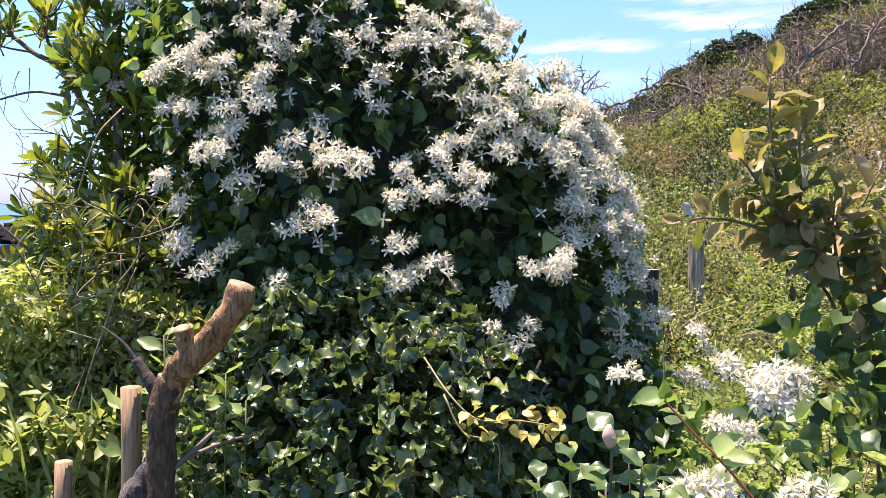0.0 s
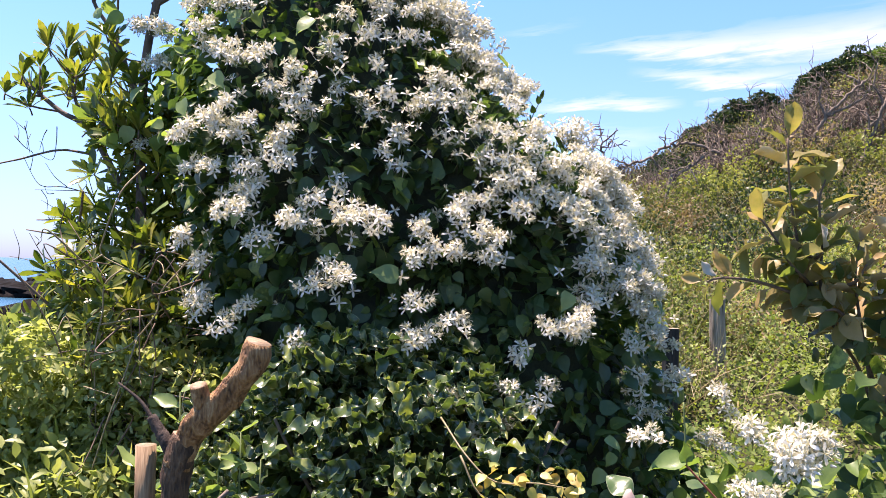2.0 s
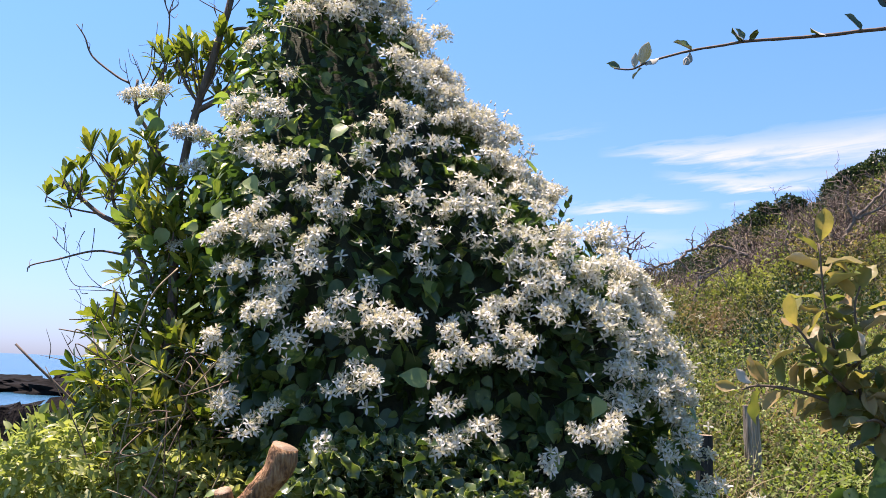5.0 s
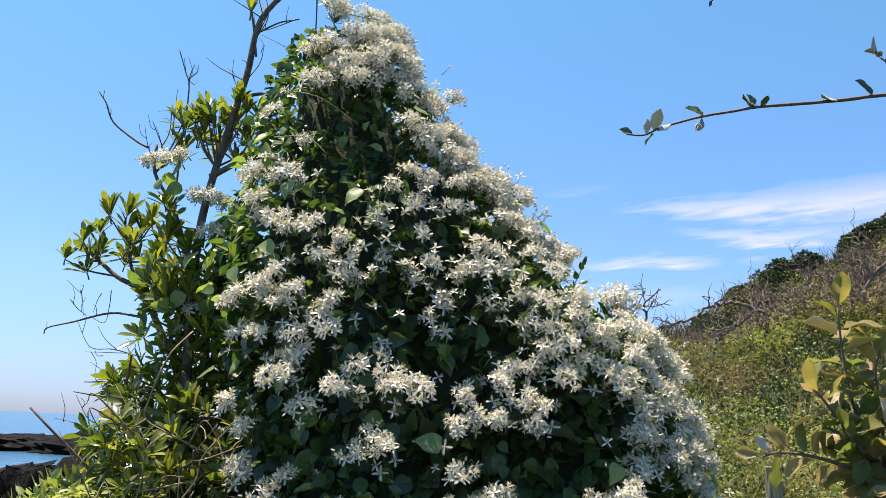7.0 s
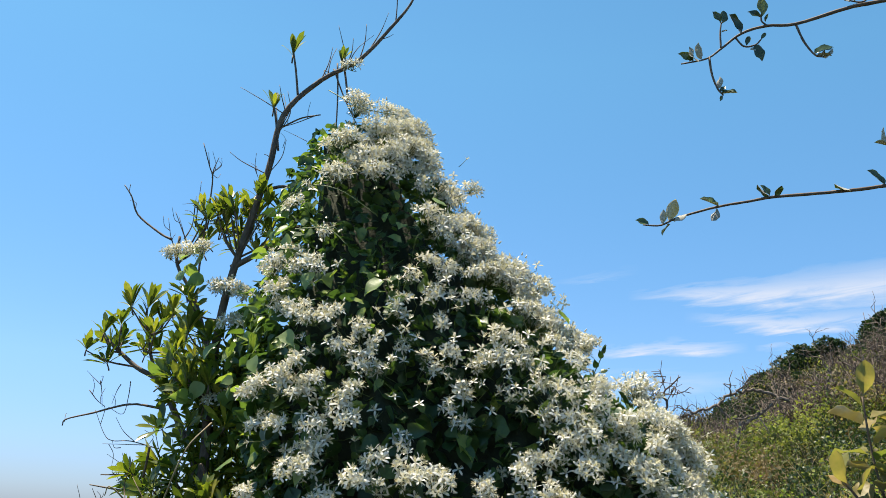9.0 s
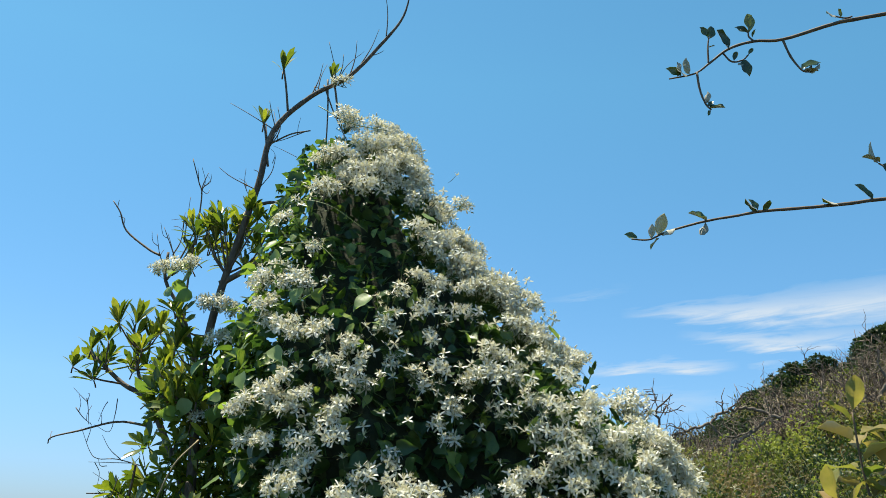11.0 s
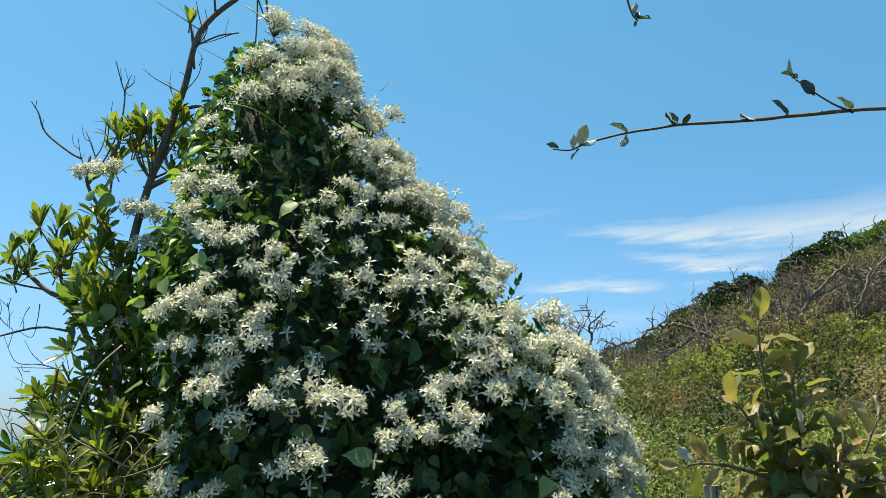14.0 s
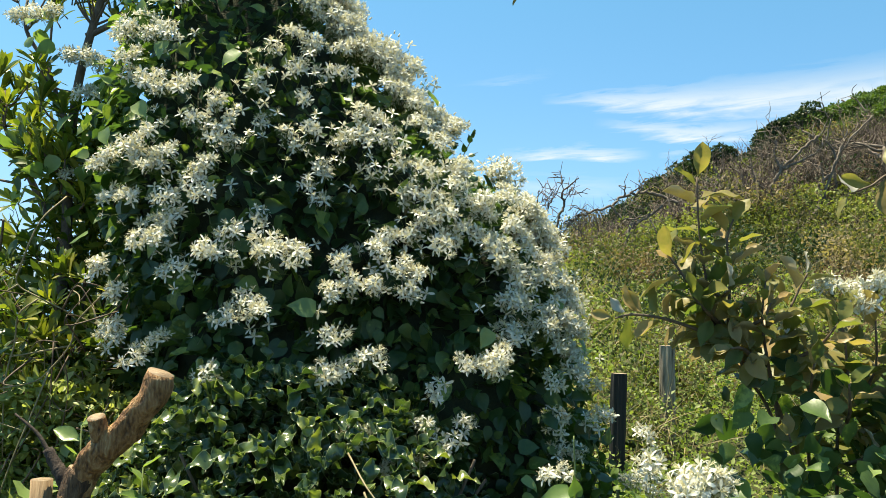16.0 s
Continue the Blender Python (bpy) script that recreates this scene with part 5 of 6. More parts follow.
def along(path, d):
    """Point and direction at the distance d along a path."""
    cum = np.concatenate([[0], np.cumsum(np.linalg.norm(np.diff(path, axis=0), axis=1))])
    p, a, b = (np.array([np.interp(q, cum, path[:, k]) for k in range(3)]) for q in (d, d - 0.01, d + 0.01))
    return p, unit(b - a), cum[-1]


def build_oleaster():
    g = np.random.default_rng(35)
    ob = thing("oleaster_shrub", (0.98, 1.85, 0.0), "bronze-green oleaster shrub with silvery leaf undersides", "shrub")
    root = (0.98, 1.85, 0.0)
    # each stem: its bends, the leafy length from the tip, and the spacing of the leaves
    leaders = [([root, (0.90, 1.82, 0.9), (0.784, 1.78, 1.30), (0.703, 1.75, 1.41), (0.636, 1.72, 1.49), (0.605, 1.70, 1.58), (0.593, 1.70, 1.66), (0.588, 1.70, 1.745)], 0.40, 0.021),
             ([root, (0.88, 1.80, 0.9), (0.765, 1.76, 1.28), (0.693, 1.72, 1.39), (0.653, 1.70, 1.465), (0.648, 1.69, 1.56), (0.642, 1.69, 1.63), (0.652, 1.69, 1.67)], 0.30, 0.019),
             ([(0.693, 1.74, 1.41), (0.611, 1.69, 1.46), (0.53, 1.67, 1.485), (0.469, 1.66, 1.49), (0.440, 1.66, 1.482)], 0.22, 0.014),
             ([(0.662, 1.73, 1.42), (0.605, 1.69, 1.51), (0.558, 1.67, 1.565), (0.532, 1.67, 1.60)], 0.20, 0.015)]
    uprights = [([root, (0.88, 1.80, 0.8), (0.804, 1.74, 1.32), (0.763, 1.71, 1.41), (0.754, 1.70, 1.49), (0.771, 1.70, 1.54), (0.790, 1.70, 1.58)], 0.22, 0.017),
             ([(0.76, 1.74, 1.30), (0.723, 1.70, 1.41), (0.703, 1.68, 1.49), (0.708, 1.68, 1.56)], 0.20, 0.015),
             ([root, (0.90, 1.78, 0.8), (0.854, 1.72, 1.25), (0.863, 1.70, 1.345), (0.855, 1.69, 1.445), (0.842, 1.69, 1.51)], 0.28, 0.017),
             ([root, (0.95, 1.78, 0.8), (0.904, 1.72, 1.31), (0.913, 1.70, 1.42), (0.907, 1.69, 1.50)], 0.26, 0.017)]
    side_shoots = [([(0.60, 1.70, 1.56), (0.625, 1.67, 1.53), (0.635, 1.65, 1.54)], 0.08, 0.014),
             ([(0.64, 1.71, 1.48), (0.60, 1.66, 1.50), (0.57, 1.64, 1.525)], 0.10, 0.014),
             ([(0.66, 1.70, 1.47), (0.69, 1.65, 1.49), (0.70, 1.63, 1.52)], 0.10, 0.014),
             ([(0.70, 1.70, 1.42), (0.66, 1.65, 1.44), (0.63, 1.62, 1.44)], 0.10, 0.014),
             ([(0.76, 1.70, 1.42), (0.79, 1.65, 1.45), (0.81, 1.62, 1.49)], 0.12, 0.014),
             ([(0.80, 1.74, 1.32), (0.78, 1.66, 1.37), (0.77, 1.62, 1.42)], 0.12, 0.014),
             ([(0.86, 1.71, 1.30), (0.84, 1.64, 1.34), (0.82, 1.60, 1.39)], 0.13, 0.014),
             ([(0.86, 1.71, 1.24), (0.90, 1.64, 1.28), (0.93, 1.60, 1.34)], 0.13, 0.014),
             ([(0.80, 1.75, 1.24), (0.76, 1.67, 1.26), (0.73, 1.62, 1.30)], 0.12, 0.014),
             ([root, (1.02, 1.8, 1.0), (1.0, 1.72, 1.6), (0.95, 1.70, 1.758), (0.90, 1.70, 1.742), (0.866, 1.70, 1.727)], 0.09, 0.026)]
    outer_shoots = [([root, (0.97, 1.80, 0.8), (0.95, 1.74, 1.22), (0.965, 1.71, 1.36), (0.985, 1.69, 1.50), (0.99, 1.68, 1.58)], 0.34, 0.016),
                    ([root, (1.00, 1.80, 0.8), (1.01, 1.74, 1.25), (1.03, 1.71, 1.40), (1.05, 1.69, 1.52)], 0.32, 0.016),
                    ([(0.95, 1.74, 1.22), (0.92, 1.68, 1.32), (0.945, 1.65, 1.41)], 0.15, 0.014),
                    ([(0.98, 1.75, 1.20), (1.0, 1.68, 1.28), (0.99, 1.64, 1.36)], 0.15, 0.014)]
    for bends, leafy, gap in leaders + uprights + side_shoots + outer_shoots:
        path = smooth_path(bends, 6)
        v, f, i = tube(path, 0.0042, 0.0016, 6, 0.03)
        part("stem", build_mesh("stem", v, f, [M_TWIG], i), ob)
        total = along(path, 0)[2]
        d, a = total - leafy, g.uniform(0, 6)
        while d < total + 0.002:
            p, tdir, _ = along(path, d)
            a += 2.4 + g.normal(0, 0.3)
            side = unit(np.cross(tdir, (math.cos(a), math.sin(a), 0.2)))
            near_tip = d > total - 0.03
            ax = unit(side * (0.55 if near_tip else 0.95) + tdir * (0.85 if near_tip else 0.45) + np.array((0, 0, 0.1)) + g.normal(0, 0.15, 3))
            nor = unit(np.array((0, -0.1, 0.55)) + tdir * 0.7 - side * 0.3 + g.normal(0, 0.35, 3))
            size = g.uniform(0.052, 0.078) * (0.85 if near_tip else 1.0) * (0.78 if gap < 0.015 else 1.0)
            part("leaf", OVAL_MESH[g.integers(0, 8)], ob, "", matrix_of(frames(ax, nor), size, p + ax * 0.007))
            d += g.uniform(0.6, 1.0) * gap
    # broad shaded leaves low in the shrub
    for _ in range(190):
        p = np.array((g.uniform(0.60, 1.0), g.uniform(1.58, 1.8), g.uniform(0.98, 1.45)))
        if p[2] > 1.42 - 0.8 * max(0.0, 0.72 - p[0]) or p[2] < 1.40 - 1.6 * (p[0] - 0.58):
            continue
        ax = unit(g.normal(0, 0.5, 3) + np.array((-0.2, -0.2, -0.7)))
        part("shade_leaf", SHADE_LEAF[g.integers(0, 4)], ob, "", matrix_of(frames(ax, unit(np.array((0, -0.7, 0.5)) + g.normal(0, 0.35, 3))), g.uniform(0.04, 0.06), p))
    # arching shoot that reaches over the view
    tw = thing("oleaster_branch", (1.15, 1.75, 0.0), "thin arching oleaster branch with few small leaves", "branch")
    y = 1.5
    limb("stem", [(1.15, 1.75, 0), (1.22, 1.65, 1.0), (1.20, 1.55, 1.7), (1.08, 1.52, 2.25), (0.98, y, 2.44)], 0.010, 0.0045, M_TWIG, tw, sides=7)
    long_twigs = [([(1.20, 1.55, 1.75), (1.02, y, 2.03), (0.80, y, 2.078), (0.614, y, 2.064), (0.554, y, 2.056), (0.483, y, 2.049), (0.411, y, 2.043), (0.375, y, 2.036), (0.321, y, 2.026), (0.257, y, 2.007), (0.229, y, 1.994), (0.200, y, 1.995)], 0.0038),
             ([(0.98, y, 2.44), (0.78, y, 2.436), (0.617, y, 2.411), (0.567, y, 2.401), (0.477, y, 2.372), (0.428, y, 2.370), (0.383, y, 2.356), (0.346, y, 2.326), (0.320, y, 2.307), (0.276, y, 2.298)], 0.0042)]
    spurs = [([(0.325, y, 2.309), (0.328, y, 2.275), (0.336, y, 2.247), (0.345, y, 2.234)], 0.0022),
             ([(0.346, y, 2.326), (0.347, y, 2.361), (0.350, y, 2.380)], 0.0018),
             ([(0.372, y, 2.348), (0.386, y, 2.330), (0.405, y, 2.332), (0.416, y, 2.343)], 0.0018),
             ([(0.428, y, 2.370), (0.419, y, 2.382), (0.423, y, 2.403)], 0.0018),
             ([(0.477, y, 2.372), (0.488, y, 2.336), (0.504, y, 2.309), (0.518, y, 2.304)], 0.0022),
             ([(0.600, y, 2.415), (0.588, y, 2.412), (0.569, y, 2.417)], 0.0016),
             ([(0.70, y, 2.07), (0.66, y, 2.09), (0.609, y, 2.128)], 0.0020)]
    for bends, r in long_twigs + spurs:
        limb("twig", bends, r, 0.0013, M_TWIG, tw, sides=6, lump=0.06)
    # leaf: foot, the way it points, length; a turned one shows its silver underside
    low_leaves = [(0.210, 1.996, -0.8, 0.3, 0.022, 0), (0.245, 1.996, -0.5, -0.5, 0.026, 0), (0.232, 1.996, 0.1, 1, 0.024, 1), (0.243, 2.002, 0.2, 0.6, 0.036, 1), (0.246, 2.004, 0.9, 0.4, 0.026, 1),
        (0.325, 2.027, -1, 0.5, 0.032, 0), (0.322, 2.025, -0.3, -0.9, 0.028, 1), (0.411, 2.043, -0.8, 0.45, 0.030, 1), (0.408, 2.045, -0.3, 0.7, 0.022, 0), (0.414, 2.043, 0.5, 0.8, 0.022, 0), (0.540, 2.055, -1, 0.06, 0.030, 1), (0.592, 2.062, -0.8, 0.8, 0.036, 0)]
    fork_leaves = [(0.609, 2.128, -0.5, 0.9, 0.036, 1), (0.612, 2.130, -0.9, 0.3, 0.030, 0), (0.615, 2.126, 0.6, -0.6, 0.032, 0),
        (0.298, 2.302, -0.9, 0.5, 0.030, 0), (0.290, 2.302, 0.1, 1, 0.026, 1), (0.312, 2.306, -0.2, 1, 0.030, 1), (0.312, 2.303, -1, 0.15, 0.026, 1), (0.337, 2.247, 0.05, 0.9, 0.022, 1), (0.341, 2.237, 1, 0.05, 0.026, 0), (0.340, 2.240, 0.4, 0.7, 0.014, 0), (0.341, 2.234, -0.2, -1, 0.012, 0)]
    upper_leaves = [(0.349, 2.378, -0.5, 0.8, 0.026, 0), (0.351, 2.378, 0.3, 0.9, 0.026, 0), (0.349, 2.360, 0.8, 0.2, 0.010, 0), (0.383, 2.356, -0.5, 0.6, 0.038, 0), (0.390, 2.331, 0.3, 0.9, 0.018, 0), (0.404, 2.332, 0.4, -0.9, 0.030, 0), (0.404, 2.330, -0.3, -0.8, 0.016, 1), (0.416, 2.343, 0.6, 0.8, 0.014, 0)]
    end_leaves = [(0.420, 2.388, 0.0, 1, 0.036, 0), (0.420, 2.386, -0.9, 0.6, 0.026, 0), (0.426, 2.378, 0.3, 0.9, 0.016, 0), (0.503, 2.311, 0.8, 0.5, 0.034, 0), (0.506, 2.307, 0.8, -0.1, 0.024, 0), (0.515, 2.304, 0.8, 0.5, 0.022, 1), (0.512, 2.304, 0.7, 0.7, 0.014, 1),
        (0.575, 2.415, -0.9, 0.2, 0.022, 1), (0.58, 2.413, -0.3, 0.9, 0.016, 0), (0.70, 2.07, -0.5, 0.8, 0.036, 0)]
    for x, z, dx, dz, s, turned in low_leaves + fork_leaves + upper_leaves + end_leaves:
        ax = unit(np.array((dx, -0.2, dz)))
        nor = -unit(np.array((0, -0.5, 0.6)) + g.normal(0, 0.15, 3)) if turned else unit(np.array((0, -0.6, 0.45)) + g.normal(0, 0.25, 3))
        part("leaf", TWIG_LEAF[g.integers(0, 5)], tw, "", matrix_of(frames(ax, nor), s * 1.05, np.array((x, y, z))))


build_oleaster()

# ---- low clematis and sprays at the path's edge ----


def build_front():
    g = np.random.default_rng(45)
    ob = thing("clematis_tangle", (0.6, 1.45, 0.0), "low tangle of clematis with white flowers at the path edge", "flowering vine")
    meshes = [build_mesh("leaf", v, f, [M_CLEM_PALE if k % 4 == 1 else M_CLEM], i) for k, (v, f, i) in enumerate(CLEM_LEAVES * 2)]
    mass = []
    for x, y, z, s in ((0.51, 1.45, 1.225, 0.038), (0.545, 1.46, 1.25, 0.038), (0.53, 1.45, 1.215, 0.038), (0.462, 1.46, 1.262, 0.024), (0.57, 1.47, 1.24, 0.024), (0.375, 1.3, 1.105, 0.052), (0.526, 1.3, 1.105, 0.038), (0.41, 1.31, 1.10, 0.038), (0.45, 1.42, 1.17, 0.024), (0.50, 1.5, 1.15, 0.024), (0.836, 1.7, 1.56, 0.024), (0.89, 1.7, 1.542, 0.038), (0.917, 1.7, 1.57, 0.024), (0.767, 1.7, 1.49, 0.024), (0.36, 1.75, 1.19, 0.024)):
        place_cluster(ob, np.array((x, y, z)), np.array((0, -0.5, 0.8)), s, g, 0.0, mass)
    bloom_mass(ob, mass)
    for _ in range(560):
        x = 0.40 + 0.62 * g.uniform() ** 0.8
        y = g.uniform(1.3, 1.85)
        z = np.interp(x, [0.3, 0.45, 0.6, 0.8, 1.0], [0.98, 1.10, 1.18, 1.27, 1.32]) - g.uniform(0, 0.3) ** 1.3 + 0.1 * (y - 1.5)
        ax = unit(g.normal(0, 0.6, 3) + np.array((0, -0.4, -0.2)))
        part("leaf", meshes[g.integers(0, 8)], ob, "", matrix_of(frames(ax, unit(np.array((0, -0.3, 0.8)) + g.normal(0, 0.4, 3))), g.uniform(0.028, 0.052), np.array((x, y, z))))
    for _ in range(30):
        a = np.array((g.uniform(0.4, 0.95), g.uniform(1.4, 1.8), 0.0))
        b = a + np.array((g.normal(0, 0.08), g.normal(0, 0.08), g.uniform(0.85, 1.1)))
        limb("stem", [a, (a + b) / 2 + g.normal(0, 0.04, 3), b], 0.003, 0.0015, M_TWIG, ob, sides=5)
    # red cane
    cane = thing("red_stemmed_shoot", (0.50, 1.28, 0.3), "thin red-brown shoot with two green leaves", "shoot")
    limb("cane", [(0.62, 1.25, 0.0), (0.55, 1.27, 0.7), (0.48, 1.29, 1.06), (0.451, 1.3, 1.111), (0.399, 1.3, 1.168), (0.372, 1.3, 1.194), (0.328, 1.3, 1.24)], 0.0028, 0.0014, M_REDSTEM, cane, sides=7)
    limb("stalk", [(0.330, 1.3, 1.238), (0.327, 1.3, 1.28), (0.324, 1.3, 1.322)], 0.0015, 0.001, M_STALK, cane, sides=5)
    for p, d, s in (((0.326, 1.3, 1.245), (-0.95, -0.2, -0.2), 0.05), ((0.328, 1.3, 1.242), (-0.1, -0.2, 1), 0.03), ((0.40, 1.3, 1.17), (0.7, -0.4, 0.7), 0.05), ((0.41, 1.3, 1.16), (0.9, -0.4, 0.1), 0.05)):
        part("leaf", meshes[1], cane, "", matrix_of(frames(unit(np.array(d)), unit(np.array((0, -0.6, 0.8)))), s, np.array(p)))
    # nearest glossy sprig
    sp = thing("oleaster_sprig", (0.25, 1.25, 0.0), "sprig of rounded glossy green leaves with pale edges", "shrub")
    gm = [build_mesh("leaf", v, f, [M_SPRIG, M_GLOSS_RIM], i) for v, f, i in (leaf_shape(w, [0.35, 0.65, 0.86, 0.97, 1.0, 0.97, 0.86, 0.64, 0.34], fo, d, wv, 0, ph, rim=0.07) for w, fo, d, wv, ph in ((0.66, 0.2, 0.2, 0.07, 0), (0.72, 0.1, 0.35, 0.08, 1.5), (0.62, 0.35, 0.05, 0.07, 3)))]
    for sx, sy, top in ((0.252, 1.25, 1.205), (0.29, 1.24, 1.165), (0.20, 1.26, 1.165), (0.16, 1.28, 1.13), (0.32, 1.26, 1.13), (0.24, 1.22, 1.14), (0.36, 1.24, 1.12)):
        limb("stem", [(0.25, 1.3, 0.0), (sx * 0.7 + 0.075, sy + 0.03, 0.5), (sx, sy, top)], 0.004, 0.002, M_TWIG, sp, sides=5)
        for k in range(11):
            z = top - k * 0.016
            a = k * 2.4 + 10 * sx
            ax = unit(np.array((math.cos(a), math.sin(a), 0.8 if k < 3 else 0.3)))
            part("leaf", gm[g.integers(0, 3)], sp, "", matrix_of(frames(ax, unit(np.array((0, -0.35, 0.9)) + g.normal(0, 0.25, 3))), g.uniform(0.036, 0.050), np.array((sx, sy, z))))
    v, f, i = tube(smooth_path([(0.247, 1.235, 1.192), (0.245, 1.233, 1.202), (0.244, 1.232, 1.212), (0.243, 1.231, 1.220)], 3), 0.006, 0.004, 9)
    mid = np.mean(v, axis=0)
    ring = np.clip((v[:, 2] - v[:, 2].min()) / np.ptp(v[:, 2]), 0, 1)
    v = mid + (v - mid) * np.stack([0.7 + 1.1 * np.sin(np.pi * ring), 0.7 + 1.1 * np.sin(np.pi * ring), np.ones(len(v))], -1)
    part("bud", build_mesh("bud", v, f, [M_BUD], i), sp, "closed pale pink bud")


build_front()

# ---- weeds, ground vines, hill scrub ----
BLADE = [leaf_shape(0.008, [1.0, 0.95, 0.75, 0.45], 0.3, d, 0, 0, ph) for d, ph in ((0.25, 0), (0.5, 1), (0.08, 2))]
OVATE = [leaf_shape(w, [0.85, 0.8], 0.3, d) for w, d in ((0.5, 0.2), (0.65, 0.1), (0.4, 0.35))]
SMALL = [leaf_shape(w, [1.0], 0.3, d) for w, d in ((0.6, 0.1), (0.75, 0.2), (0.5, 0.0))]
CHIP = [(np.array([(0, 0, 0), (w / 2, 0.45, 0.08), (0, 1, -d), (-w / 2, 0.5, 0.1)], float), np.array([(0, 1, 3), (1, 2, 3)]), 0) for w, d in ((0.6, 0.1), (0.8, 0.2), (0.5, 0.0))]


def stuff(name, templates, mats, P, axis, nor, S, label, category, g):
    R = frames(axis, nor)
    v, f, i = scatter(templates, g.integers(0, len(templates), len(P)), R, S, P)
    ob = new(name, build_mesh(name, v, f, mats, i))
    return tagged(ob, label, category, kind="stuff")


def build_weeds():
    g = np.random.default_rng(55)
    # tall weeds towards the shore
    n = 6500
    r, a = 2.0 + 6.5 * g.uniform(0, 1, n) ** 1.8, np.radians(g.uniform(-52, -14, n))
    x, y = r * np.sin(a), r * np.cos(a) + 0.2
    ok = ~((x > -0.72) & (y < 3.0)) & (np.hypot(x, y) > 2.05) & ~((y < 3.2) & (x > -1.75))
    x, y = x[ok], y[ok]
    n = len(x)
    tall = (0.6 + 0.2 * waves(x, y, 61, 1.3) + 0.6 * ease(0, 1, (4.5 - np.hypot(x, y)) / 2.5)) * g.uniform(0.5, 1.1, n)
    tall = np.maximum(tall, 0.15)
    lean = g.normal(0, 0.3, (n, 3))
    axis = unit(np.stack([lean[:, 0], lean[:, 1], np.ones(n)], -1))
    P = np.stack([x, y, land(x, y) - 0.02], -1)
    stuff("grass", BLADE, [M_WEED], P, axis, unit(g.normal(0, 1, (n, 3))), tall * 0.62, "tall green grass and weeds", "grass", g)
    m = 42000
    k = g.integers(0, n, m)
    u = g.uniform(0.25, 1.0, m)
    Q = P[k] + axis[k] * (tall[k] * 0.82 * u)[:, None] + g.normal(0, 0.035, (m, 3))
    stuff("weed_leaves", SMALL, [M_WEED], Q, unit(g.normal(0, 0.8, (m, 3)) + np.array((0, 0, 0.25))), unit(np.array((0, -0.1, 0.8)) + g.normal(0, 0.4, (m, 3))), g.uniform(0.015, 0.045, m), "leafy green weeds", "weeds", g)
    # thick herbage at the foot of the tobira
    m = 42000
    x, y = g.uniform(-1.62, -0.62, m), g.uniform(1.95, 3.1, m)
    top = np.interp(x / y * 2.6, [-1.75, -1.5, -1.3, -1.0, -0.6], [0.7, 0.98, 1.25, 1.32, 1.15]) + 0.07 * waves(x, y, 63, 0.5)
    top = 1.49 + (top - 1.49) * (y - 0.14) / 2.46 - 0.6 * np.clip(2.65 - y, 0, 1)
    keep = (y > 2.0 + 0.12 * (x > -0.75))
    x, y, top = x[keep], y[keep], top[keep]
    m = len(x)
    P = np.stack([x, y, top - 0.5 * g.uniform(0, 1, m) ** 1.8], -1)
    stuff("herbage", OVATE, [M_WEED], P, unit(g.normal(0, 0.8, (m, 3)) + np.array((0, 0, 0.35))), unit(np.array((0, -0.1, 0.8)) + g.normal(0, 0.45, (m, 3))), g.uniform(0.016, 0.05, m), "dense leafy herbs and weeds at the shrub's foot", "weeds", g)
    m = 11000
    x, y = g.uniform(-1.35, -0.56, m), g.uniform(2.08, 2.36, m)
    z = np.interp(x, [-1.35, -1.1, -0.56], [1.16, 1.30, 1.24]) - 0.35 * g.uniform(0, 1, m) ** 1.3 + 0.06 * waves(x, y * 2, 66, 0.3)
    stuff("low_herbage", OVATE, [M_WEED], np.stack([x, y, z], -1), unit(g.normal(0, 0.8, (m, 3)) + np.array((0, -0.1, 0.4))), unit(np.array((0, -0.2, 0.8)) + g.normal(0, 0.5, (m, 3))), g.uniform(0.014, 0.038, m), "fine leafy herbs under the tall shrub", "weeds", g)
    n = 1500
    x, y = g.uniform(-1.6, -0.75, n), g.uniform(2.05, 3.0, n)
    top = np.interp(x / y * 2.6, [-1.75, -1.5, -1.3, -1.0, -0.6], [0.75, 1.05, 1.3, 1.35, 1.15])
    top = 1.49 + (top - 1.49) * (y - 0.14) / 2.46 - 0.6 * np.clip(2.65 - y, 0, 1)
    P = np.stack([x, y, top - 0.35], -1)
    L = g.uniform(0.25, 0.42, n)
    stuff("grass_stalks", [leaf_shape(0.007, [1, 0.9, 0.9, 1.6, 3.4, 3.6, 2.4], 0.2, d) for d in (0.05, 0.3, 0.15)], [M_WEED], P, unit(np.array((0, 0, 1)) + g.normal(0, 0.25, (n, 3))), unit(g.normal(0, 1, (n, 3))), L, "tall grass stalks with pale seed heads", "grass", g)
    # vines over the slope beyond the mound
    n = 80000
    y = 2.7 + 7.0 * np.abs(g.uniform(0, 1, n) ** 1.2 + g.normal(0, 0.03, n))
    x = 0.02 * y + (g.uniform(-0.3, 0.68, n) + g.normal(0, 0.05, n)) * y
    hgt = 0.05 + (0.2 + 0.12 * ease(5, 7, y)) * (1 + waves(x, y, 71, 0.8)) + 0.05 * g.uniform(0, 1, n)
    P = np.stack([x, y, land(x, y) + hgt * g.uniform(0.3, 1.15, n)], -1)
    stuff("ground_vines", SMALL, [M_VINE], P, unit(g.normal(0, 0.8, (n, 3)) + np.array((0, -0.3, 0.1))), unit(np.array((0, -0.25, 0.9)) + g.normal(0, 0.45, (n, 3))), g.uniform(0.02, 0.046, n), "carpet of yellow-green creeping vines", "vines", g)
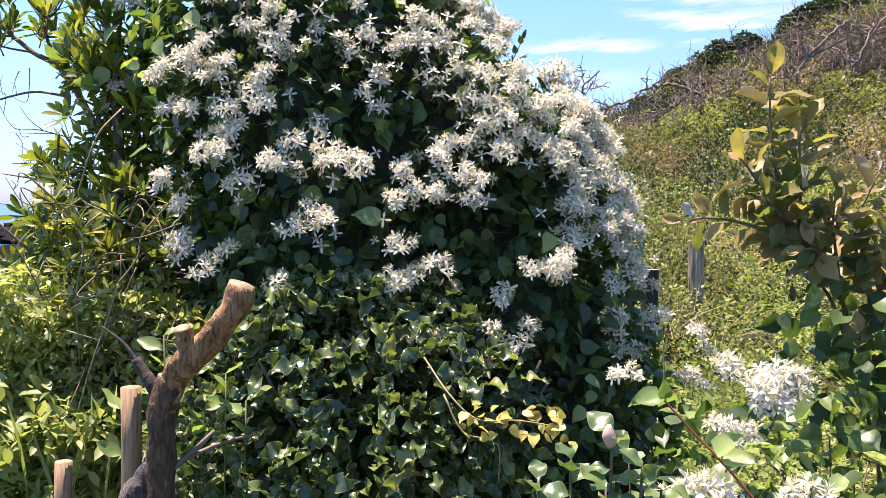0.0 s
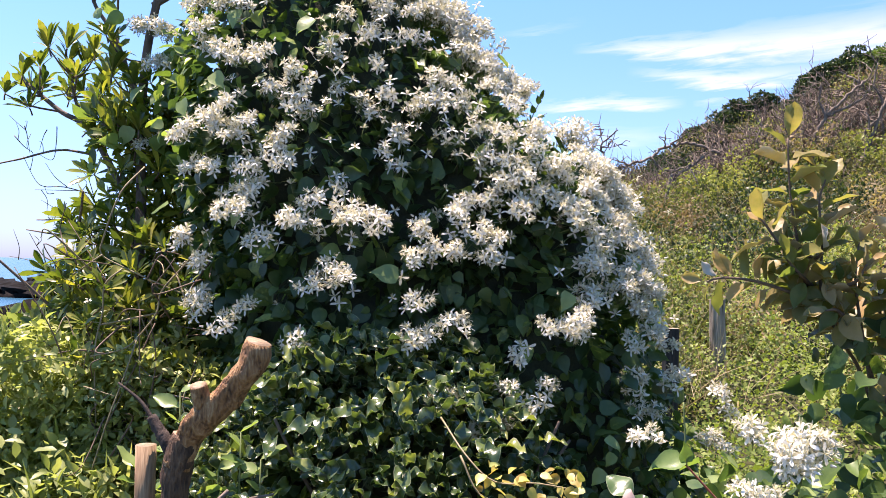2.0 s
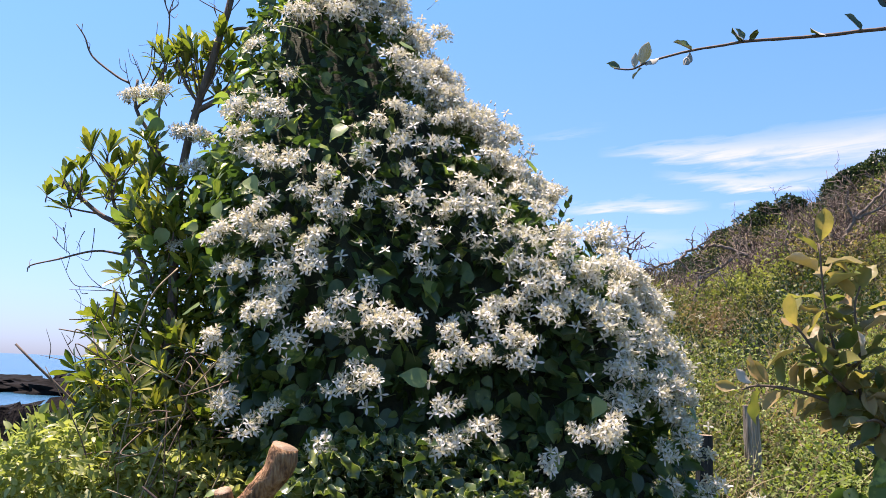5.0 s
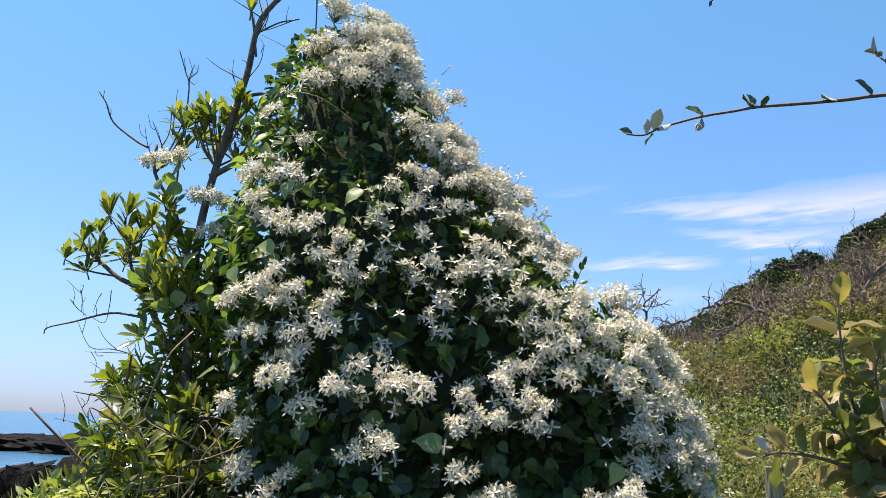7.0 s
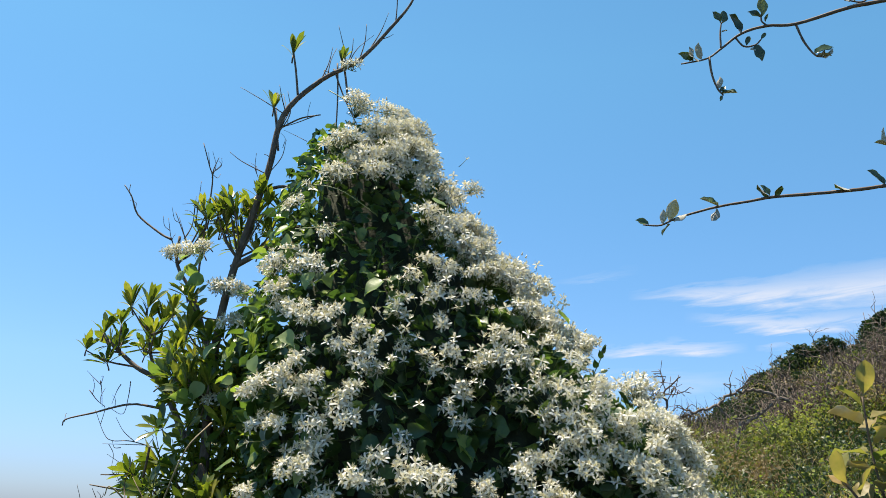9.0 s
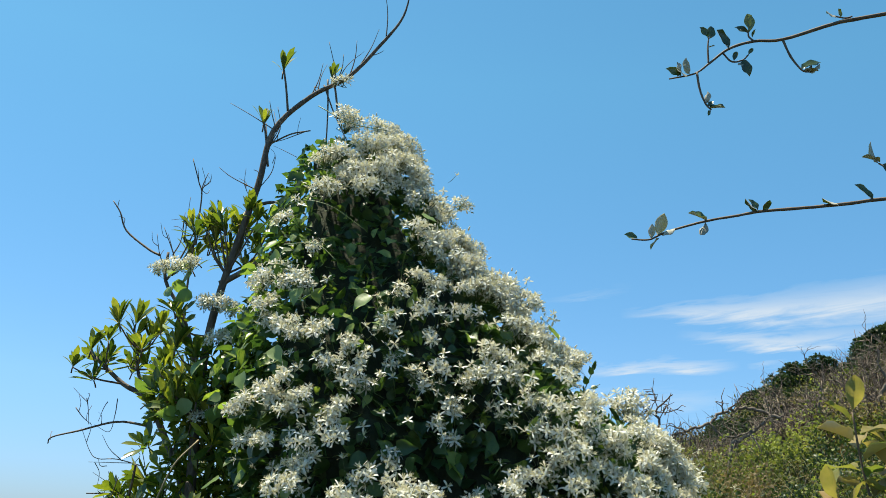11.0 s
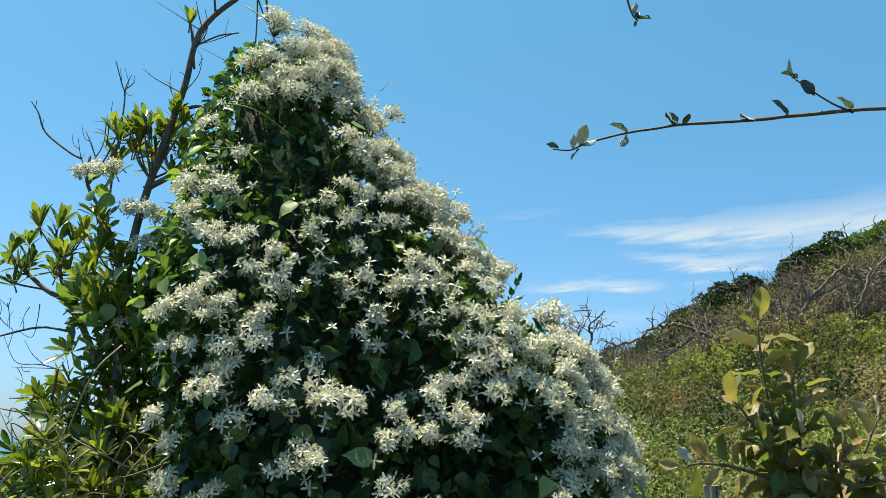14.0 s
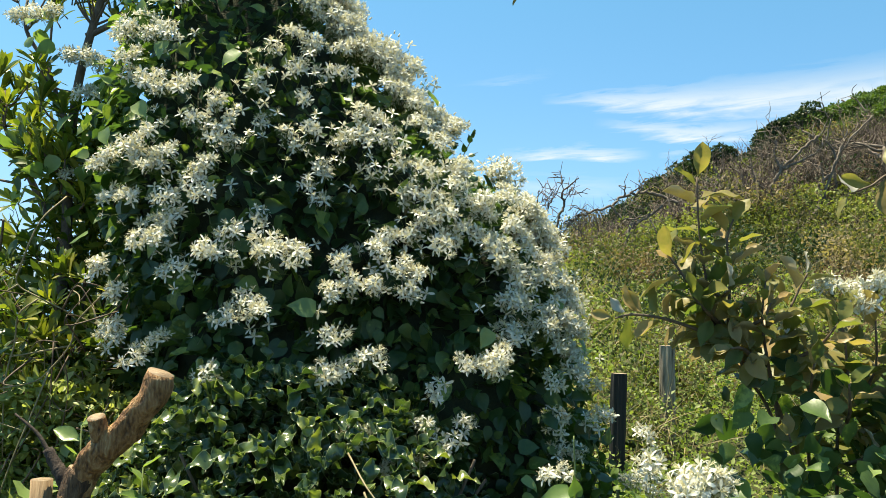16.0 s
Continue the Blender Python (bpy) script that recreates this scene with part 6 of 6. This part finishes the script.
    # hill scrub: rounded clumps of three kinds
    for name, mat, c, n, lo, hi, tall, size, label, seed in (
            ("green_scrub", M_HILL, 130, 230000, 0.35, 1.0, 1.6, 0.085, "rounded yellow-green bushes on the hillside", 1),
            ("dark_scrub", M_CREST, 85, 80000, 0.35, 0.9, 1.5, 0.09, "dark green bushes on the hillside", 2),
            ("crest_scrub", M_CREST, 90, 90000, 0.45, 0.85, 1.0, 0.085, "dark low scrub along the hill crest", 4),
            ("dry_scrub", M_DRY, 115, 110000, 0.3, 0.8, 1.4, 0.075, "dry brown withered bushes on the hillside", 3)):
        k = np.random.default_rng(800 + seed)
        cy = (6.0 if seed < 3 else 8.2) + (16.0 if seed < 3 else 13.8) * k.uniform(0, 1, c) ** (1.0 if seed != 3 else 0.75)
        cx = (k.uniform(0.06, 0.74, c) + k.normal(0, 0.02, c)) * cy
        if seed == 4:
            cx = k.uniform(3.9, 14.5, c)
            cy = 20.0 + k.normal(0, 0.7, c) - 0.12 * np.maximum(cx - 9, 0)
        cr = k.uniform(lo, hi, c) * (0.25 + 0.048 * cy)
        ch = cr * k.uniform(0.7, tall, c) * (0.55 if seed == 4 else np.interp(cy, [8, 13, 19], [1.0, 0.85, 0.42]))
        i = k.integers(0, c, n)
        d = unit(k.normal(0, 1, (n, 3)))
        d[:, 2] = np.abs(d[:, 2])
        lobes = 1 + 0.3 * waves(d[:, 0] * 2 + i * 0.7, d[:, 1] * 2 + d[:, 2] * 1.5, 86, 1.3)
        q = (k.uniform(0.35, 1.05, n) ** 0.5 * lobes)[:, None]
        P = np.stack([cx[i], cy[i], land(cx[i], cy[i]) - 0.05], -1) + d * q * np.stack([cr[i], cr[i], ch[i]], -1)
        P[:, 2] = np.maximum(P[:, 2], land(P[:, 0], P[:, 1]) + 0.02)
        stuff(name, CHIP, [mat], P, unit(d + k.normal(0, 0.7, (n, 3))), unit(d * 0.7 + np.array((0, 0, 0.2)) + k.normal(0, 0.45, (n, 3))), k.uniform(0.45, 1.0, n) * size * np.interp(cy[i], [6, 16], [0.55, 1.0]), label, "scrub", k)
    n = 14000
    y = 8.0 + 15.0 * g.uniform(0, 1, n)
    x = g.uniform(0.03, 0.80, n) * y
    P = np.stack([x, y, land(x, y) + g.uniform(0.02, 0.2, n)], -1)
    stuff("hill_undergrowth", CHIP, [M_HILL], P, unit(g.normal(0, 0.8, (n, 3)) + np.array((0, 0, 0.2))), unit(np.array((0, -0.2, 0.7)) + g.normal(0, 0.6, (n, 3))), g.uniform(0.04, 0.09, n), "dry low undergrowth on the hillside", "undergrowth", g)
    # arching straw and bramble stems over the lower slope
    n = 9000
    y = 5.2 + 9.0 * g.uniform(0, 1, n) ** 1.1
    x = g.uniform(0.06, 0.72, n) * y
    ok = waves(x, y, 87, 2.2, 3) + g.normal(0, 0.25, n) + 0.07 * (y - 8) > 0.05
    x, y = x[ok], y[ok]
    n = len(x)
    P = np.stack([x, y, land(x, y) + g.uniform(0.1, 0.4, n)], -1)
    stuff("dry_straw", [leaf_shape(0.014, [1, 1, 0.9, 0.6], 0.2, d) for d in (0.2, 0.5, 0.9)], [M_STRAW], P, unit(np.array((0, 0, 0.6)) + g.normal(0, 0.6, (n, 3))), unit(g.normal(0, 1, (n, 3))), g.uniform(0.12, 0.42, n), "pale dry straw and bramble stems on the slope", "dry grass", g)
    # broad pale weed leaves near the stakes
    m = 900
    x, y = g.uniform(-1.5, -0.62, m), g.uniform(1.9, 2.7, m)
    top = 1.49 - 0.24 * y + 0.08 * waves(x, y, 64, 0.4) + 0.05 * g.uniform(-1, 1, m)
    P = np.stack([x, y, top], -1)
    stuff("broad_weeds", OVATE, [M_WEED], P, unit(g.normal(0, 0.8, (m, 3)) + np.array((0, -0.2, 0.4))), unit(np.array((0, -0.2, 0.9)) + g.normal(0, 0.35, (m, 3))), g.uniform(0.024, 0.052, m), "broad pale green weed leaves around the stakes", "weeds", g)
    # dry stalks among it
    n = 13000
    y = 9.0 + 11.5 * g.uniform(0, 1, n)
    x = g.uniform(0.05, 0.78, n) * y
    ok = waves(x, y, 85, 3.5, 2) + g.normal(0, 0.3, n) > 0.05
    x, y = x[ok], y[ok]
    n = len(x)
    P = np.stack([x, y, land(x, y) + 0.05], -1)
    stuff("dry_stalks", [leaf_shape(0.022, [1, 0.9, 0.7], 0.2, d) for d in (0.1, 0.35, 0.6)], [M_DEADFINE], P, unit(np.array((0, 0, 1)) + g.normal(0, 0.4, (n, 3))), unit(g.normal(0, 1, (n, 3))), g.uniform(0.15, 0.5, n), "dry brown stalks and brambles", "dead brush", g)


build_weeds()

# ---- dead trees and wind-bent trees on the hill ----


def dead_tree(base, lean, height, gen, spread=0.9, levels=4, r=0.06):
    """A gnarled leafless tree: every limb is a part, its twigs one more."""
    ob = thing("dead_tree", base, "bare weathered dead tree with twisted grey branches", "dead tree", "dead trees on the hill")
    twigs = []

    def grow(p, d, L, rad, level):
        pts = [p]
        q, dd = np.array(p, float), unit(d)
        steps = 5
        for _ in range(steps):
            dd = unit(dd + gen.normal(0, 0.33, 3) * np.array((1, 1, 0.8)) + np.array((lean * 0.12, 0, 0.03)))
            q = q + dd * L / steps
            pts.append(q)
        path = smooth_path(pts, 3)
        piece = tube(path, rad, rad * 0.55, 7 if level < 2 else 4, 0.06, gen)
        if level < 2:
            part("trunk" if level == 0 else "branch", build_mesh("branch", piece[0], piece[1], [M_DEAD], piece[2]), ob)
        else:
            twigs.append(piece)
        if level + 1 < levels:
            kids = gen.integers(3, 6)
            for _ in range(kids):
                i = gen.integers(len(path) // 3, len(path))
                c = unit(dd + gen.normal(0, spread, 3) + np.array((lean * 0.2, 0, 0.15)))
                grow(path[i], c, L * gen.uniform(0.5, 0.8), rad * 0.5, level + 1)

    grow(np.array(base, float), np.array((lean, gen.normal(0, 0.1), 1.0)), height, r, 0)
    if twigs:
        v, f, i = join(twigs)
        part("twig_spray", build_mesh("twig_spray", v, f, [M_DEADFINE], i), ob, kind="stuff")
    return ob


def dead_boughs(base, paths, gen, label, mat):
    """A dead tree whose main boughs follow given bends, with fine twigs along them."""
    ob = thing("dead_tree", base, label, "dead tree", "dead trees on the hill")
    fine = []
    for pts, r0, r1 in paths:
        path = smooth_path(pts, 6, 0.012, gen)
        v, f, i = tube(path, r0 * 0.78, r1 * 0.7, 8, 0.1, gen)
        part("branch", build_mesh("branch", v, f, [mat], i), ob)
        for _ in range(4):
            q = path[gen.integers(len(path) // 3, len(path))]
            d, pts2 = unit(gen.normal(0, 0.7, 3) + np.array((-0.15, 0, 0.45))), [q]
            L = gen.uniform(0.2, 0.5)
            for _ in range(4):
                d = unit(d + gen.normal(0, 0.4, 3))
                pts2.append(pts2[-1] + d * L / 4)
            fine.append(tube(smooth_path(pts2, 2), r1 * 0.7, 0.006, 4, 0.05, gen))
            for _ in range(3):
                p = pts2[gen.integers(2, 5)]
                fine.append(tube(np.array([p, p + unit(d + gen.normal(0, 0.6, 3)) * 0.12, p + unit(d + gen.normal(0, 0.7, 3)) * 0.26]), 0.008, 0.004, 4, 0, gen))
    v, f, i = join(fine)
    part("twig_spray", build_mesh("twig_spray", v, f, [mat], i), ob, kind="stuff")


def crest_tree(x, y, h, w, gen, mat, label):
    """A wind-clipped tree: short crooked stems under a dense domed crown that slopes away on the seaward side."""
    z = float(land(x, y))
    ob = thing("windswept_tree", (x, y, z), label, "tree", "crest trees")
    for _ in range(3):
        e = np.array((x + gen.normal(0, w * 0.35), y + gen.normal(0, 0.15), z + h * 0.7))
        v, f, i = tube(smooth_path([(x + gen.normal(0, 0.08), y, z - 0.1), (x + gen.normal(0, 0.12), y - 0.1, z + h * 0.35), e], 4), 0.045, 0.02, 6, 0.06, gen)
        part("stem", build_mesh("stem", v, f, [M_DEAD], i), ob)
    lobes = 34
    u = gen.uniform(-1, 1, lobes)
    lift = np.sqrt(np.clip(1 - np.abs(u) ** 2.4, 0, 1)) * np.interp(u, [-1, 0.5, 1], [0.55, 1.0, 0.85])
    C = np.stack([x + u * w, y + gen.normal(0, 0.35 * w, lobes), z + h * lift * gen.uniform(0.35, 0.86, lobes)], -1)
    r = gen.uniform(0.13, 0.27, lobes) * (0.5 + 0.5 * w)
    n = 15000
    k = gen.integers(0, lobes, n)
    d = unit(gen.normal(0, 1, (n, 3)) + np.array((0, 0, 0.25)))
    P = C[k] + d * (r[k] * gen.uniform(0.55, 1.08, n) ** 0.6)[:, None] * np.array((1.25, 1.1, 0.9))
    P += 0.03 * np.stack([waves(P[:, 0], P[:, 2], 91, 0.25), waves(P[:, 1], P[:, 2], 92, 0.25), waves(P[:, 0], P[:, 1], 93, 0.25)], -1)
    R = frames(unit(d + gen.normal(0, 0.6, (n, 3))), unit(d + np.array((0, 0, 0.4)) + gen.normal(0, 0.5, (n, 3))))
    v, f, i = scatter(CHIP, gen.integers(0, 3, n), R, gen.uniform(0.04, 0.085, n), P)
    part("crown", build_mesh("crown", v, f, [mat], i), ob, kind="stuff")


def dead_shrub_mesh(gen):
    """A leafless thorny shrub one metre high: crooked stems that fork twice."""
    pieces = []

    def shoot(p, d, L, rad, level):
        pts, q, dd = [p], np.array(p, float), unit(d)
        for _ in range(5):
            dd = unit(dd + gen.normal(0, 0.28, 3) + np.array((-0.03, 0, 0.06)))
            q = q + dd * L / 5
            pts.append(q)
        pieces.append(tube(np.array(pts), rad, rad * 0.45, 5 if level == 0 else 3, 0.05, gen))
        if level < 2:
            for _ in range(gen.integers(3, 6)):
                a = pts[gen.integers(2, 6)]
                shoot(a, unit(dd + gen.normal(0, 0.6, 3) + np.array((0, 0, 0.25))), L * gen.uniform(0.4, 0.7), rad * 0.5, level + 1)

    for _ in range(5):
        shoot(np.array((gen.normal(0, 0.08), gen.normal(0, 0.08), -0.08)), np.array((gen.normal(0, 0.45), gen.normal(0, 0.3), 1.0)), gen.uniform(0.5, 0.8), 0.022, 0)
    v, f, i = join(pieces)
    return v, f, i


def build_dead_shrubs():
    g = np.random.default_rng(97)
    shapes = [dead_shrub_mesh(g) for _ in range(6)]
    grey = [build_mesh("branches", v, f, [M_DEAD], i) for v, f, i in shapes]
    brown = [build_mesh("branches", v, f, [M_DEADFINE], i) for v, f, i in shapes]
    for k in range(190):
        y = g.uniform(15.2, 20.2)
        az = g.uniform(7.5, 27.0)
        x = y * math.tan(radians(az))
        if az > 21 and y > 18.5:
            continue
        s = g.uniform(0.55, 1.0) * np.interp(az, [8, 13, 16], [0.7, 0.95, 1.25])
        ob = new("dead_shrub", (grey if g.uniform() < 0.5 else brown)[k % 6])
        ob.matrix_basis = Matrix.LocRotScale((x, y, float(land(x, y)) - 0.02), Euler((0, 0, g.uniform(0, 6.3))), (s * 1.15, s * 1.15, s))
        tagged(ob, "leafless grey thorny shrub on the hillside", "dead shrub", "dead shrubs on the hill")


def build_hill_trees():
    g = np.random.default_rng(65)
    for x, y, h, lean, r in ((4.3, 16.5, 0.9, -0.5, 0.05), (6.0, 17.5, 1.0, -0.2, 0.05), (7.9, 15.8, 1.0, 0.2, 0.06), (9.0, 16.4, 0.9, -0.3, 0.06), (6.7, 18.5, 1.0, -0.2, 0.05), (9.6, 18.5, 0.9, -0.2, 0.05), (7.9, 18.6, 1.0, 0.1, 0.05)):
        dead_tree((x, y, float(land(x, y)) - 0.05), lean, h, g, r=r, levels=3)
    foot = lambda x, y: (x, y, float(land(x, y)) - 0.1)
    dead_boughs(foot(2.85, 14), [([foot(2.85, 14), (2.89, 14, 2.98), (3.02, 14, 3.17), (3.26, 14, 3.30), (3.52, 14, 3.54), (3.68, 14, 3.51)], 0.04, 0.02),
                                 ([(3.68, 14, 3.51), (3.45, 14, 3.60), (3.23, 14, 3.67), (3.00, 14, 3.64), (2.78, 14, 3.57), (2.59, 14, 3.42), (2.29, 14, 3.32), (2.07, 14, 3.22), (1.89, 14, 3.05)], 0.034, 0.026),
                                 ([(2.60, 14, 3.41), (2.79, 14, 3.22), (3.06, 14, 3.25), (3.26, 14, 3.31)], 0.022, 0.014),
                                 ([(2.07, 14, 3.2), (1.84, 14, 3.11), (2.00, 14, 3.06), (2.19, 14, 2.92)], 0.022, 0.014)], g, "pale bleached dead tree with a long arching bough", M_DEAD)
    dead_boughs(foot(1.7, 14), [([foot(1.7, 14), (1.73, 14, 3.05), (1.84, 14, 3.38), (1.78, 14, 3.59), (1.92, 14, 3.73), (2.06, 14, 3.86)], 0.035, 0.012),
                                ([(1.6, 14, 2.75), (1.52, 14, 3.18), (1.64, 14, 3.49), (1.71, 14, 3.63)], 0.024, 0.01),
                                ([(1.65, 14, 2.7), (1.41, 14, 3.22), (1.38, 14, 3.49), (1.42, 14, 3.63)], 0.022, 0.01)], g, "dark bare dead tree with crooked upright branches", M_DEADFINE)
    dead_boughs(foot(5.5, 15), [([foot(5.5, 15), (5.53, 15, 3.13), (5.54, 15, 3.73), (5.56, 15, 4.03), (5.75, 15, 4.34), (6.09, 15, 4.71), (6.39, 15, 4.97)], 0.065, 0.028),
                                ([(5.75, 15, 4.34), (5.60, 15, 4.59), (5.65, 15, 4.84)], 0.035, 0.016),
                                ([(5.76, 15, 4.35), (6.10, 15, 4.51), (6.44, 15, 4.75)], 0.035, 0.016),
                                ([(5.55, 15, 3.9), (5.3, 15, 4.1), (5.2, 15, 4.45)], 0.03, 0.014)], g, "gnarled grey dead tree with crooked trunk and boughs", M_DEAD)
    dead_boughs(foot(5.7, 15), [([foot(5.7, 15), (5.92, 15, 3.25), (6.21, 15, 3.41), (6.42, 15, 3.77), (6.40, 15, 4.07), (6.59, 15, 4.3)], 0.075, 0.028),
                                ([(6.42, 15, 3.7), (6.69, 15, 4.58), (6.88, 15, 5.10)], 0.04, 0.018)], g, "fallen leaning dead tree with thick grey trunk", M_DEAD)
    dead_boughs(foot(5.0, 15.3), [([foot(5.0, 15.3), (4.94, 15.3, 3.4), (4.68, 15.3, 3.85), (4.73, 15.3, 4.2), (4.6, 15.3, 4.45)], 0.045, 0.018),
                                  ([(4.94, 15.3, 3.45), (5.2, 15.3, 3.7), (5.25, 15.3, 4.1)], 0.03, 0.014)], g, "twisted grey dead tree on the slope", M_DEAD)
    dead_boughs(foot(6.9, 15.5), [([foot(6.9, 15.5), (6.88, 15.5, 4.55), (7.08, 15.5, 4.95), (7.55, 15.5, 5.5)], 0.05, 0.02),
                                  ([(6.95, 15.5, 4.6), (6.75, 15.5, 5.0), (6.8, 15.5, 5.4)], 0.03, 0.014)], g, "twisted grey dead tree on the slope", M_DEAD)
    # the light trees differ by a leaf colour brightened as if sunlit
    dark, light = "dark green wind-clipped tree on the hill crest", "wind-clipped tree on the hill crest, leaves coloured a sunlit green"
    for x, y, h, w, mat, label in ((4.3, 20.4, 0.45, 0.5, M_CREST, dark), (4.95, 20.3, 0.85, 0.5, M_CREST, dark), (5.6, 20.2, 1.15, 0.6, M_CREST, dark), (6.2, 20.2, 1.2, 0.45, M_CREST, dark), (5.3, 19.6, 0.7, 0.5, M_CREST, dark), (7.6, 20.2, 1.3, 0.45, M_CREST, dark), (8.15, 20.2, 1.2, 0.55, M_CREST, dark), (7.0, 20.9, 0.5, 0.6, M_CREST, dark), (8.8, 20.2, 1.05, 0.7, M_CREST_LIT, light), (9.6, 20.2, 1.0, 0.8, M_CREST_LIT, light), (10.5, 20.2, 1.05, 0.9, M_CREST_LIT, light), (9.3, 19.2, 0.8, 0.7, M_CREST_LIT, light), (10.2, 19.0, 0.9, 0.8, M_CREST_LIT, light), (11.4, 20.2, 0.85, 1.0, M_CREST_LIT, light)):
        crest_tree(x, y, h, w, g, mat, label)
    # grey brush along the crest
    n = 3200
    y = g.uniform(16.5, 20.5, n)
    x = g.uniform(0.13, 0.55, n) * y
    P = np.stack([x, y, land(x, y) + 0.1], -1)
    stuff("dead_brush", [leaf_shape(0.016, [1, 0.9, 0.7], 0.2, d) for d in (0.05, 0.25, 0.4)], [M_DEADFINE], P, unit(np.array((0, 0, 1)) + g.normal(0, 0.35, (n, 3))), unit(g.normal(0, 1, (n, 3))), g.uniform(0.35, 0.9, n), "grey leafless brush along the crest", "dead brush", g)


build_hill_trees()
build_dead_shrubs()
